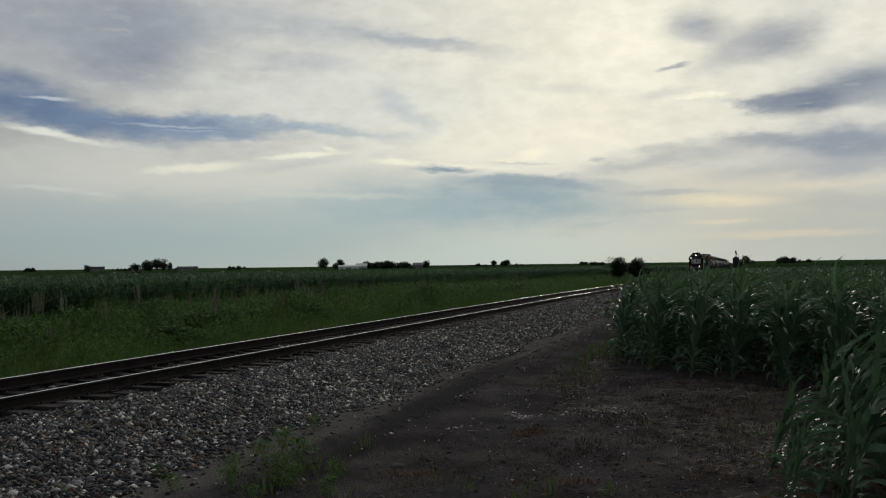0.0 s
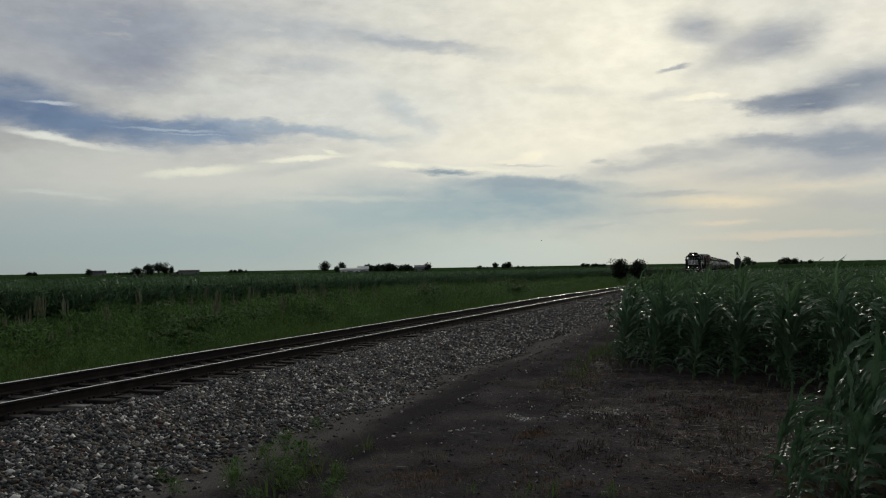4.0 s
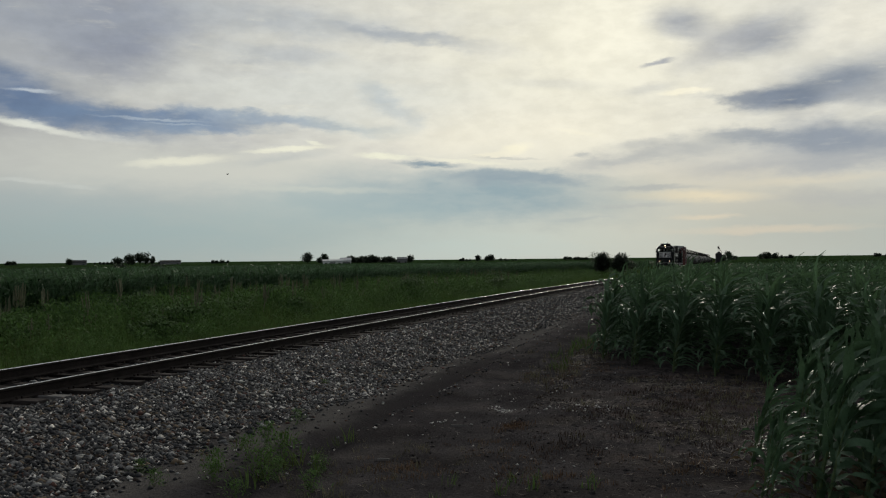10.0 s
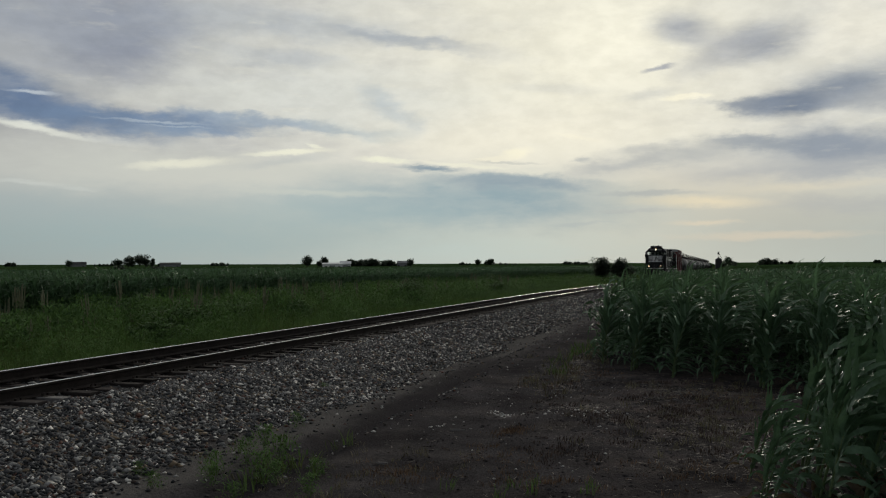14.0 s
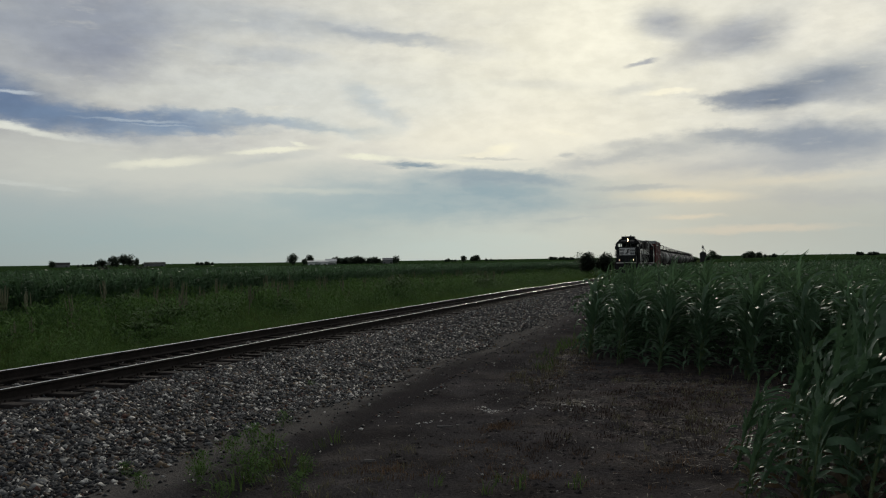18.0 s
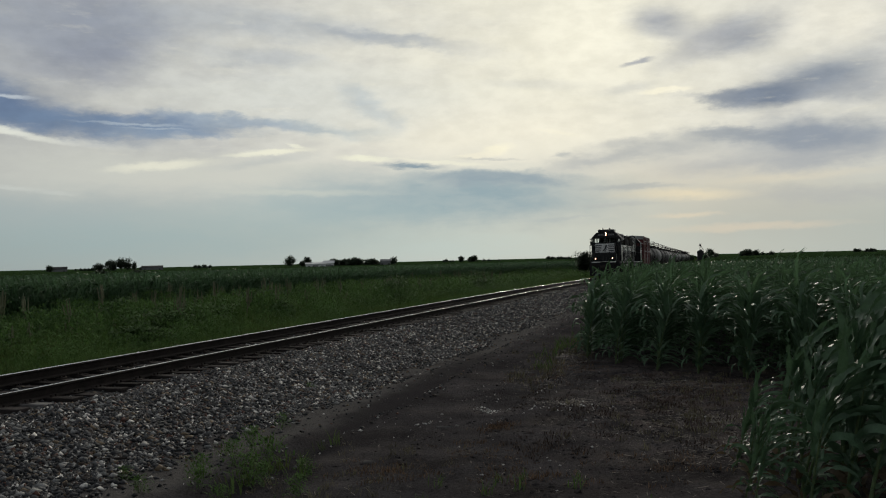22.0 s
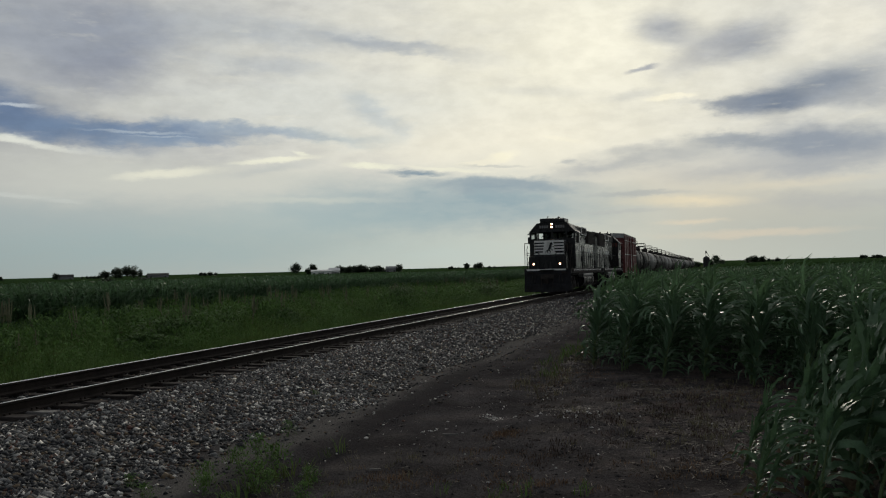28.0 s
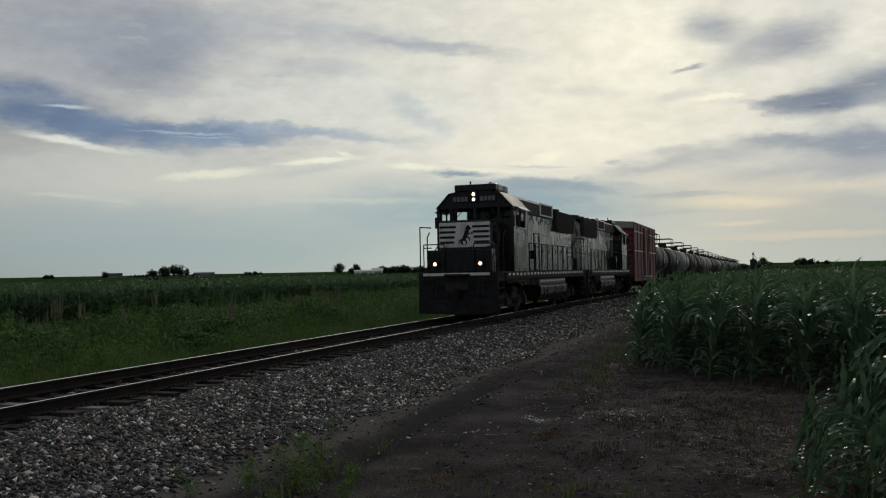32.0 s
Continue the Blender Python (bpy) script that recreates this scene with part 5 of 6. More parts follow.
def wheelset(y, parent, r=0.5, spokes=True):
    ws = empty("wheelset", Matrix.Translation((0, y, r)))
    ws.parent = parent
    for side in (-1, 1):
        x = side * 0.7535
        bm = fresh()
        rod(bm, (x - 0.065, 0, 0), (x + 0.065, 0, 0), r, 28)
        rod(bm, (x - side * 0.068, 0, 0), (x - side * 0.04, 0, 0), r + 0.028, 28)
        wheel = part("wheel", bm, GRIME, ws, "", False)
        bm = fresh()
        rod(bm, (x + side * 0.06, 0, 0), (x + side * 0.10, 0, 0), 0.16, 14)
        for k in range(4):
            a = math.pi / 2 * k
            rod(bm, (x + side * 0.062, 0.28 * math.cos(a), 0.28 * math.sin(a)), (x + side * 0.078, 0.28 * math.cos(a), 0.28 * math.sin(a)), 0.045, 8)
        part("hub", bm, STEEL_RUST, wheel)
    part("axle", rod(fresh(), (-0.72, 0, 0), (0.72, 0, 0), 0.085, 12), GRIME, ws)
    return ws


def truck_frames(y, parent, base, name="truck_frame", r=0.5):
    """Two cast side frames with springs and axle boxes, and a bolster."""
    for side in (-1, 1):
        x = side * 1.02
        h = base / 2
        prof = [(y - h - 0.42, r - 0.10), (y - h - 0.42, r + 0.28), (y - h + 0.34, r + 0.34), (y - 0.55, r + 0.12), (y - 0.5, r + 0.44), (y + 0.5, r + 0.44),
                (y + 0.55, r + 0.12), (y + h - 0.34, r + 0.34), (y + h + 0.42, r + 0.28), (y + h + 0.42, r - 0.10), (y + h - 0.28, r - 0.12), (y + 0.62, r - 0.22),
                (y - 0.62, r - 0.22), (y - h + 0.28, r - 0.12)]
        frame_ = part(name, prism(fresh(), prof, x - 0.07, x + 0.07, "x", 0.015), GRIME, parent)
        for k in (-1, 1):
            part("axle_box", box(fresh(), x + side * 0.05, x + side * 0.20, y + k * h - 0.15, y + k * h + 0.15, r - 0.16, r + 0.18, 0.03), GRIME, frame_)
        for k in (-0.26, 0, 0.26):
            bm = fresh()
            for j in range(5):
                rod(bm, (x + side * 0.08, y + k, r - 0.16 + j * 0.055), (x + side * 0.08, y + k, r - 0.125 + j * 0.055), 0.085, 10)
            part("spring", bm, STEEL_RUST, frame_)
    part("bolster", box(fresh(), -1.0, 1.0, y - 0.25, y + 0.25, r + 0.05, r + 0.42, 0.03), GRIME, parent)


def coupler(y, forward, parent):
    s = -1 if forward else 1
    bm = fresh()
    box(bm, -0.09, 0.09, min(y, y + s * 0.45), max(y, y + s * 0.45), 0.76, 0.94, 0.02)
    box(bm, -0.17, 0.15, min(y + s * 0.4, y + s * 0.68), max(y + s * 0.4, y + s * 0.68), 0.70, 1.0, 0.05)
    rod(bm, (0.1, y + s * 0.62, 0.68), (0.1, y + s * 0.62, 1.02), 0.07, 10)
    c = part("coupler", bm, STEEL_RUST, parent, "rust-brown knuckle coupler")
    for x in (-0.38, 0.38):
        pipe_ = fresh()
        pipe(pipe_, [(x, y + s * 0.02, 0.95), (x, y + s * 0.18, 0.85), (x * 0.9, y + s * 0.26, 0.6), (x * 0.8, y + s * 0.22, 0.42)], 0.028, 8)
        part("air_hose", pipe_, GRIME, parent)
    return c


def marks(parent, x, y0, count, step, z0, z1, width, slant=0.0):
    """A row of plain pale shapes painted on a flank."""
    s = 1 if x > 0 else -1
    for i in range(count):
        y = y0 + i * step
        bm = fresh()
        prism(bm, [(y, z0), (y + width, z0), (y + width + slant, z1), (y + slant, z1)], min(x, x + s * 0.006), max(x, x + s * 0.006), "x")
        part("painted_mark", bm, WHITE_PAINT, parent)


def locomotive():
    e = empty("locomotive")
    W = 1.5
    part("underframe", box(fresh(), -W + 0.06, W - 0.06, 0.12, 16.7, 1.28, 1.56, 0.01), GRIME, e)
    part("walkway", box(fresh(), -W, W, 0.0, 16.8, 1.56, 1.62, 0.008), GRIME, e, "grimy steel walkway deck")
    # front and rear plates
    for y0, y1, tip in ((0.0, 0.10, -0.22), (16.7, 16.8, 17.02)):
        ym = (y0 + y1) / 2
        bm = box(fresh(), -W + 0.03, W - 0.03, y0, y1, 0.62, 1.56, 0.01)
        part("end_plate", bm, PLOW_BLACK, e)
        bm = fresh()
        prof = [(-W, 0.14), (-W, 0.72), (W, 0.72), (W, 0.14)]
        for side in (-1, 1):
            a = [bm.verts.new(p) for p in ((0, tip, 0.15), (side * W, ym, 0.17), (side * W, ym, 0.66), (0, tip * 0.35 + ym * 0.65, 0.70))]
            b_ = [bm.verts.new((v.co.x, v.co.y + (0.05 if tip < 0 else -0.05), v.co.z)) for v in a]
            bm.faces.new(a), bm.faces.new(b_[::-1])
            for i in range(4):
                bm.faces.new((a[i], b_[i], b_[(i + 1) % 4], a[(i + 1) % 4]))
        bmesh.ops.recalc_face_normals(bm, faces=bm.faces[:])
        part("plow", bm, PLOW_BLACK, e, "black steel snow plow")
        part("end_stripe", box(fresh(), -W * 0.86, W * 0.78, min(y0, tip * 0.06 + y0) - 0.012 if tip < 0 else y1, y0 - 0.002 if tip < 0 else y1 + 0.012, 1.50, 1.60), WHITE_PAINT, e, "white safety stripe")
    coupler(0.0, True, e), coupler(16.8, False, e)
    lever = fresh()
    pipe(lever, [(-1.32, -0.05, 1.30), (-1.30, -0.14, 1.34), (-0.85, -0.14, 1.36), (-0.62, -0.12, 1.22), (0.0, -0.14, 1.12)], 0.018)
    pipe(lever, [(1.32, -0.05, 1.30), (1.30, -0.14, 1.34), (0.85, -0.14, 1.36)], 0.018)
    part("uncoupling_lever", lever, STEEL_RUST, e)
    part("buffer_pad", box(fresh(), -0.42, 0.42, -0.16, 0.0, 0.98, 1.26, 0.03), GRIME, e)
    # front bulkhead with the ditch lights
    part("front_bulkhead", box(fresh(), -1.22, 1.18, 0.22, 0.75, 1.62, 2.42, 0.03), BLACK_PAINT, e)
    part("rear_bulkhead", box(fresh(), -0.85, 0.85, 16.3, 16.62, 1.62, 2.25, 0.03), BLACK_PAINT, e)
    for x in (-0.88, 0.80):
        can = part("ditch_light", rod(fresh(), (x, 0.24, 1.92), (x, 0.08, 1.92), 0.135, 16), BLACK_PAINT, e)
        part("reflector", rod(fresh(), (x, 0.079, 1.92), (x, 0.07, 1.92), 0.074, 16), LAMP_RIM, can, "lamp reflector that glows as an orange halo")
        part("lens", rod(fresh(), (x, 0.07, 1.92), (x, 0.06, 1.92), 0.044, 16), LAMP_DITCH, can, "lit warm-white ditch light lens")
    # nose
    nose = part("nose", prism(fresh(), [(-1.0, 1.62), (-1.0, 3.38), (-0.92, 3.47), (0.92, 3.47), (1.0, 3.38), (1.0, 1.62)], 0.86, 2.2, "y", 0.03), BLACK_PAINT, e)
    panel = part("nose_panel", box(fresh(), -0.96, 0.96, 0.835, 0.858, 2.52, 3.42, 0.004), WHITE_PAINT, nose, "white painted nose panel")
    for side in (-1, 1):
        for k in range(4):
            z = 2.66 + k * 0.185
            inner = 0.36 - 0.02 * k if side > 0 else 0.40 - 0.03 * k
            part("dark_stripe", box(fresh(), min(side * inner, side * 0.94), max(side * inner, side * 0.94), 0.828, 0.834, z, z + 0.085), BLACK_PAINT, nose)
    leap = fresh()          # a plain leaping shape
    for quad in ([(-0.10, 2.80), (0.02, 2.74), (0.17, 3.06), (0.03, 3.12)], [(0.02, 3.02), (0.17, 3.04), (0.18, 3.22), (0.07, 3.30)], [(0.07, 3.20), (0.20, 3.14), (0.27, 3.17), (0.14, 3.34)],
                 [(0.12, 3.00), (0.29, 3.06), (0.33, 2.98), (0.29, 2.97), (0.26, 3.02), (0.12, 2.95)], [(0.10, 2.92), (0.22, 2.86), (0.20, 2.74), (0.17, 2.75), (0.17, 2.84), (0.07, 2.86)],
                 [(-0.10, 2.82), (-0.16, 2.70), (-0.08, 2.60), (-0.04, 2.60), (-0.08, 2.71), (-0.01, 2.78)], [(0.00, 2.78), (0.06, 2.70), (0.02, 2.58), (0.06, 2.58), (0.11, 2.71), (0.05, 2.80)],
                 [(-0.08, 2.84), (-0.20, 2.78), (-0.24, 2.62), (-0.20, 2.63), (-0.16, 2.75), (-0.06, 2.79)]):
        prism(leap, quad, 0.826, 0.834, "y")
    part("emblem", leap, BLACK_PAINT, nose, "plain dark leaping emblem")
    part("nose_door", box(fresh(), 1.0, 1.016, 1.15, 1.75, 1.9, 3.2, 0.006), BLACK_PAINT, nose)
    part("brake_wheel", rod(fresh(), (1.01, 1.5, 2.9), (1.10, 1.5, 2.9), 0.26, 20), GRIME, nose)
    # cab: walls round real window openings
    y0, y1 = 2.15, 4.35
    roof = [(-1.5, 4.02), (-0.98, 4.58), (-0.5, 4.66), (0.5, 4.66), (0.98, 4.58), (1.5, 4.02)]
    cab = empty("cab")
    cab.parent = e
    band = (3.58, 4.02)
    for yy, name in ((y0, "cab_front"), (y1 - 0.06, "cab_back")):
        bm = box(fresh(), -W, W, yy, yy + 0.06, 1.62, band[0])
        for a, b_ in ((-1.5, -1.40), (-0.98, -0.88), (-0.06, 0.06), (0.88, 0.98), (1.40, 1.5)):
            box(bm, a, b_, yy, yy + 0.06, band[0], band[1])
        prism(bm, roof, yy, yy + 0.06)
        part(name, bm, BLACK_PAINT, cab)
    for side in (-1, 1):
        x = side * 1.5
        lo, hi = min(x, x - side * 0.05), max(x, x - side * 0.05)
        bm = box(fresh(), lo, hi, y0 + 0.06, y1 - 0.06, 1.62, 3.25)
        box(bm, lo, hi, y0 + 0.06, y0 + 0.5, 3.25, 4.02), box(bm, lo, hi, y1 - 0.4, y1 - 0.06, 3.25, 4.02), box(bm, lo, hi, y0 + 0.5, y1 - 0.4, 3.95, 4.02)
        part("cab_side", bm, BLACK_PAINT, cab)
        part("window_frame", pipe(fresh(), [(x, y0 + 0.5, 3.25), (x, y0 + 0.5, 3.95), (x, y1 - 0.4, 3.95), (x, y1 - 0.4, 3.25), (x, y0 + 0.5, 3.25)], 0.028), WHITE_PAINT, cab, "pale worn side window frame")
        part("window_post", box(fresh(), lo, hi, 3.2, 3.26, 3.25, 3.95), GRIME, cab)
        shade = fresh()
        prism(shade, [(x * 0.99, 4.06), (x * 0.99, 4.03), (x + side * 0.22, 3.90), (x + side * 0.22, 3.93)], y0 + 0.4, y1 - 0.3)
        part("sunshade", shade, BARN_GREY, cab, "pale metal window sunshade")
        part("mirror", box(fresh(), x + (0.02 if side > 0 else -0.16), x + (0.16 if side > 0 else -0.02), y0 + 0.22, y0 + 0.26, 3.3, 3.72, 0.01), GRIME, cab)
    for a, b_ in ((-1.40, -0.98), (-0.88, -0.06), (0.06, 0.88), (0.98, 1.40)):
        pane = part("windscreen", box(fresh(), a, b_, y0 + 0.024, y0 + 0.036, band[0], band[1]), CAB_GLASS, cab, "dark cab windscreen pane")
        pane.visible_shadow = False
    shell = fresh()
    outer = roof
    inner = [(u * 0.97, z - 0.04) for u, z in roof]
    ring = outer + inner[::-1]
    prism(shell, ring, y0 + 0.06, y1 - 0.06)
    prism(shell, [(u * 1.01, z + 0.005) for u, z in roof] + [(u * 0.99, z) for u, z in roof[::-1]], y0 - 0.10, y1 + 0.05)
    part("cab_roof", shell, CAB_ROOF_SHEEN, cab, "weathered roof of the cab, lightened for its sky sheen")
    part("cab_floor", box(fresh(), -1.4, 1.4, y0 + 0.06, y1 - 0.06, 2.0, 2.05), CAB_DARK, cab)
    part("control_stand", box(fresh(), 0.2, 1.3, y0 + 0.25, y0 + 0.9, 2.05, 3.45, 0.04), CAB_DARK, cab)
    part("seat_back", box(fresh(), 0.55, 1.05, y0 + 1.35, y0 + 1.5, 2.6, 3.75, 0.05), CAB_DARK, cab)
    part("roof_box", box(fresh(), -0.82, 0.82, y0 + 0.1, y1 - 0.35, 4.64, 4.92, 0.06), BLACK_PAINT, cab, "black air-conditioner box on the cab roof")
    part("horn", rod(fresh(), (0.25, 3.9, 4.98), (0.25, 3.5, 5.0), 0.04, 10, 0.09), GRIME, cab)
    for a, b_ in ((-0.86, -0.20), (0.20, 0.86)):
        board = part("number_board", box(fresh(), a, b_, y0 - 0.05, y0, 4.24, 4.48, 0.01), GRIME, cab, "dark number board with plain pale bars")
        for k in range(4):
            c = a + 0.045 + k * 0.15
            part("pale_bar", box(fresh(), c, c + 0.115, y0 - 0.055, y0 - 0.0505, 4.275, 4.445), BARN_GREY, board)
    lamp = part("headlight_housing", box(fresh(), -0.15, 0.15, y0 - 0.09, y0, 4.22, 4.64, 0.03), BLACK_PAINT, cab)
    for z in (4.33, 4.53):
        part("reflector", rod(fresh(), (0, y0 - 0.092, z), (0, y0 - 0.10, z), 0.070, 16), LAMP_RIM, lamp, "lamp reflector that glows as an orange halo")
        part("headlight", rod(fresh(), (0, y0 - 0.10, z), (0, y0 - 0.11, z), 0.044, 16), LAMP_HEAD, lamp, "lit warm-white headlight")
    # long hood
    H0, H1 = 4.35, 15.9
    hood = part("long_hood", prism(fresh(), [(-0.92, 1.62), (-0.92, 4.06), (-0.62, 4.36), (0.62, 4.36), (0.92, 4.06), (0.92, 1.62)], H0, H1, "y", 0.03), SHEEN_FLANK, e)
    for side in (-1, 1):
        x = side * 0.92
        for k in range(17):
            y = H0 + 0.25 + k * 0.66
            lo, hi = (x, x + 0.014) if side > 0 else (x - 0.014, x)
            door = part("hood_door", box(fresh(), lo, hi, y, y + 0.60, 1.78, 3.25, 0.005), SHEEN_FLANK, hood)
            if k % 2:
                part("latch", box(fresh(), hi if side > 0 else lo - 0.02, hi + 0.02 if side > 0 else lo, y + 0.04, y + 0.10, 2.4, 2.56), GRIME, door)
        lo, hi = (x, x + 0.012) if side > 0 else (x - 0.012, x)
        for k in range(5):          # upper panels: dark blocks break the painted sheen's pale edge into drips
            y = H0 + 0.3 + k * 1.3
            upper = part("upper_panel", box(fresh(), lo, hi, y, y + 1.24, 3.32, 4.0, 0.004), SHEEN_FLANK, hood)
            for j in range(4):
                if (j * 7 + k * 3) % 5:
                    z = 3.62 + 0.08 * ((j + k) % 3)
                    part("louvre", box(fresh(), hi if side > 0 else lo - 0.02, hi + 0.02 if side > 0 else lo, y + 0.08 + j * 0.29, y + 0.26 + j * 0.29, z, z + 0.16), BLACK_PAINT, upper)
        marks(hood, side * 0.936, 7.2, 9, 0.40, 2.78, 3.12, 0.24, 0.05)
        marks(hood, side * 0.936, 12.2, 4, 0.42, 2.60, 3.05, 0.28, 0.05)
        for k in range(4):          # striped corner of the long hood
            z = 2.35 + k * 0.2
            part("painted_stripe", box(fresh(), min(side * 0.936, side * 0.942), max(side * 0.936, side * 0.942), 14.7, 15.7, z, z + 0.09), WHITE_PAINT, hood)
        # radiator flare behind, screened intake in the raised duct
        lo, hi = (1.02, 1.03) if side > 0 else (-1.03, -1.02)
        part("intake_screen", box(fresh(), lo, hi, 8.4, 11.0, 4.02, 4.56), GRIME, hood)
        fr = fresh()
        lo, hi = (1.031, 1.06) if side > 0 else (-1.06, -1.031)
        for a, b_, c, d in ((8.4, 11.0, 4.51, 4.57), (8.4, 11.0, 4.01, 4.07), (8.4, 8.55, 4.07, 4.51), (10.85, 11.0, 4.07, 4.51)):
            box(fr, lo, hi, a, b_, c, d)
        part("intake_frame", fr, WHITE_PAINT, hood, "pale frame of the air intake")
        lo, hi = (0.92, 1.10) if side > 0 else (-1.10, -0.92)
        part("radiator", box(fresh(), lo, hi, 11.6, 15.8, 3.45, 4.40, 0.03), GRIME, hood)
        for k in range(9):
            z = 3.54 + k * 0.09
            part("slat", box(fresh(), hi if side > 0 else lo - 0.03, hi + 0.03 if side > 0 else lo, 11.7, 15.7, z, z + 0.03), GRIME, hood)
    part("roof_duct", prism(fresh(), [(-1.02, 3.98), (-1.02, 4.48), (-0.85, 4.62), (0.85, 4.62), (1.02, 4.48), (1.02, 3.98)], 4.45, 11.15, "y", 0.02), ROOF_BLACK, hood, "black raised duct along the hood roof")
    part("hood_roof", prism(fresh(), [(-0.92, 4.36), (-0.92, 4.42), (-0.6, 4.50), (0.6, 4.50), (0.92, 4.42), (0.92, 4.36)], 11.16, 15.8), ROOF_BLACK, hood)
    for y, r in ((6.3, 0.42), (7.6, 0.42), (12.9, 0.62), (14.5, 0.62)):
        z = 4.62 if y < 11 else 4.50
        f = part("roof_fan", rod(fresh(), (0, y, z), (0, y, z + 0.14), r, 20), GRIME, hood)
        part("fan_guard", rod(fresh(), (0, y, z + 0.14), (0, y, z + 0.16), r * 0.86, 20), STEEL_RUST, f)
    part("exhaust_stack", box(fresh(), -0.28, 0.28, 9.4, 9.9, 4.62, 4.76, 0.03), GRIME, hood)
    # flank equipment box behind the cab
    part("equipment_box", box(fresh(), 0.93, 1.30, 4.6, 5.5, 1.62, 2.35, 0.03), BLACK_PAINT, e)
    part("equipment_box", box(fresh(), -1.30, -0.93, 4.6, 5.5, 1.62, 2.35, 0.03), BLACK_PAINT, e)
    # tall grab frames, walkway gates and pipes beside the hood
    for side in (-1, 1):
        x = side * 1.40
        for y in (5.7, 6.6):
            part("grab_post", rod(fresh(), (x, y, 1.60), (x, y, 3.15), 0.03, 6), PLOW_BLACK, e)
        part("grab_bar", rod(fresh(), (x, 5.7, 3.15), (x, 6.6, 3.15), 0.026, 6), PLOW_BLACK, e)
        part("toolbox", box(fresh(), min(x, x - side * 0.3), max(x, x - side * 0.3), 5.9, 6.5, 2.1, 2.45, 0.02), BLACK_PAINT, e)
        part("brake_pipe", pipe(fresh(), [(side * 1.36, 1.4, 1.22), (side * 1.36, 6.2, 1.22), (side * 1.30, 6.6, 1.05)], 0.03), GRIME, e)
        part("cable_conduit", pipe(fresh(), [(side * 1.42, 6.8, 1.40), (side * 1.42, 12.4, 1.40)], 0.025), GRIME, e)
        # thin panel that carries the painted sky reflection low on the cab
        part("cab_side_panel", box(fresh(), min(side * 1.50, side * 1.506), max(side * 1.50, side * 1.506), 2.35, 4.15, 1.72, 2.55), GREEN_SHEEN, e, "lower cab panel with a grey-green sky reflection in its colour")
        marks(e, side * 1.507, 2.75, 3, 0.32, 2.78, 3.06, 0.2)
    # front gear
    for x in (-1.12, -0.98, 0.96, 1.10):
        part("cable_receptacle", box(fresh(), x - 0.05, x + 0.05, -0.06, 0.0, 1.30, 1.44, 0.01), GRIME, e)
    for x in (-0.95, -0.78, 0.76, 0.93):
        part("air_hose", pipe(fresh(), [(x, -0.02, 1.18), (x, -0.12, 1.06), (x * 1.02, -0.15, 0.86), (x * 1.03, -0.10, 0.74)], 0.022), GRIME, e)
    part("drop_step", box(fresh(), -0.45, 0.45, -0.20, 0.0, 1.50, 1.56, 0.008), GRIME, e)
    part("front_rail", pipe(fresh(), [(-1.30, 0.10, 1.62), (-1.30, 0.10, 2.62), (-0.55, 0.16, 2.62), (-0.55, 0.16, 1.62)], 0.02), BLACK_PAINT, e)
    part("front_rail", pipe(fresh(), [(1.30, 0.10, 1.62), (1.30, 0.10, 2.62), (0.55, 0.16, 2.62), (0.55, 0.16, 1.62)], 0.02), BLACK_PAINT, e)
    part("safety_chain", pipe(fresh(), [(-0.55, 0.16, 2.55), (-0.3, 0.14, 2.44), (0, 0.13, 2.40), (0.3, 0.14, 2.44), (0.55, 0.16, 2.55)], 0.012), GRIME, e)
    for side in (-1, 1):
        part("stair_rail", pipe(fresh(), [(side * 0.98, 0.80, 2.62), (side * 1.30, 0.55, 2.05), (side * 1.36, 0.50, 1.62)], 0.02), GRIME, e)
    for a, b_ in ((-0.75, -0.45), (0.45, 0.75)):
        part("wiper", rod(fresh(), (a, 2.13, 3.62), (b_, 2.13, 3.92), 0.012, 5), GRIME, e)
    part("antenna", rod(fresh(), (-0.4, 3.0, 4.92), (-0.4, 3.0, 5.10), 0.03, 8), GRIME, e)
    # handrails
    for side in (-1, 1):
        x = side * 1.44
        for k in range(11):
            y = 4.7 + k * 1.08
            part("handrail_post", rod(fresh(), (x, y, 1.60), (x, y, 2.72), 0.026, 6), PLOW_BLACK, e)
        part("handrail", pipe(fresh(), [(x, 4.5, 2.72), (x, 15.9, 2.72)], 0.02), PLOW_BLACK, e)
        for y, s in ((0.12, 1), (16.6, -1)):
            rail_ = fresh()
            pipe(rail_, [(x, y, 0.75), (x, y, 3.25), (x - side * 0.42, y + s * 0.05, 3.22)], 0.022)
            pipe(rail_, [(x, y + s * 0.75, 0.75), (x, y + s * 0.75, 2.9), (x, y + s * 1.0, 3.1)], 0.022)
            pipe(rail_, [(x - side * 0.1, y + s * 0.05, 2.5), (x - side * 0.42, y + s * 0.05, 2.5)], 0.018)
            part("grab_rail", rail_, GRIME if side > 0 else BLACK_PAINT, e)
            for k in range(4):
                z = 0.42 + k * 0.30
                part("step", box(fresh(), min(x - side * 0.30, x), max(x - side * 0.30, x), min(y + s * 0.08, y + s * 0.66), max(y + s * 0.08, y + s * 0.66), z, z + 0.03), GRIME, e)
            part("step_side", box(fresh(), min(x - side * 0.02, x), max(x - side * 0.02, x), min(y + s * 0.66, y + s * 0.70), max(y + s * 0.66, y + s * 0.70), 0.36, 1.56), GRIME, e)
        for k in range(26):
            y = 1.3 + k * 0.56
            lo, hi = (1.5, 1.506) if side > 0 else (-1.506, -1.5)
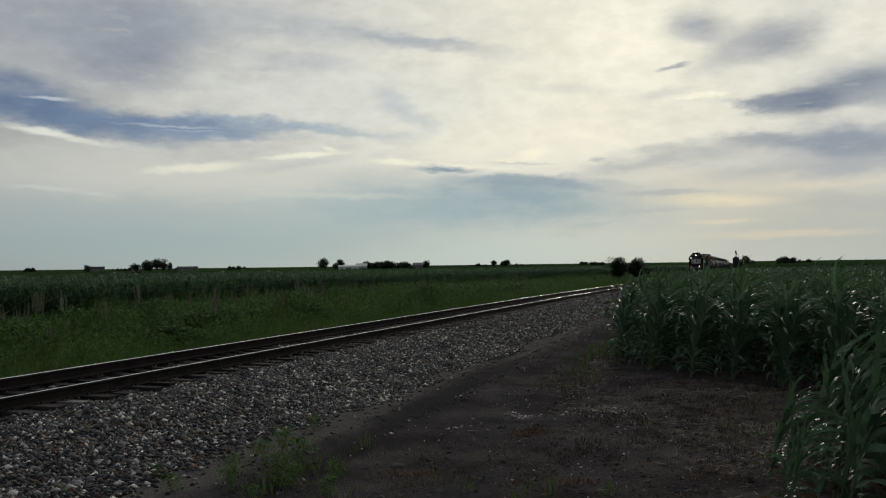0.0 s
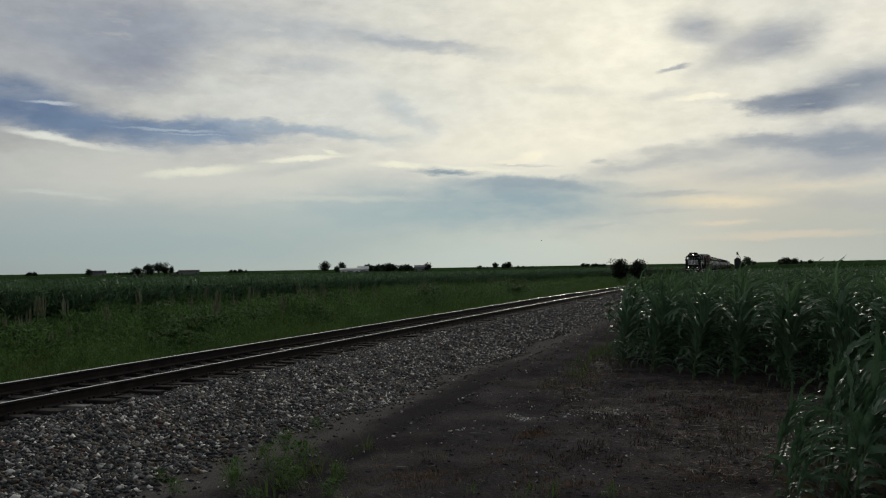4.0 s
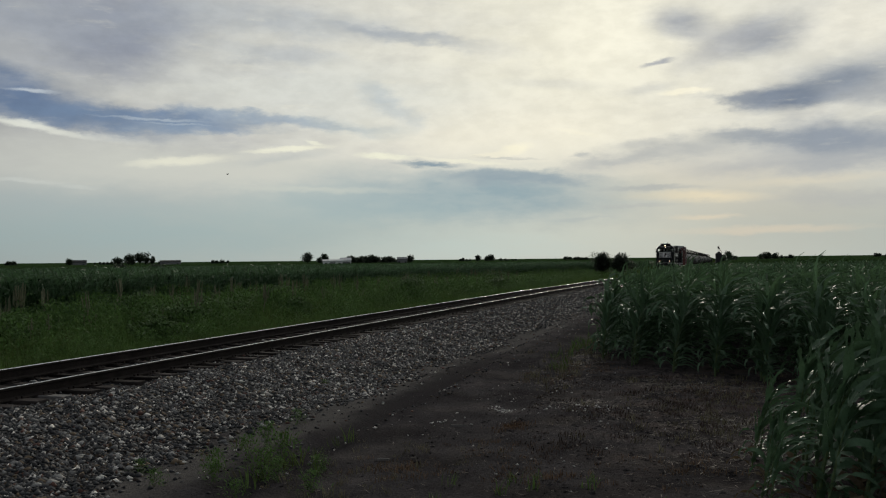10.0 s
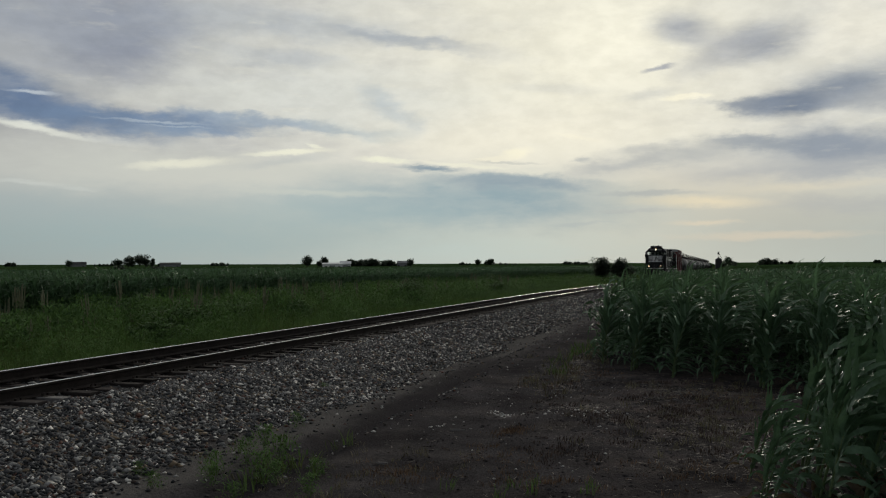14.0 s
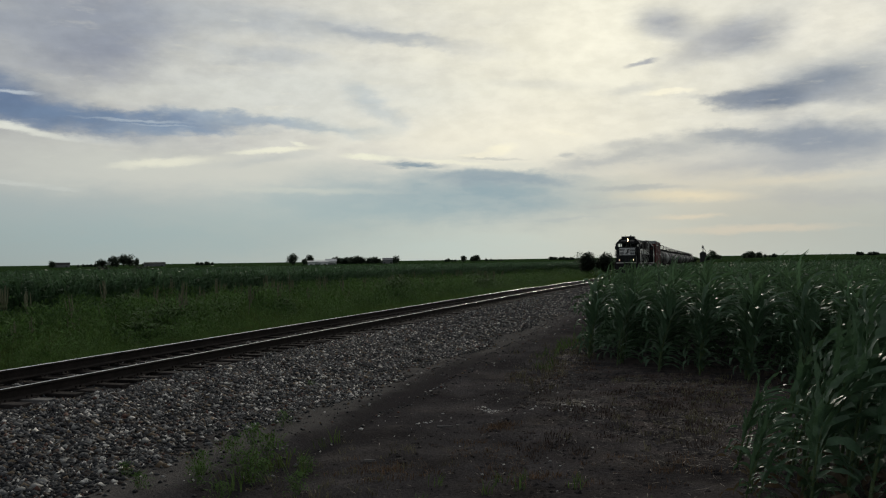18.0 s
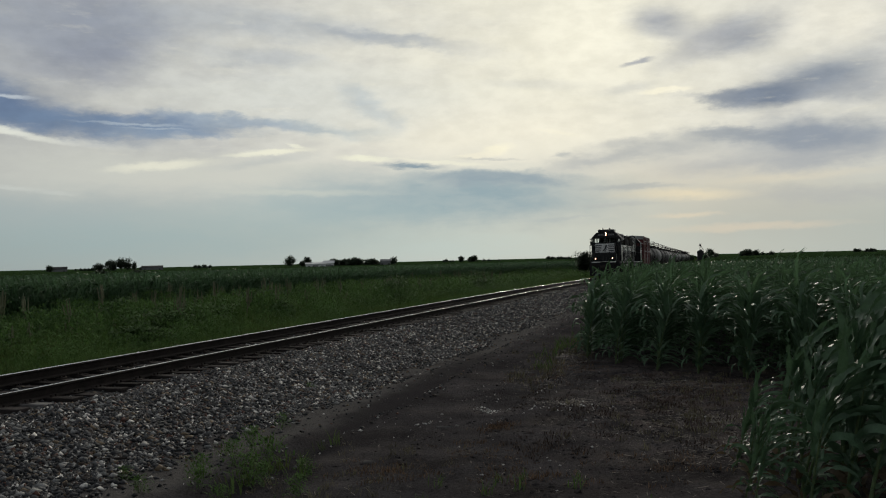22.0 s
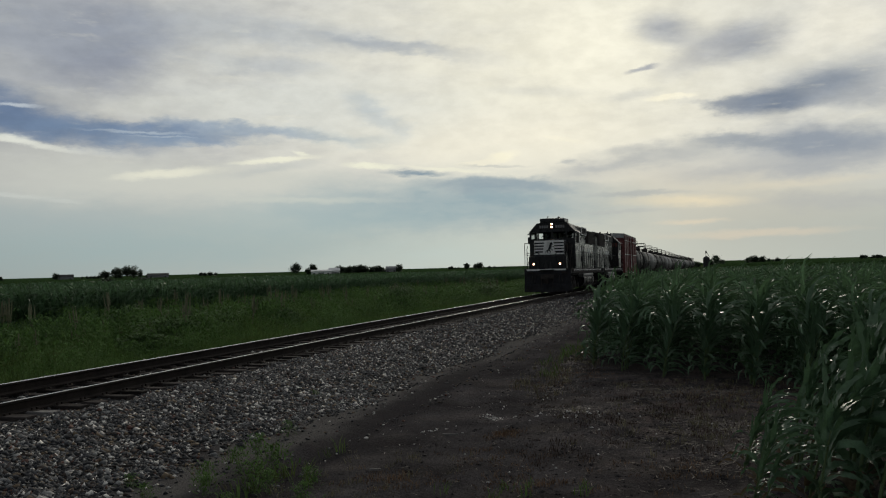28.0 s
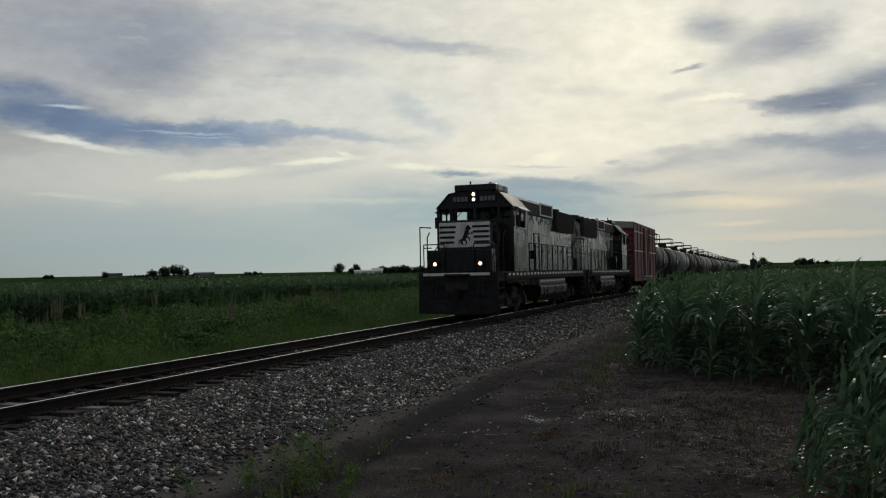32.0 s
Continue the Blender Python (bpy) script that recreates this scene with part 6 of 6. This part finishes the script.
            part("sill_stripe", box(fresh(), lo, hi, y, y + 0.30, 1.47, 1.56), WHITE_PAINT, e)
        part("side_sill", box(fresh(), min(side * 1.44, side * 1.4995), max(side * 1.44, side * 1.4995), 1.0, 15.9, 1.36, 1.559), GRIME, e)
        # air reservoirs
        part("air_reservoir", rod(fresh(), (side * 1.16, 6.9, 1.16), (side * 1.16, 12.1, 1.16), 0.19, 16), GREY_ROOF, e, "dusty grey air reservoir")
    tank = [(-1.38, 0.95), (-1.30, 1.02), (1.30, 1.02), (1.38, 0.95), (1.38, 0.62), (1.18, 0.36), (-1.18, 0.36), (-1.38, 0.62)]
    ft = part("fuel_tank", prism(fresh(), tank, 6.85, 12.2, "y", 0.03), BLACK_PAINT, e)
    for y in (8.2, 9.6, 11.0):
        part("tank_strap", prism(fresh(), [(u * 1.006, z) for u, z in tank], y, y + 0.06), GRIME, ft)
    for y in (3.55, 13.35):
        truck_frames(y, e, 2.74)
        for k in (-1, 1):
            wheelset(y + k * 1.37, e, 0.508)
            part("traction_motor", box(fresh(), -0.62, 0.62, y + k * 1.37 - k * 0.95 - 0.42, y + k * 1.37 - k * 0.95 + 0.42, 0.22, 0.86, 0.08), GRIME, e)
            for side in (-1, 1):
                part("brake_shoe", box(fresh(), side * 0.7535 - 0.05, side * 0.7535 + 0.05, y + k * 1.37 + k * 0.53, y + k * 1.37 + k * 0.53 + 0.10, 0.32, 0.70, 0.015), GRIME, e)
                part("shock_absorber", rod(fresh(), (side * 1.18, y + k * 0.95, 0.62), (side * 1.18, y + k * 0.62, 1.12), 0.05, 8), STEEL_RUST, e)
                part("brake_rod", rod(fresh(), (side * 1.12, y, 0.36), (side * 1.12, y + k * 1.6, 0.40), 0.025, 6), GRIME, e)
        for side in (-1, 1):
            part("brake_cylinder", rod(fresh(), (side * 1.16, y - 0.9, 0.95), (side * 1.16, y - 0.45, 0.95), 0.12, 12), GRIME, e)
            part("sand_pipe", pipe(fresh(), [(side * 1.0, y - 2.0, 1.3), (side * 0.95, y - 2.0, 0.6), (side * 0.8, y - 1.9, 0.15)], 0.02), GRIME, e)
    return tagged(e, "grimy black diesel locomotive with a striped white nose and lit headlights", "locomotive", "locomotives of the train")


lead = locomotive()
TRAIN.append((lead, 0.0, False))
second = copy_thing(lead, Matrix())
tagged(second, "grimy black diesel locomotive coupled backwards behind the leading engine", "locomotive", "locomotives of the train")
for o in second.children_recursive:
    if o.type == "MESH" and o.name.split(".")[0] in ("lens", "headlight", "reflector"):
        o.data = o.data.copy()
        o.data.materials[0] = BARN_GREY
        tagged(o, "unlit grey lamp lens")
TRAIN.append((second, 17.8 + 16.5, True))


def boxcar():
    c = empty("boxcar")
    L, W, Z0, Z1 = 14.0, 1.56, 1.05, 4.98
    body = part("body", box(fresh(), -W, W, 0, L, Z0, Z1, 0.01), RED_PAINT, c)
    part("roof", prism(fresh(), [(-W - 0.03, Z1), (-W - 0.03, Z1 + 0.04), (0, Z1 + 0.16), (W + 0.03, Z1 + 0.04), (W + 0.03, Z1)], -0.05, L + 0.05), GREY_ROOF, c, "dull galvanised roof")
    for k in range(9):
        y = 0.8 + k * 1.55
        part("roof_rib", prism(fresh(), [(-W, Z1 + 0.045), (-W, Z1 + 0.07), (0, Z1 + 0.19), (W, Z1 + 0.07), (W, Z1 + 0.045), (0, Z1 + 0.16)], y, y + 0.06), GREY_ROOF, c)
    for side in (-1, 1):
        x = side * W
        for k in range(8):
            y = 0.12 + k * 1.96
            if 5.4 < y < 8.9:
                continue
            part("side_post", box(fresh(), min(x, x + side * 0.05), max(x, x + side * 0.05), y - 0.06, y + 0.06, Z0, Z1 - 0.02, 0.01), RED_PAINT, c)
        door = part("door", box(fresh(), min(x, x + side * 0.07), max(x, x + side * 0.07), 5.6, 8.6, Z0 + 0.1, Z1 - 0.15, 0.01), RED_PAINT, c)
        for k in range(4):
            y = 5.75 + k * 0.9
            part("door_rod", rod(fresh(), (x + side * 0.10, y, Z0 + 0.15), (x + side * 0.10, y, Z1 - 0.2), 0.025, 6), WHITE_PAINT if k == 1 else RED_PAINT, door)
        for z in (2.95, 4.35):
            part("rub_rail", box(fresh(), min(x, x + side * 0.058), max(x, x + side * 0.058), 0.1, 5.5, z, z + 0.05), WHITE_PAINT, c, "pale worn side rail")
            part("rub_rail", box(fresh(), min(x, x + side * 0.058), max(x, x + side * 0.058), 8.7, 13.9, z, z + 0.05), WHITE_PAINT, c, "pale worn side rail")
        part("side_sill", box(fresh(), min(x, x - side * 0.08), max(x, x - side * 0.08), 0.2, 13.8, 0.78, Z0), RED_PAINT, c)
        part("door_track", box(fresh(), min(x, x + side * 0.12), max(x, x + side * 0.12), 3.5, 10.6, Z0 + 0.0, Z0 + 0.08), GREY_ROOF, c)
        for yy in (0.35, 13.65):
            for k in range(7):
                z = 1.2 + k * 0.42
                part("ladder_rung", rod(fresh(), (x + side * 0.09, yy - 0.22, z), (x + side * 0.09, yy + 0.22, z), 0.014, 6), RED_PAINT, c)
    for yy, s in ((0, -1), (L, 1)):
        for k in range(9):
            z = 1.35 + k * 0.40
            part("end_corrugation", prism(fresh(), [(yy, z - 0.11), (yy + s * 0.06, z), (yy, z + 0.11)], -W + 0.1, W - 0.1, "x"), RED_PAINT, c)
        part("end_top", box(fresh(), -W, W, min(yy, yy + s * 0.03), max(yy, yy + s * 0.03), Z1 - 0.42, Z1, 0.008), GREY_ROOF, c, "bare galvanised strip under the roof")
    part("centre_sill", box(fresh(), -0.3, 0.3, -0.3, L + 0.3, 0.72, 1.05), GRIME, c)
    coupler(-0.15, True, c), coupler(L + 0.15, False, c)
    for y in (1.9, 12.1):
        truck_frames(y, c, 1.75, r=0.42)
        for k in (-1, 1):
            wheelset(y + k * 0.87, c, 0.42)
    return tagged(c, "tall oxide-red boxcar with pale side rails and ribbed flanks", "boxcar")


TRAIN.append((boxcar(), 35.35, False))


def tank_car(paint, label):
    c = empty("tank_car")
    L, R, ZC = 13.2, 1.42, 2.55
    bm = fresh()
    rings, seg = [], 40
    prof = [(0.55, 0.02), (0.60, 0.55), (0.72, 0.95), (0.92, 1.22), (1.18, R), (4.4, R), (4.45, R + 0.012), (4.5, R), (8.7, R), (8.75, R + 0.012), (8.8, R),
            (L - 1.18, R), (L - 0.92, 1.22), (L - 0.72, 0.95), (L - 0.60, 0.55), (L - 0.55, 0.02)]
    for y, r in prof:
        rings.append([bm.verts.new((r * math.sin(2 * math.pi * k / seg), y, ZC + r * math.cos(2 * math.pi * k / seg))) for k in range(seg)])
    for a, b_ in zip(rings, rings[1:]):
        for k in range(seg):
            bm.faces.new((a[k], a[(k + 1) % seg], b_[(k + 1) % seg], b_[k]))
    bm.faces.new(rings[0][::-1]), bm.faces.new(rings[-1])
    bmesh.ops.recalc_face_normals(bm, faces=bm.faces[:])
    part("tank", bm, paint, c, "", True)
    for yb in (1.32, L - 1.47):
        bm = fresh()
        band = [[bm.verts.new((q * math.sin(2 * math.pi * k / 32), y, ZC + q * math.cos(2 * math.pi * k / 32))) for k in range(32)] for y, q in ((yb, R + 0.001), (yb, R + 0.012), (yb + 0.15, R + 0.012), (yb + 0.15, R + 0.001))]
        for a, b_ in zip(band, band[1:]):
            for k in range(32):
                bm.faces.new((a[k], b_[k], b_[(k + 1) % 32], a[(k + 1) % 32]))
        bmesh.ops.recalc_face_normals(bm, faces=bm.faces[:])
        part("tank_band", bm, BAND_PALE, c, "pale scuffed band round the tank")
    mid = L / 2
    top = ZC + R
    part("dome", rod(fresh(), (0, mid, top - 0.05), (0, mid, top + 0.42), 0.42, 20), GRIME, c)
    part("dome_lid", rod(fresh(), (0, mid, top + 0.42), (0, mid, top + 0.50), 0.46, 20, 0.3), GRIME, c)
    part("platform", box(fresh(), -1.1, 1.1, mid - 1.1, mid + 1.1, top - 0.02, top + 0.04), GRIME, c, "dark grating round the manway")
    for s in (-1, 1):
        rail_ = fresh()
        y = mid + s * 1.1
        pipe(rail_, [(-1.05, y, top), (-1.05, y, top + 0.95), (1.05, y, top + 0.95), (1.05, y, top)], 0.035)
        pipe(rail_, [(-1.05, y, top + 0.5), (1.05, y, top + 0.5)], 0.028)
        part("platform_rail", rail_, GRIME, c)
        part("end_saddle", box(fresh(), -0.9, 0.9, mid + s * 4.9 - 0.5, mid + s * 4.9 + 0.5, 0.9, 1.5, 0.04), GRIME, c)
        part("stub_sill", box(fresh(), -0.3, 0.3, mid + s * 5.3 - 1.3, mid + s * 5.3 + 1.3, 0.72, 1.05), GRIME, c)
        lad = fresh()
        for x in (-0.18, 0.18):
            rod(lad, (s * (R + 0.08), mid + x, 0.7), (s * (R + 0.08), mid + x, ZC + 0.6), 0.018, 6)
            rod(lad, (s * (R + 0.08), mid + x, ZC + 0.6), (s * 1.05, mid + x, top + 0.02), 0.018, 6)
        for k in range(8):
            rod(lad, (s * (R + 0.08), mid - 0.18, 0.8 + k * 0.3), (s * (R + 0.08), mid + 0.18, 0.8 + k * 0.3), 0.012, 6)
        part("ladder", lad, GRIME, c)
        part("end_platform", box(fresh(), -1.3, 1.3, mid + s * 6.2 - 0.25, mid + s * 6.2 + 0.25, 1.05, 1.09), GRIME, c)
        part("end_rail", pipe(fresh(), [(-1.3, mid + s * 6.42, 1.05), (-1.3, mid + s * 6.42, 1.95), (1.3, mid + s * 6.42, 1.95), (1.3, mid + s * 6.42, 1.05)], 0.025), GRIME, c)
        part("painted_mark", box(fresh(), s * R - 0.004 if s > 0 else -R - 0.006, s * R + 0.006 if s > 0 else -R + 0.004, mid + 1.6, mid + 1.9, ZC - 0.3, ZC + 0.15), WHITE_PAINT, c)
    coupler(0.0, True, c), coupler(L, False, c)
    for y in (mid - 4.9, mid + 4.9):
        truck_frames(y, c, 1.75, r=0.42)
        for k in (-1, 1):
            wheelset(y + k * 0.87, c, 0.42)
    return tagged(c, label, "tank car", "tank cars of the train")


dark_tank = tank_car(TANK_BLACK, "black cylindrical tank car with a railed platform on top")
pale_tank = tank_car(TANK_GREY, "dusty pale grey tank car with a railed platform on top")
first = {"d": dark_tank, "p": pale_tank}
for i, kind in enumerate("ddpddppddpdpddpppddpddpd"):
    car = first.pop(kind, None) or copy_thing(dark_tank if kind == "d" else pale_tank, Matrix())
    TRAIN.append((car, 50.3 + 14.15 * i, False))


# ---- a bird over the line ----
def flying_bird():
    """A small dark bird: body with tail, and two wings hinged on it."""
    b = empty("bird")
    bm = fresh()
    bmesh.ops.create_uvsphere(bm, u_segments=10, v_segments=7, radius=1.0, matrix=Matrix.Diagonal((0.045, 0.13, 0.042, 1)))
    bmesh.ops.create_uvsphere(bm, u_segments=8, v_segments=6, radius=0.035, matrix=Matrix.Translation((0, 0.14, 0.015)))
    rod(bm, (0, 0.165, 0.012), (0, 0.205, 0.005), 0.010, 6, 0.002)
    prism(bm, [(-0.018, 0.0), (0.018, 0.0), (0.018, 0.006), (-0.018, 0.006)], -0.24, -0.10)
    part("body", bm, BIRD_DARK, b, "", True)
    for side in (-1, 1):
        bm = fresh()
        outline = [(0.0, 0.07), (0.12, 0.085), (0.30, 0.0), (0.22, -0.04), (0.10, -0.06), (0.0, -0.06)]
        top = [bm.verts.new((side * u, w, 0.006)) for u, w in outline]
        low = [bm.verts.new((side * u, w, -0.004)) for u, w in outline]
        bm.faces.new(top), bm.faces.new(low[::-1])
        for i in range(6):
            bm.faces.new((top[i], low[i], low[(i + 1) % 6], top[(i + 1) % 6]))
        bmesh.ops.recalc_face_normals(bm, faces=bm.faces)
        wing = part("wing", bm, BIRD_DARK, b)
        wing.location = (side * 0.025, 0.02, 0.02)
    return tagged(b, "small dark bird flying over the track and field", "bird")


bird = flying_bird()

# ---- ties and tie plates ----
tie_kinds = []
for k in range(4):
    bm = box(fresh(), -1.29, 1.29, -0.115, 0.115, -0.17, 0, 0.012)
    for v in bm.verts:
        v.co += Vector((0.02 * noise.noise(v.co * 3 + Vector((k, 0, 0))), 0.012 * noise.noise(v.co * 4 + Vector((0, k, 0))), 0.010 * noise.noise(v.co * 3 + Vector((0, 0, k)))))
    me = bpy.data.meshes.new("tie")
    bm.to_mesh(me), bm.free()
    me.materials.append(TIE_WOOD)
    tie_kinds.append(me)
rng = np.random.default_rng(12)
TIE_STEP = 0.52
for i in range(270):
    ob = new("tie", tie_kinds[int(rng.integers(4))])
    ob.parent = track
    y = 2 + i * TIE_STEP + rng.uniform(-0.02, 0.02)
    ob.location = (TRACK_X + rng.uniform(-0.06, 0.06), y, TIE_TOP + rng.uniform(-0.015, 0.008) - float(track_drop(y)))
    ob.rotation_euler = (0, rng.uniform(-0.006, 0.006), rng.uniform(-0.02, 0.02))
    if i == 17:
        ob.data = tie_kinds[0].copy()
        ob.data.materials[0] = TIE_PALE
        tagged(ob, "bleached grey wooden tie")
bm = fresh()
for i in range(270, 1100):
    y = 2 + i * TIE_STEP
    top = TIE_TOP - float(track_drop(y))
    box(bm, TRACK_X - 1.29, TRACK_X + 1.29, y - 0.115, y + 0.115, top - 0.15, top)
far_ties = part("far_ties", bm, TIE_WOOD, track)
tagged(far_ties, kind="stuff")
plate = fresh()
box(plate, -0.18, 0.18, -0.095, 0.095, 0, 0.02, 0.004)
for dx in (-0.11, 0.11):
    for dy in (-0.05, 0.05):
        rod(plate, (dx, dy, 0.01), (dx, dy, 0.055), 0.017, 6)
plate_me = bpy.data.meshes.new("tie_plate")
plate.to_mesh(plate_me), plate.free()
plate_me.materials.append(STEEL_RUST)
for i in range(140):
    for side in (-1, 1):
        ob = new("tie_plate", plate_me)
        ob.parent = track
        ob.location = (TRACK_X + side * 0.7535, 2 + (i + 4) * TIE_STEP, TIE_TOP - 0.012 - float(track_drop(2 + (i + 4) * TIE_STEP)))


# ---- the nearest stones of the ballast, one by one ----
stone_meshes = []
for v, f in stones(9, 3):
    me = raw_mesh("stone", v, f)
    me.materials.append(LONE_STONE)
    stone_meshes.append(me)
rng = np.random.default_rng(15)
for x, y, z, turn, size, *_ in strew(300, TRACK_X + 2.2, TRACK_X + 4.6, 6.8, 10.2, 0.046, 16):
    ob = new("stone", stone_meshes[int(rng.integers(9))])
    ob.parent = ballast
    ob.location = (x, y, z)
    ob.rotation_euler = (rng.uniform(-0.3, 0.3), rng.uniform(-0.3, 0.3), turn)
    ob.scale = (size, size, size)


# ---- what moves ----
def track_place(t):
    """How far up the track the leading engine's front plate is."""
    ts = [0, 3, 6, 9, 12, 16, 19, 22, 25, 27.5, 29, 30, 31, 32]
    ys_ = [210.2, 196.6, 182.0, 166.4, 150.3, 128.0, 111.2, 93.8, 75.6, 60.6, 51.2, 44.6, 37.8, 30.8]
    i = max(0, min(len(ts) - 2, int(np.searchsorted(ts, t, side="right")) - 1))

    def slope(k):
        a, b = max(0, k - 1), min(len(ts) - 1, k + 1)
        return (ys_[b] - ys_[a]) / (ts[b] - ts[a])
    h = ts[i + 1] - ts[i]
    u = (t - ts[i]) / h
    return ((2 * u ** 3 - 3 * u ** 2 + 1) * ys_[i] + (u ** 3 - 2 * u ** 2 + u) * h * slope(i)
            + (3 * u ** 2 - 2 * u ** 3) * ys_[i + 1] + (u ** 3 - u ** 2) * h * slope(i + 1))


def rail_pose(y, turned):
    """A car standing on the rails with its leading plate at y, tilted as the line falls."""
    far_end = y - 16.8 if turned else y + 14
    a, b = RAIL_TOP - float(track_drop(y)), RAIL_TOP - float(track_drop(far_end))
    tilt = math.degrees(math.atan2(b - a, 16.8 if turned else 14))
    return pose(TRACK_X, y, a, tilt, 0, 180 if turned else 0)


def motions():
    for car, behind, turned in TRAIN:
        walk(car, [(t / 2, rail_pose(track_place(t / 2) + behind, turned)) for t in range(65)])
    # wheels roll on the rails
    for engine, turned in ((lead, False), (second, True)):
        for ws in [o for o in engine.children if o.name.split(".")[0] == "wheelset"]:
            at = ws.matrix_basis.translation.copy()
            rows = []
            for k in range(321):
                t = k / 10
                roll = math.degrees((track_place(0) - track_place(t)) / 0.508) * (-1 if turned else 1)
                rows.append((t, pose(*at, roll, 0, 0)))
            walk(ws, rows)
    # the bird flies across, beating its wings
    heading = math.degrees(math.atan2(5.09, -13.7))
    rows = []
    for k in range(65):
        t = k / 2
        lift = 0.7 * math.sin(2.1 * t - 1.4) * math.exp(-((t - 10) / 4) ** 2)
        rows.append((t, pose(-5.09 * t - 24.9, -13.7 * t + 267, 1.22 * t + 3.7 + lift, 3, 0, heading)))
    walk(bird, rows)
    for wing in [o for o in bird.children if o.name.split(".")[0] == "wing"]:
        at = wing.matrix_basis.translation.copy()
        side = 1 if at.x > 0 else -1
        walk(wing, [(k / 10, pose(*at, 0, -side * (6 + 34 * math.sin(2.4 * k)), 0)) for k in range(321)])
    sway = np.random.default_rng(5)
    for plant in NEAR_CORN + FRONT_CORN:
        calm = 1.0 if plant in NEAR_CORN else 0.45
        loc, size, turn = plant.location.copy(), plant.scale.copy(), math.degrees(plant.rotation_euler.z)
        a, b = sway.uniform(0, 6.28, 2)
        rows = []
        for k in range(65):
            t = k / 2
            gust = 8.0 + 2.2 * math.sin(1.9 * t + a) + 1.6 * math.sin(4.3 * t + b) + 1.5 * math.sin(0.5 * t + 0.3 * loc.x)
            rows.append((t, pose(*loc, 0.5 * math.sin(2.6 * t + b), gust * calm, turn)))
        walk(plant, rows)


motions()
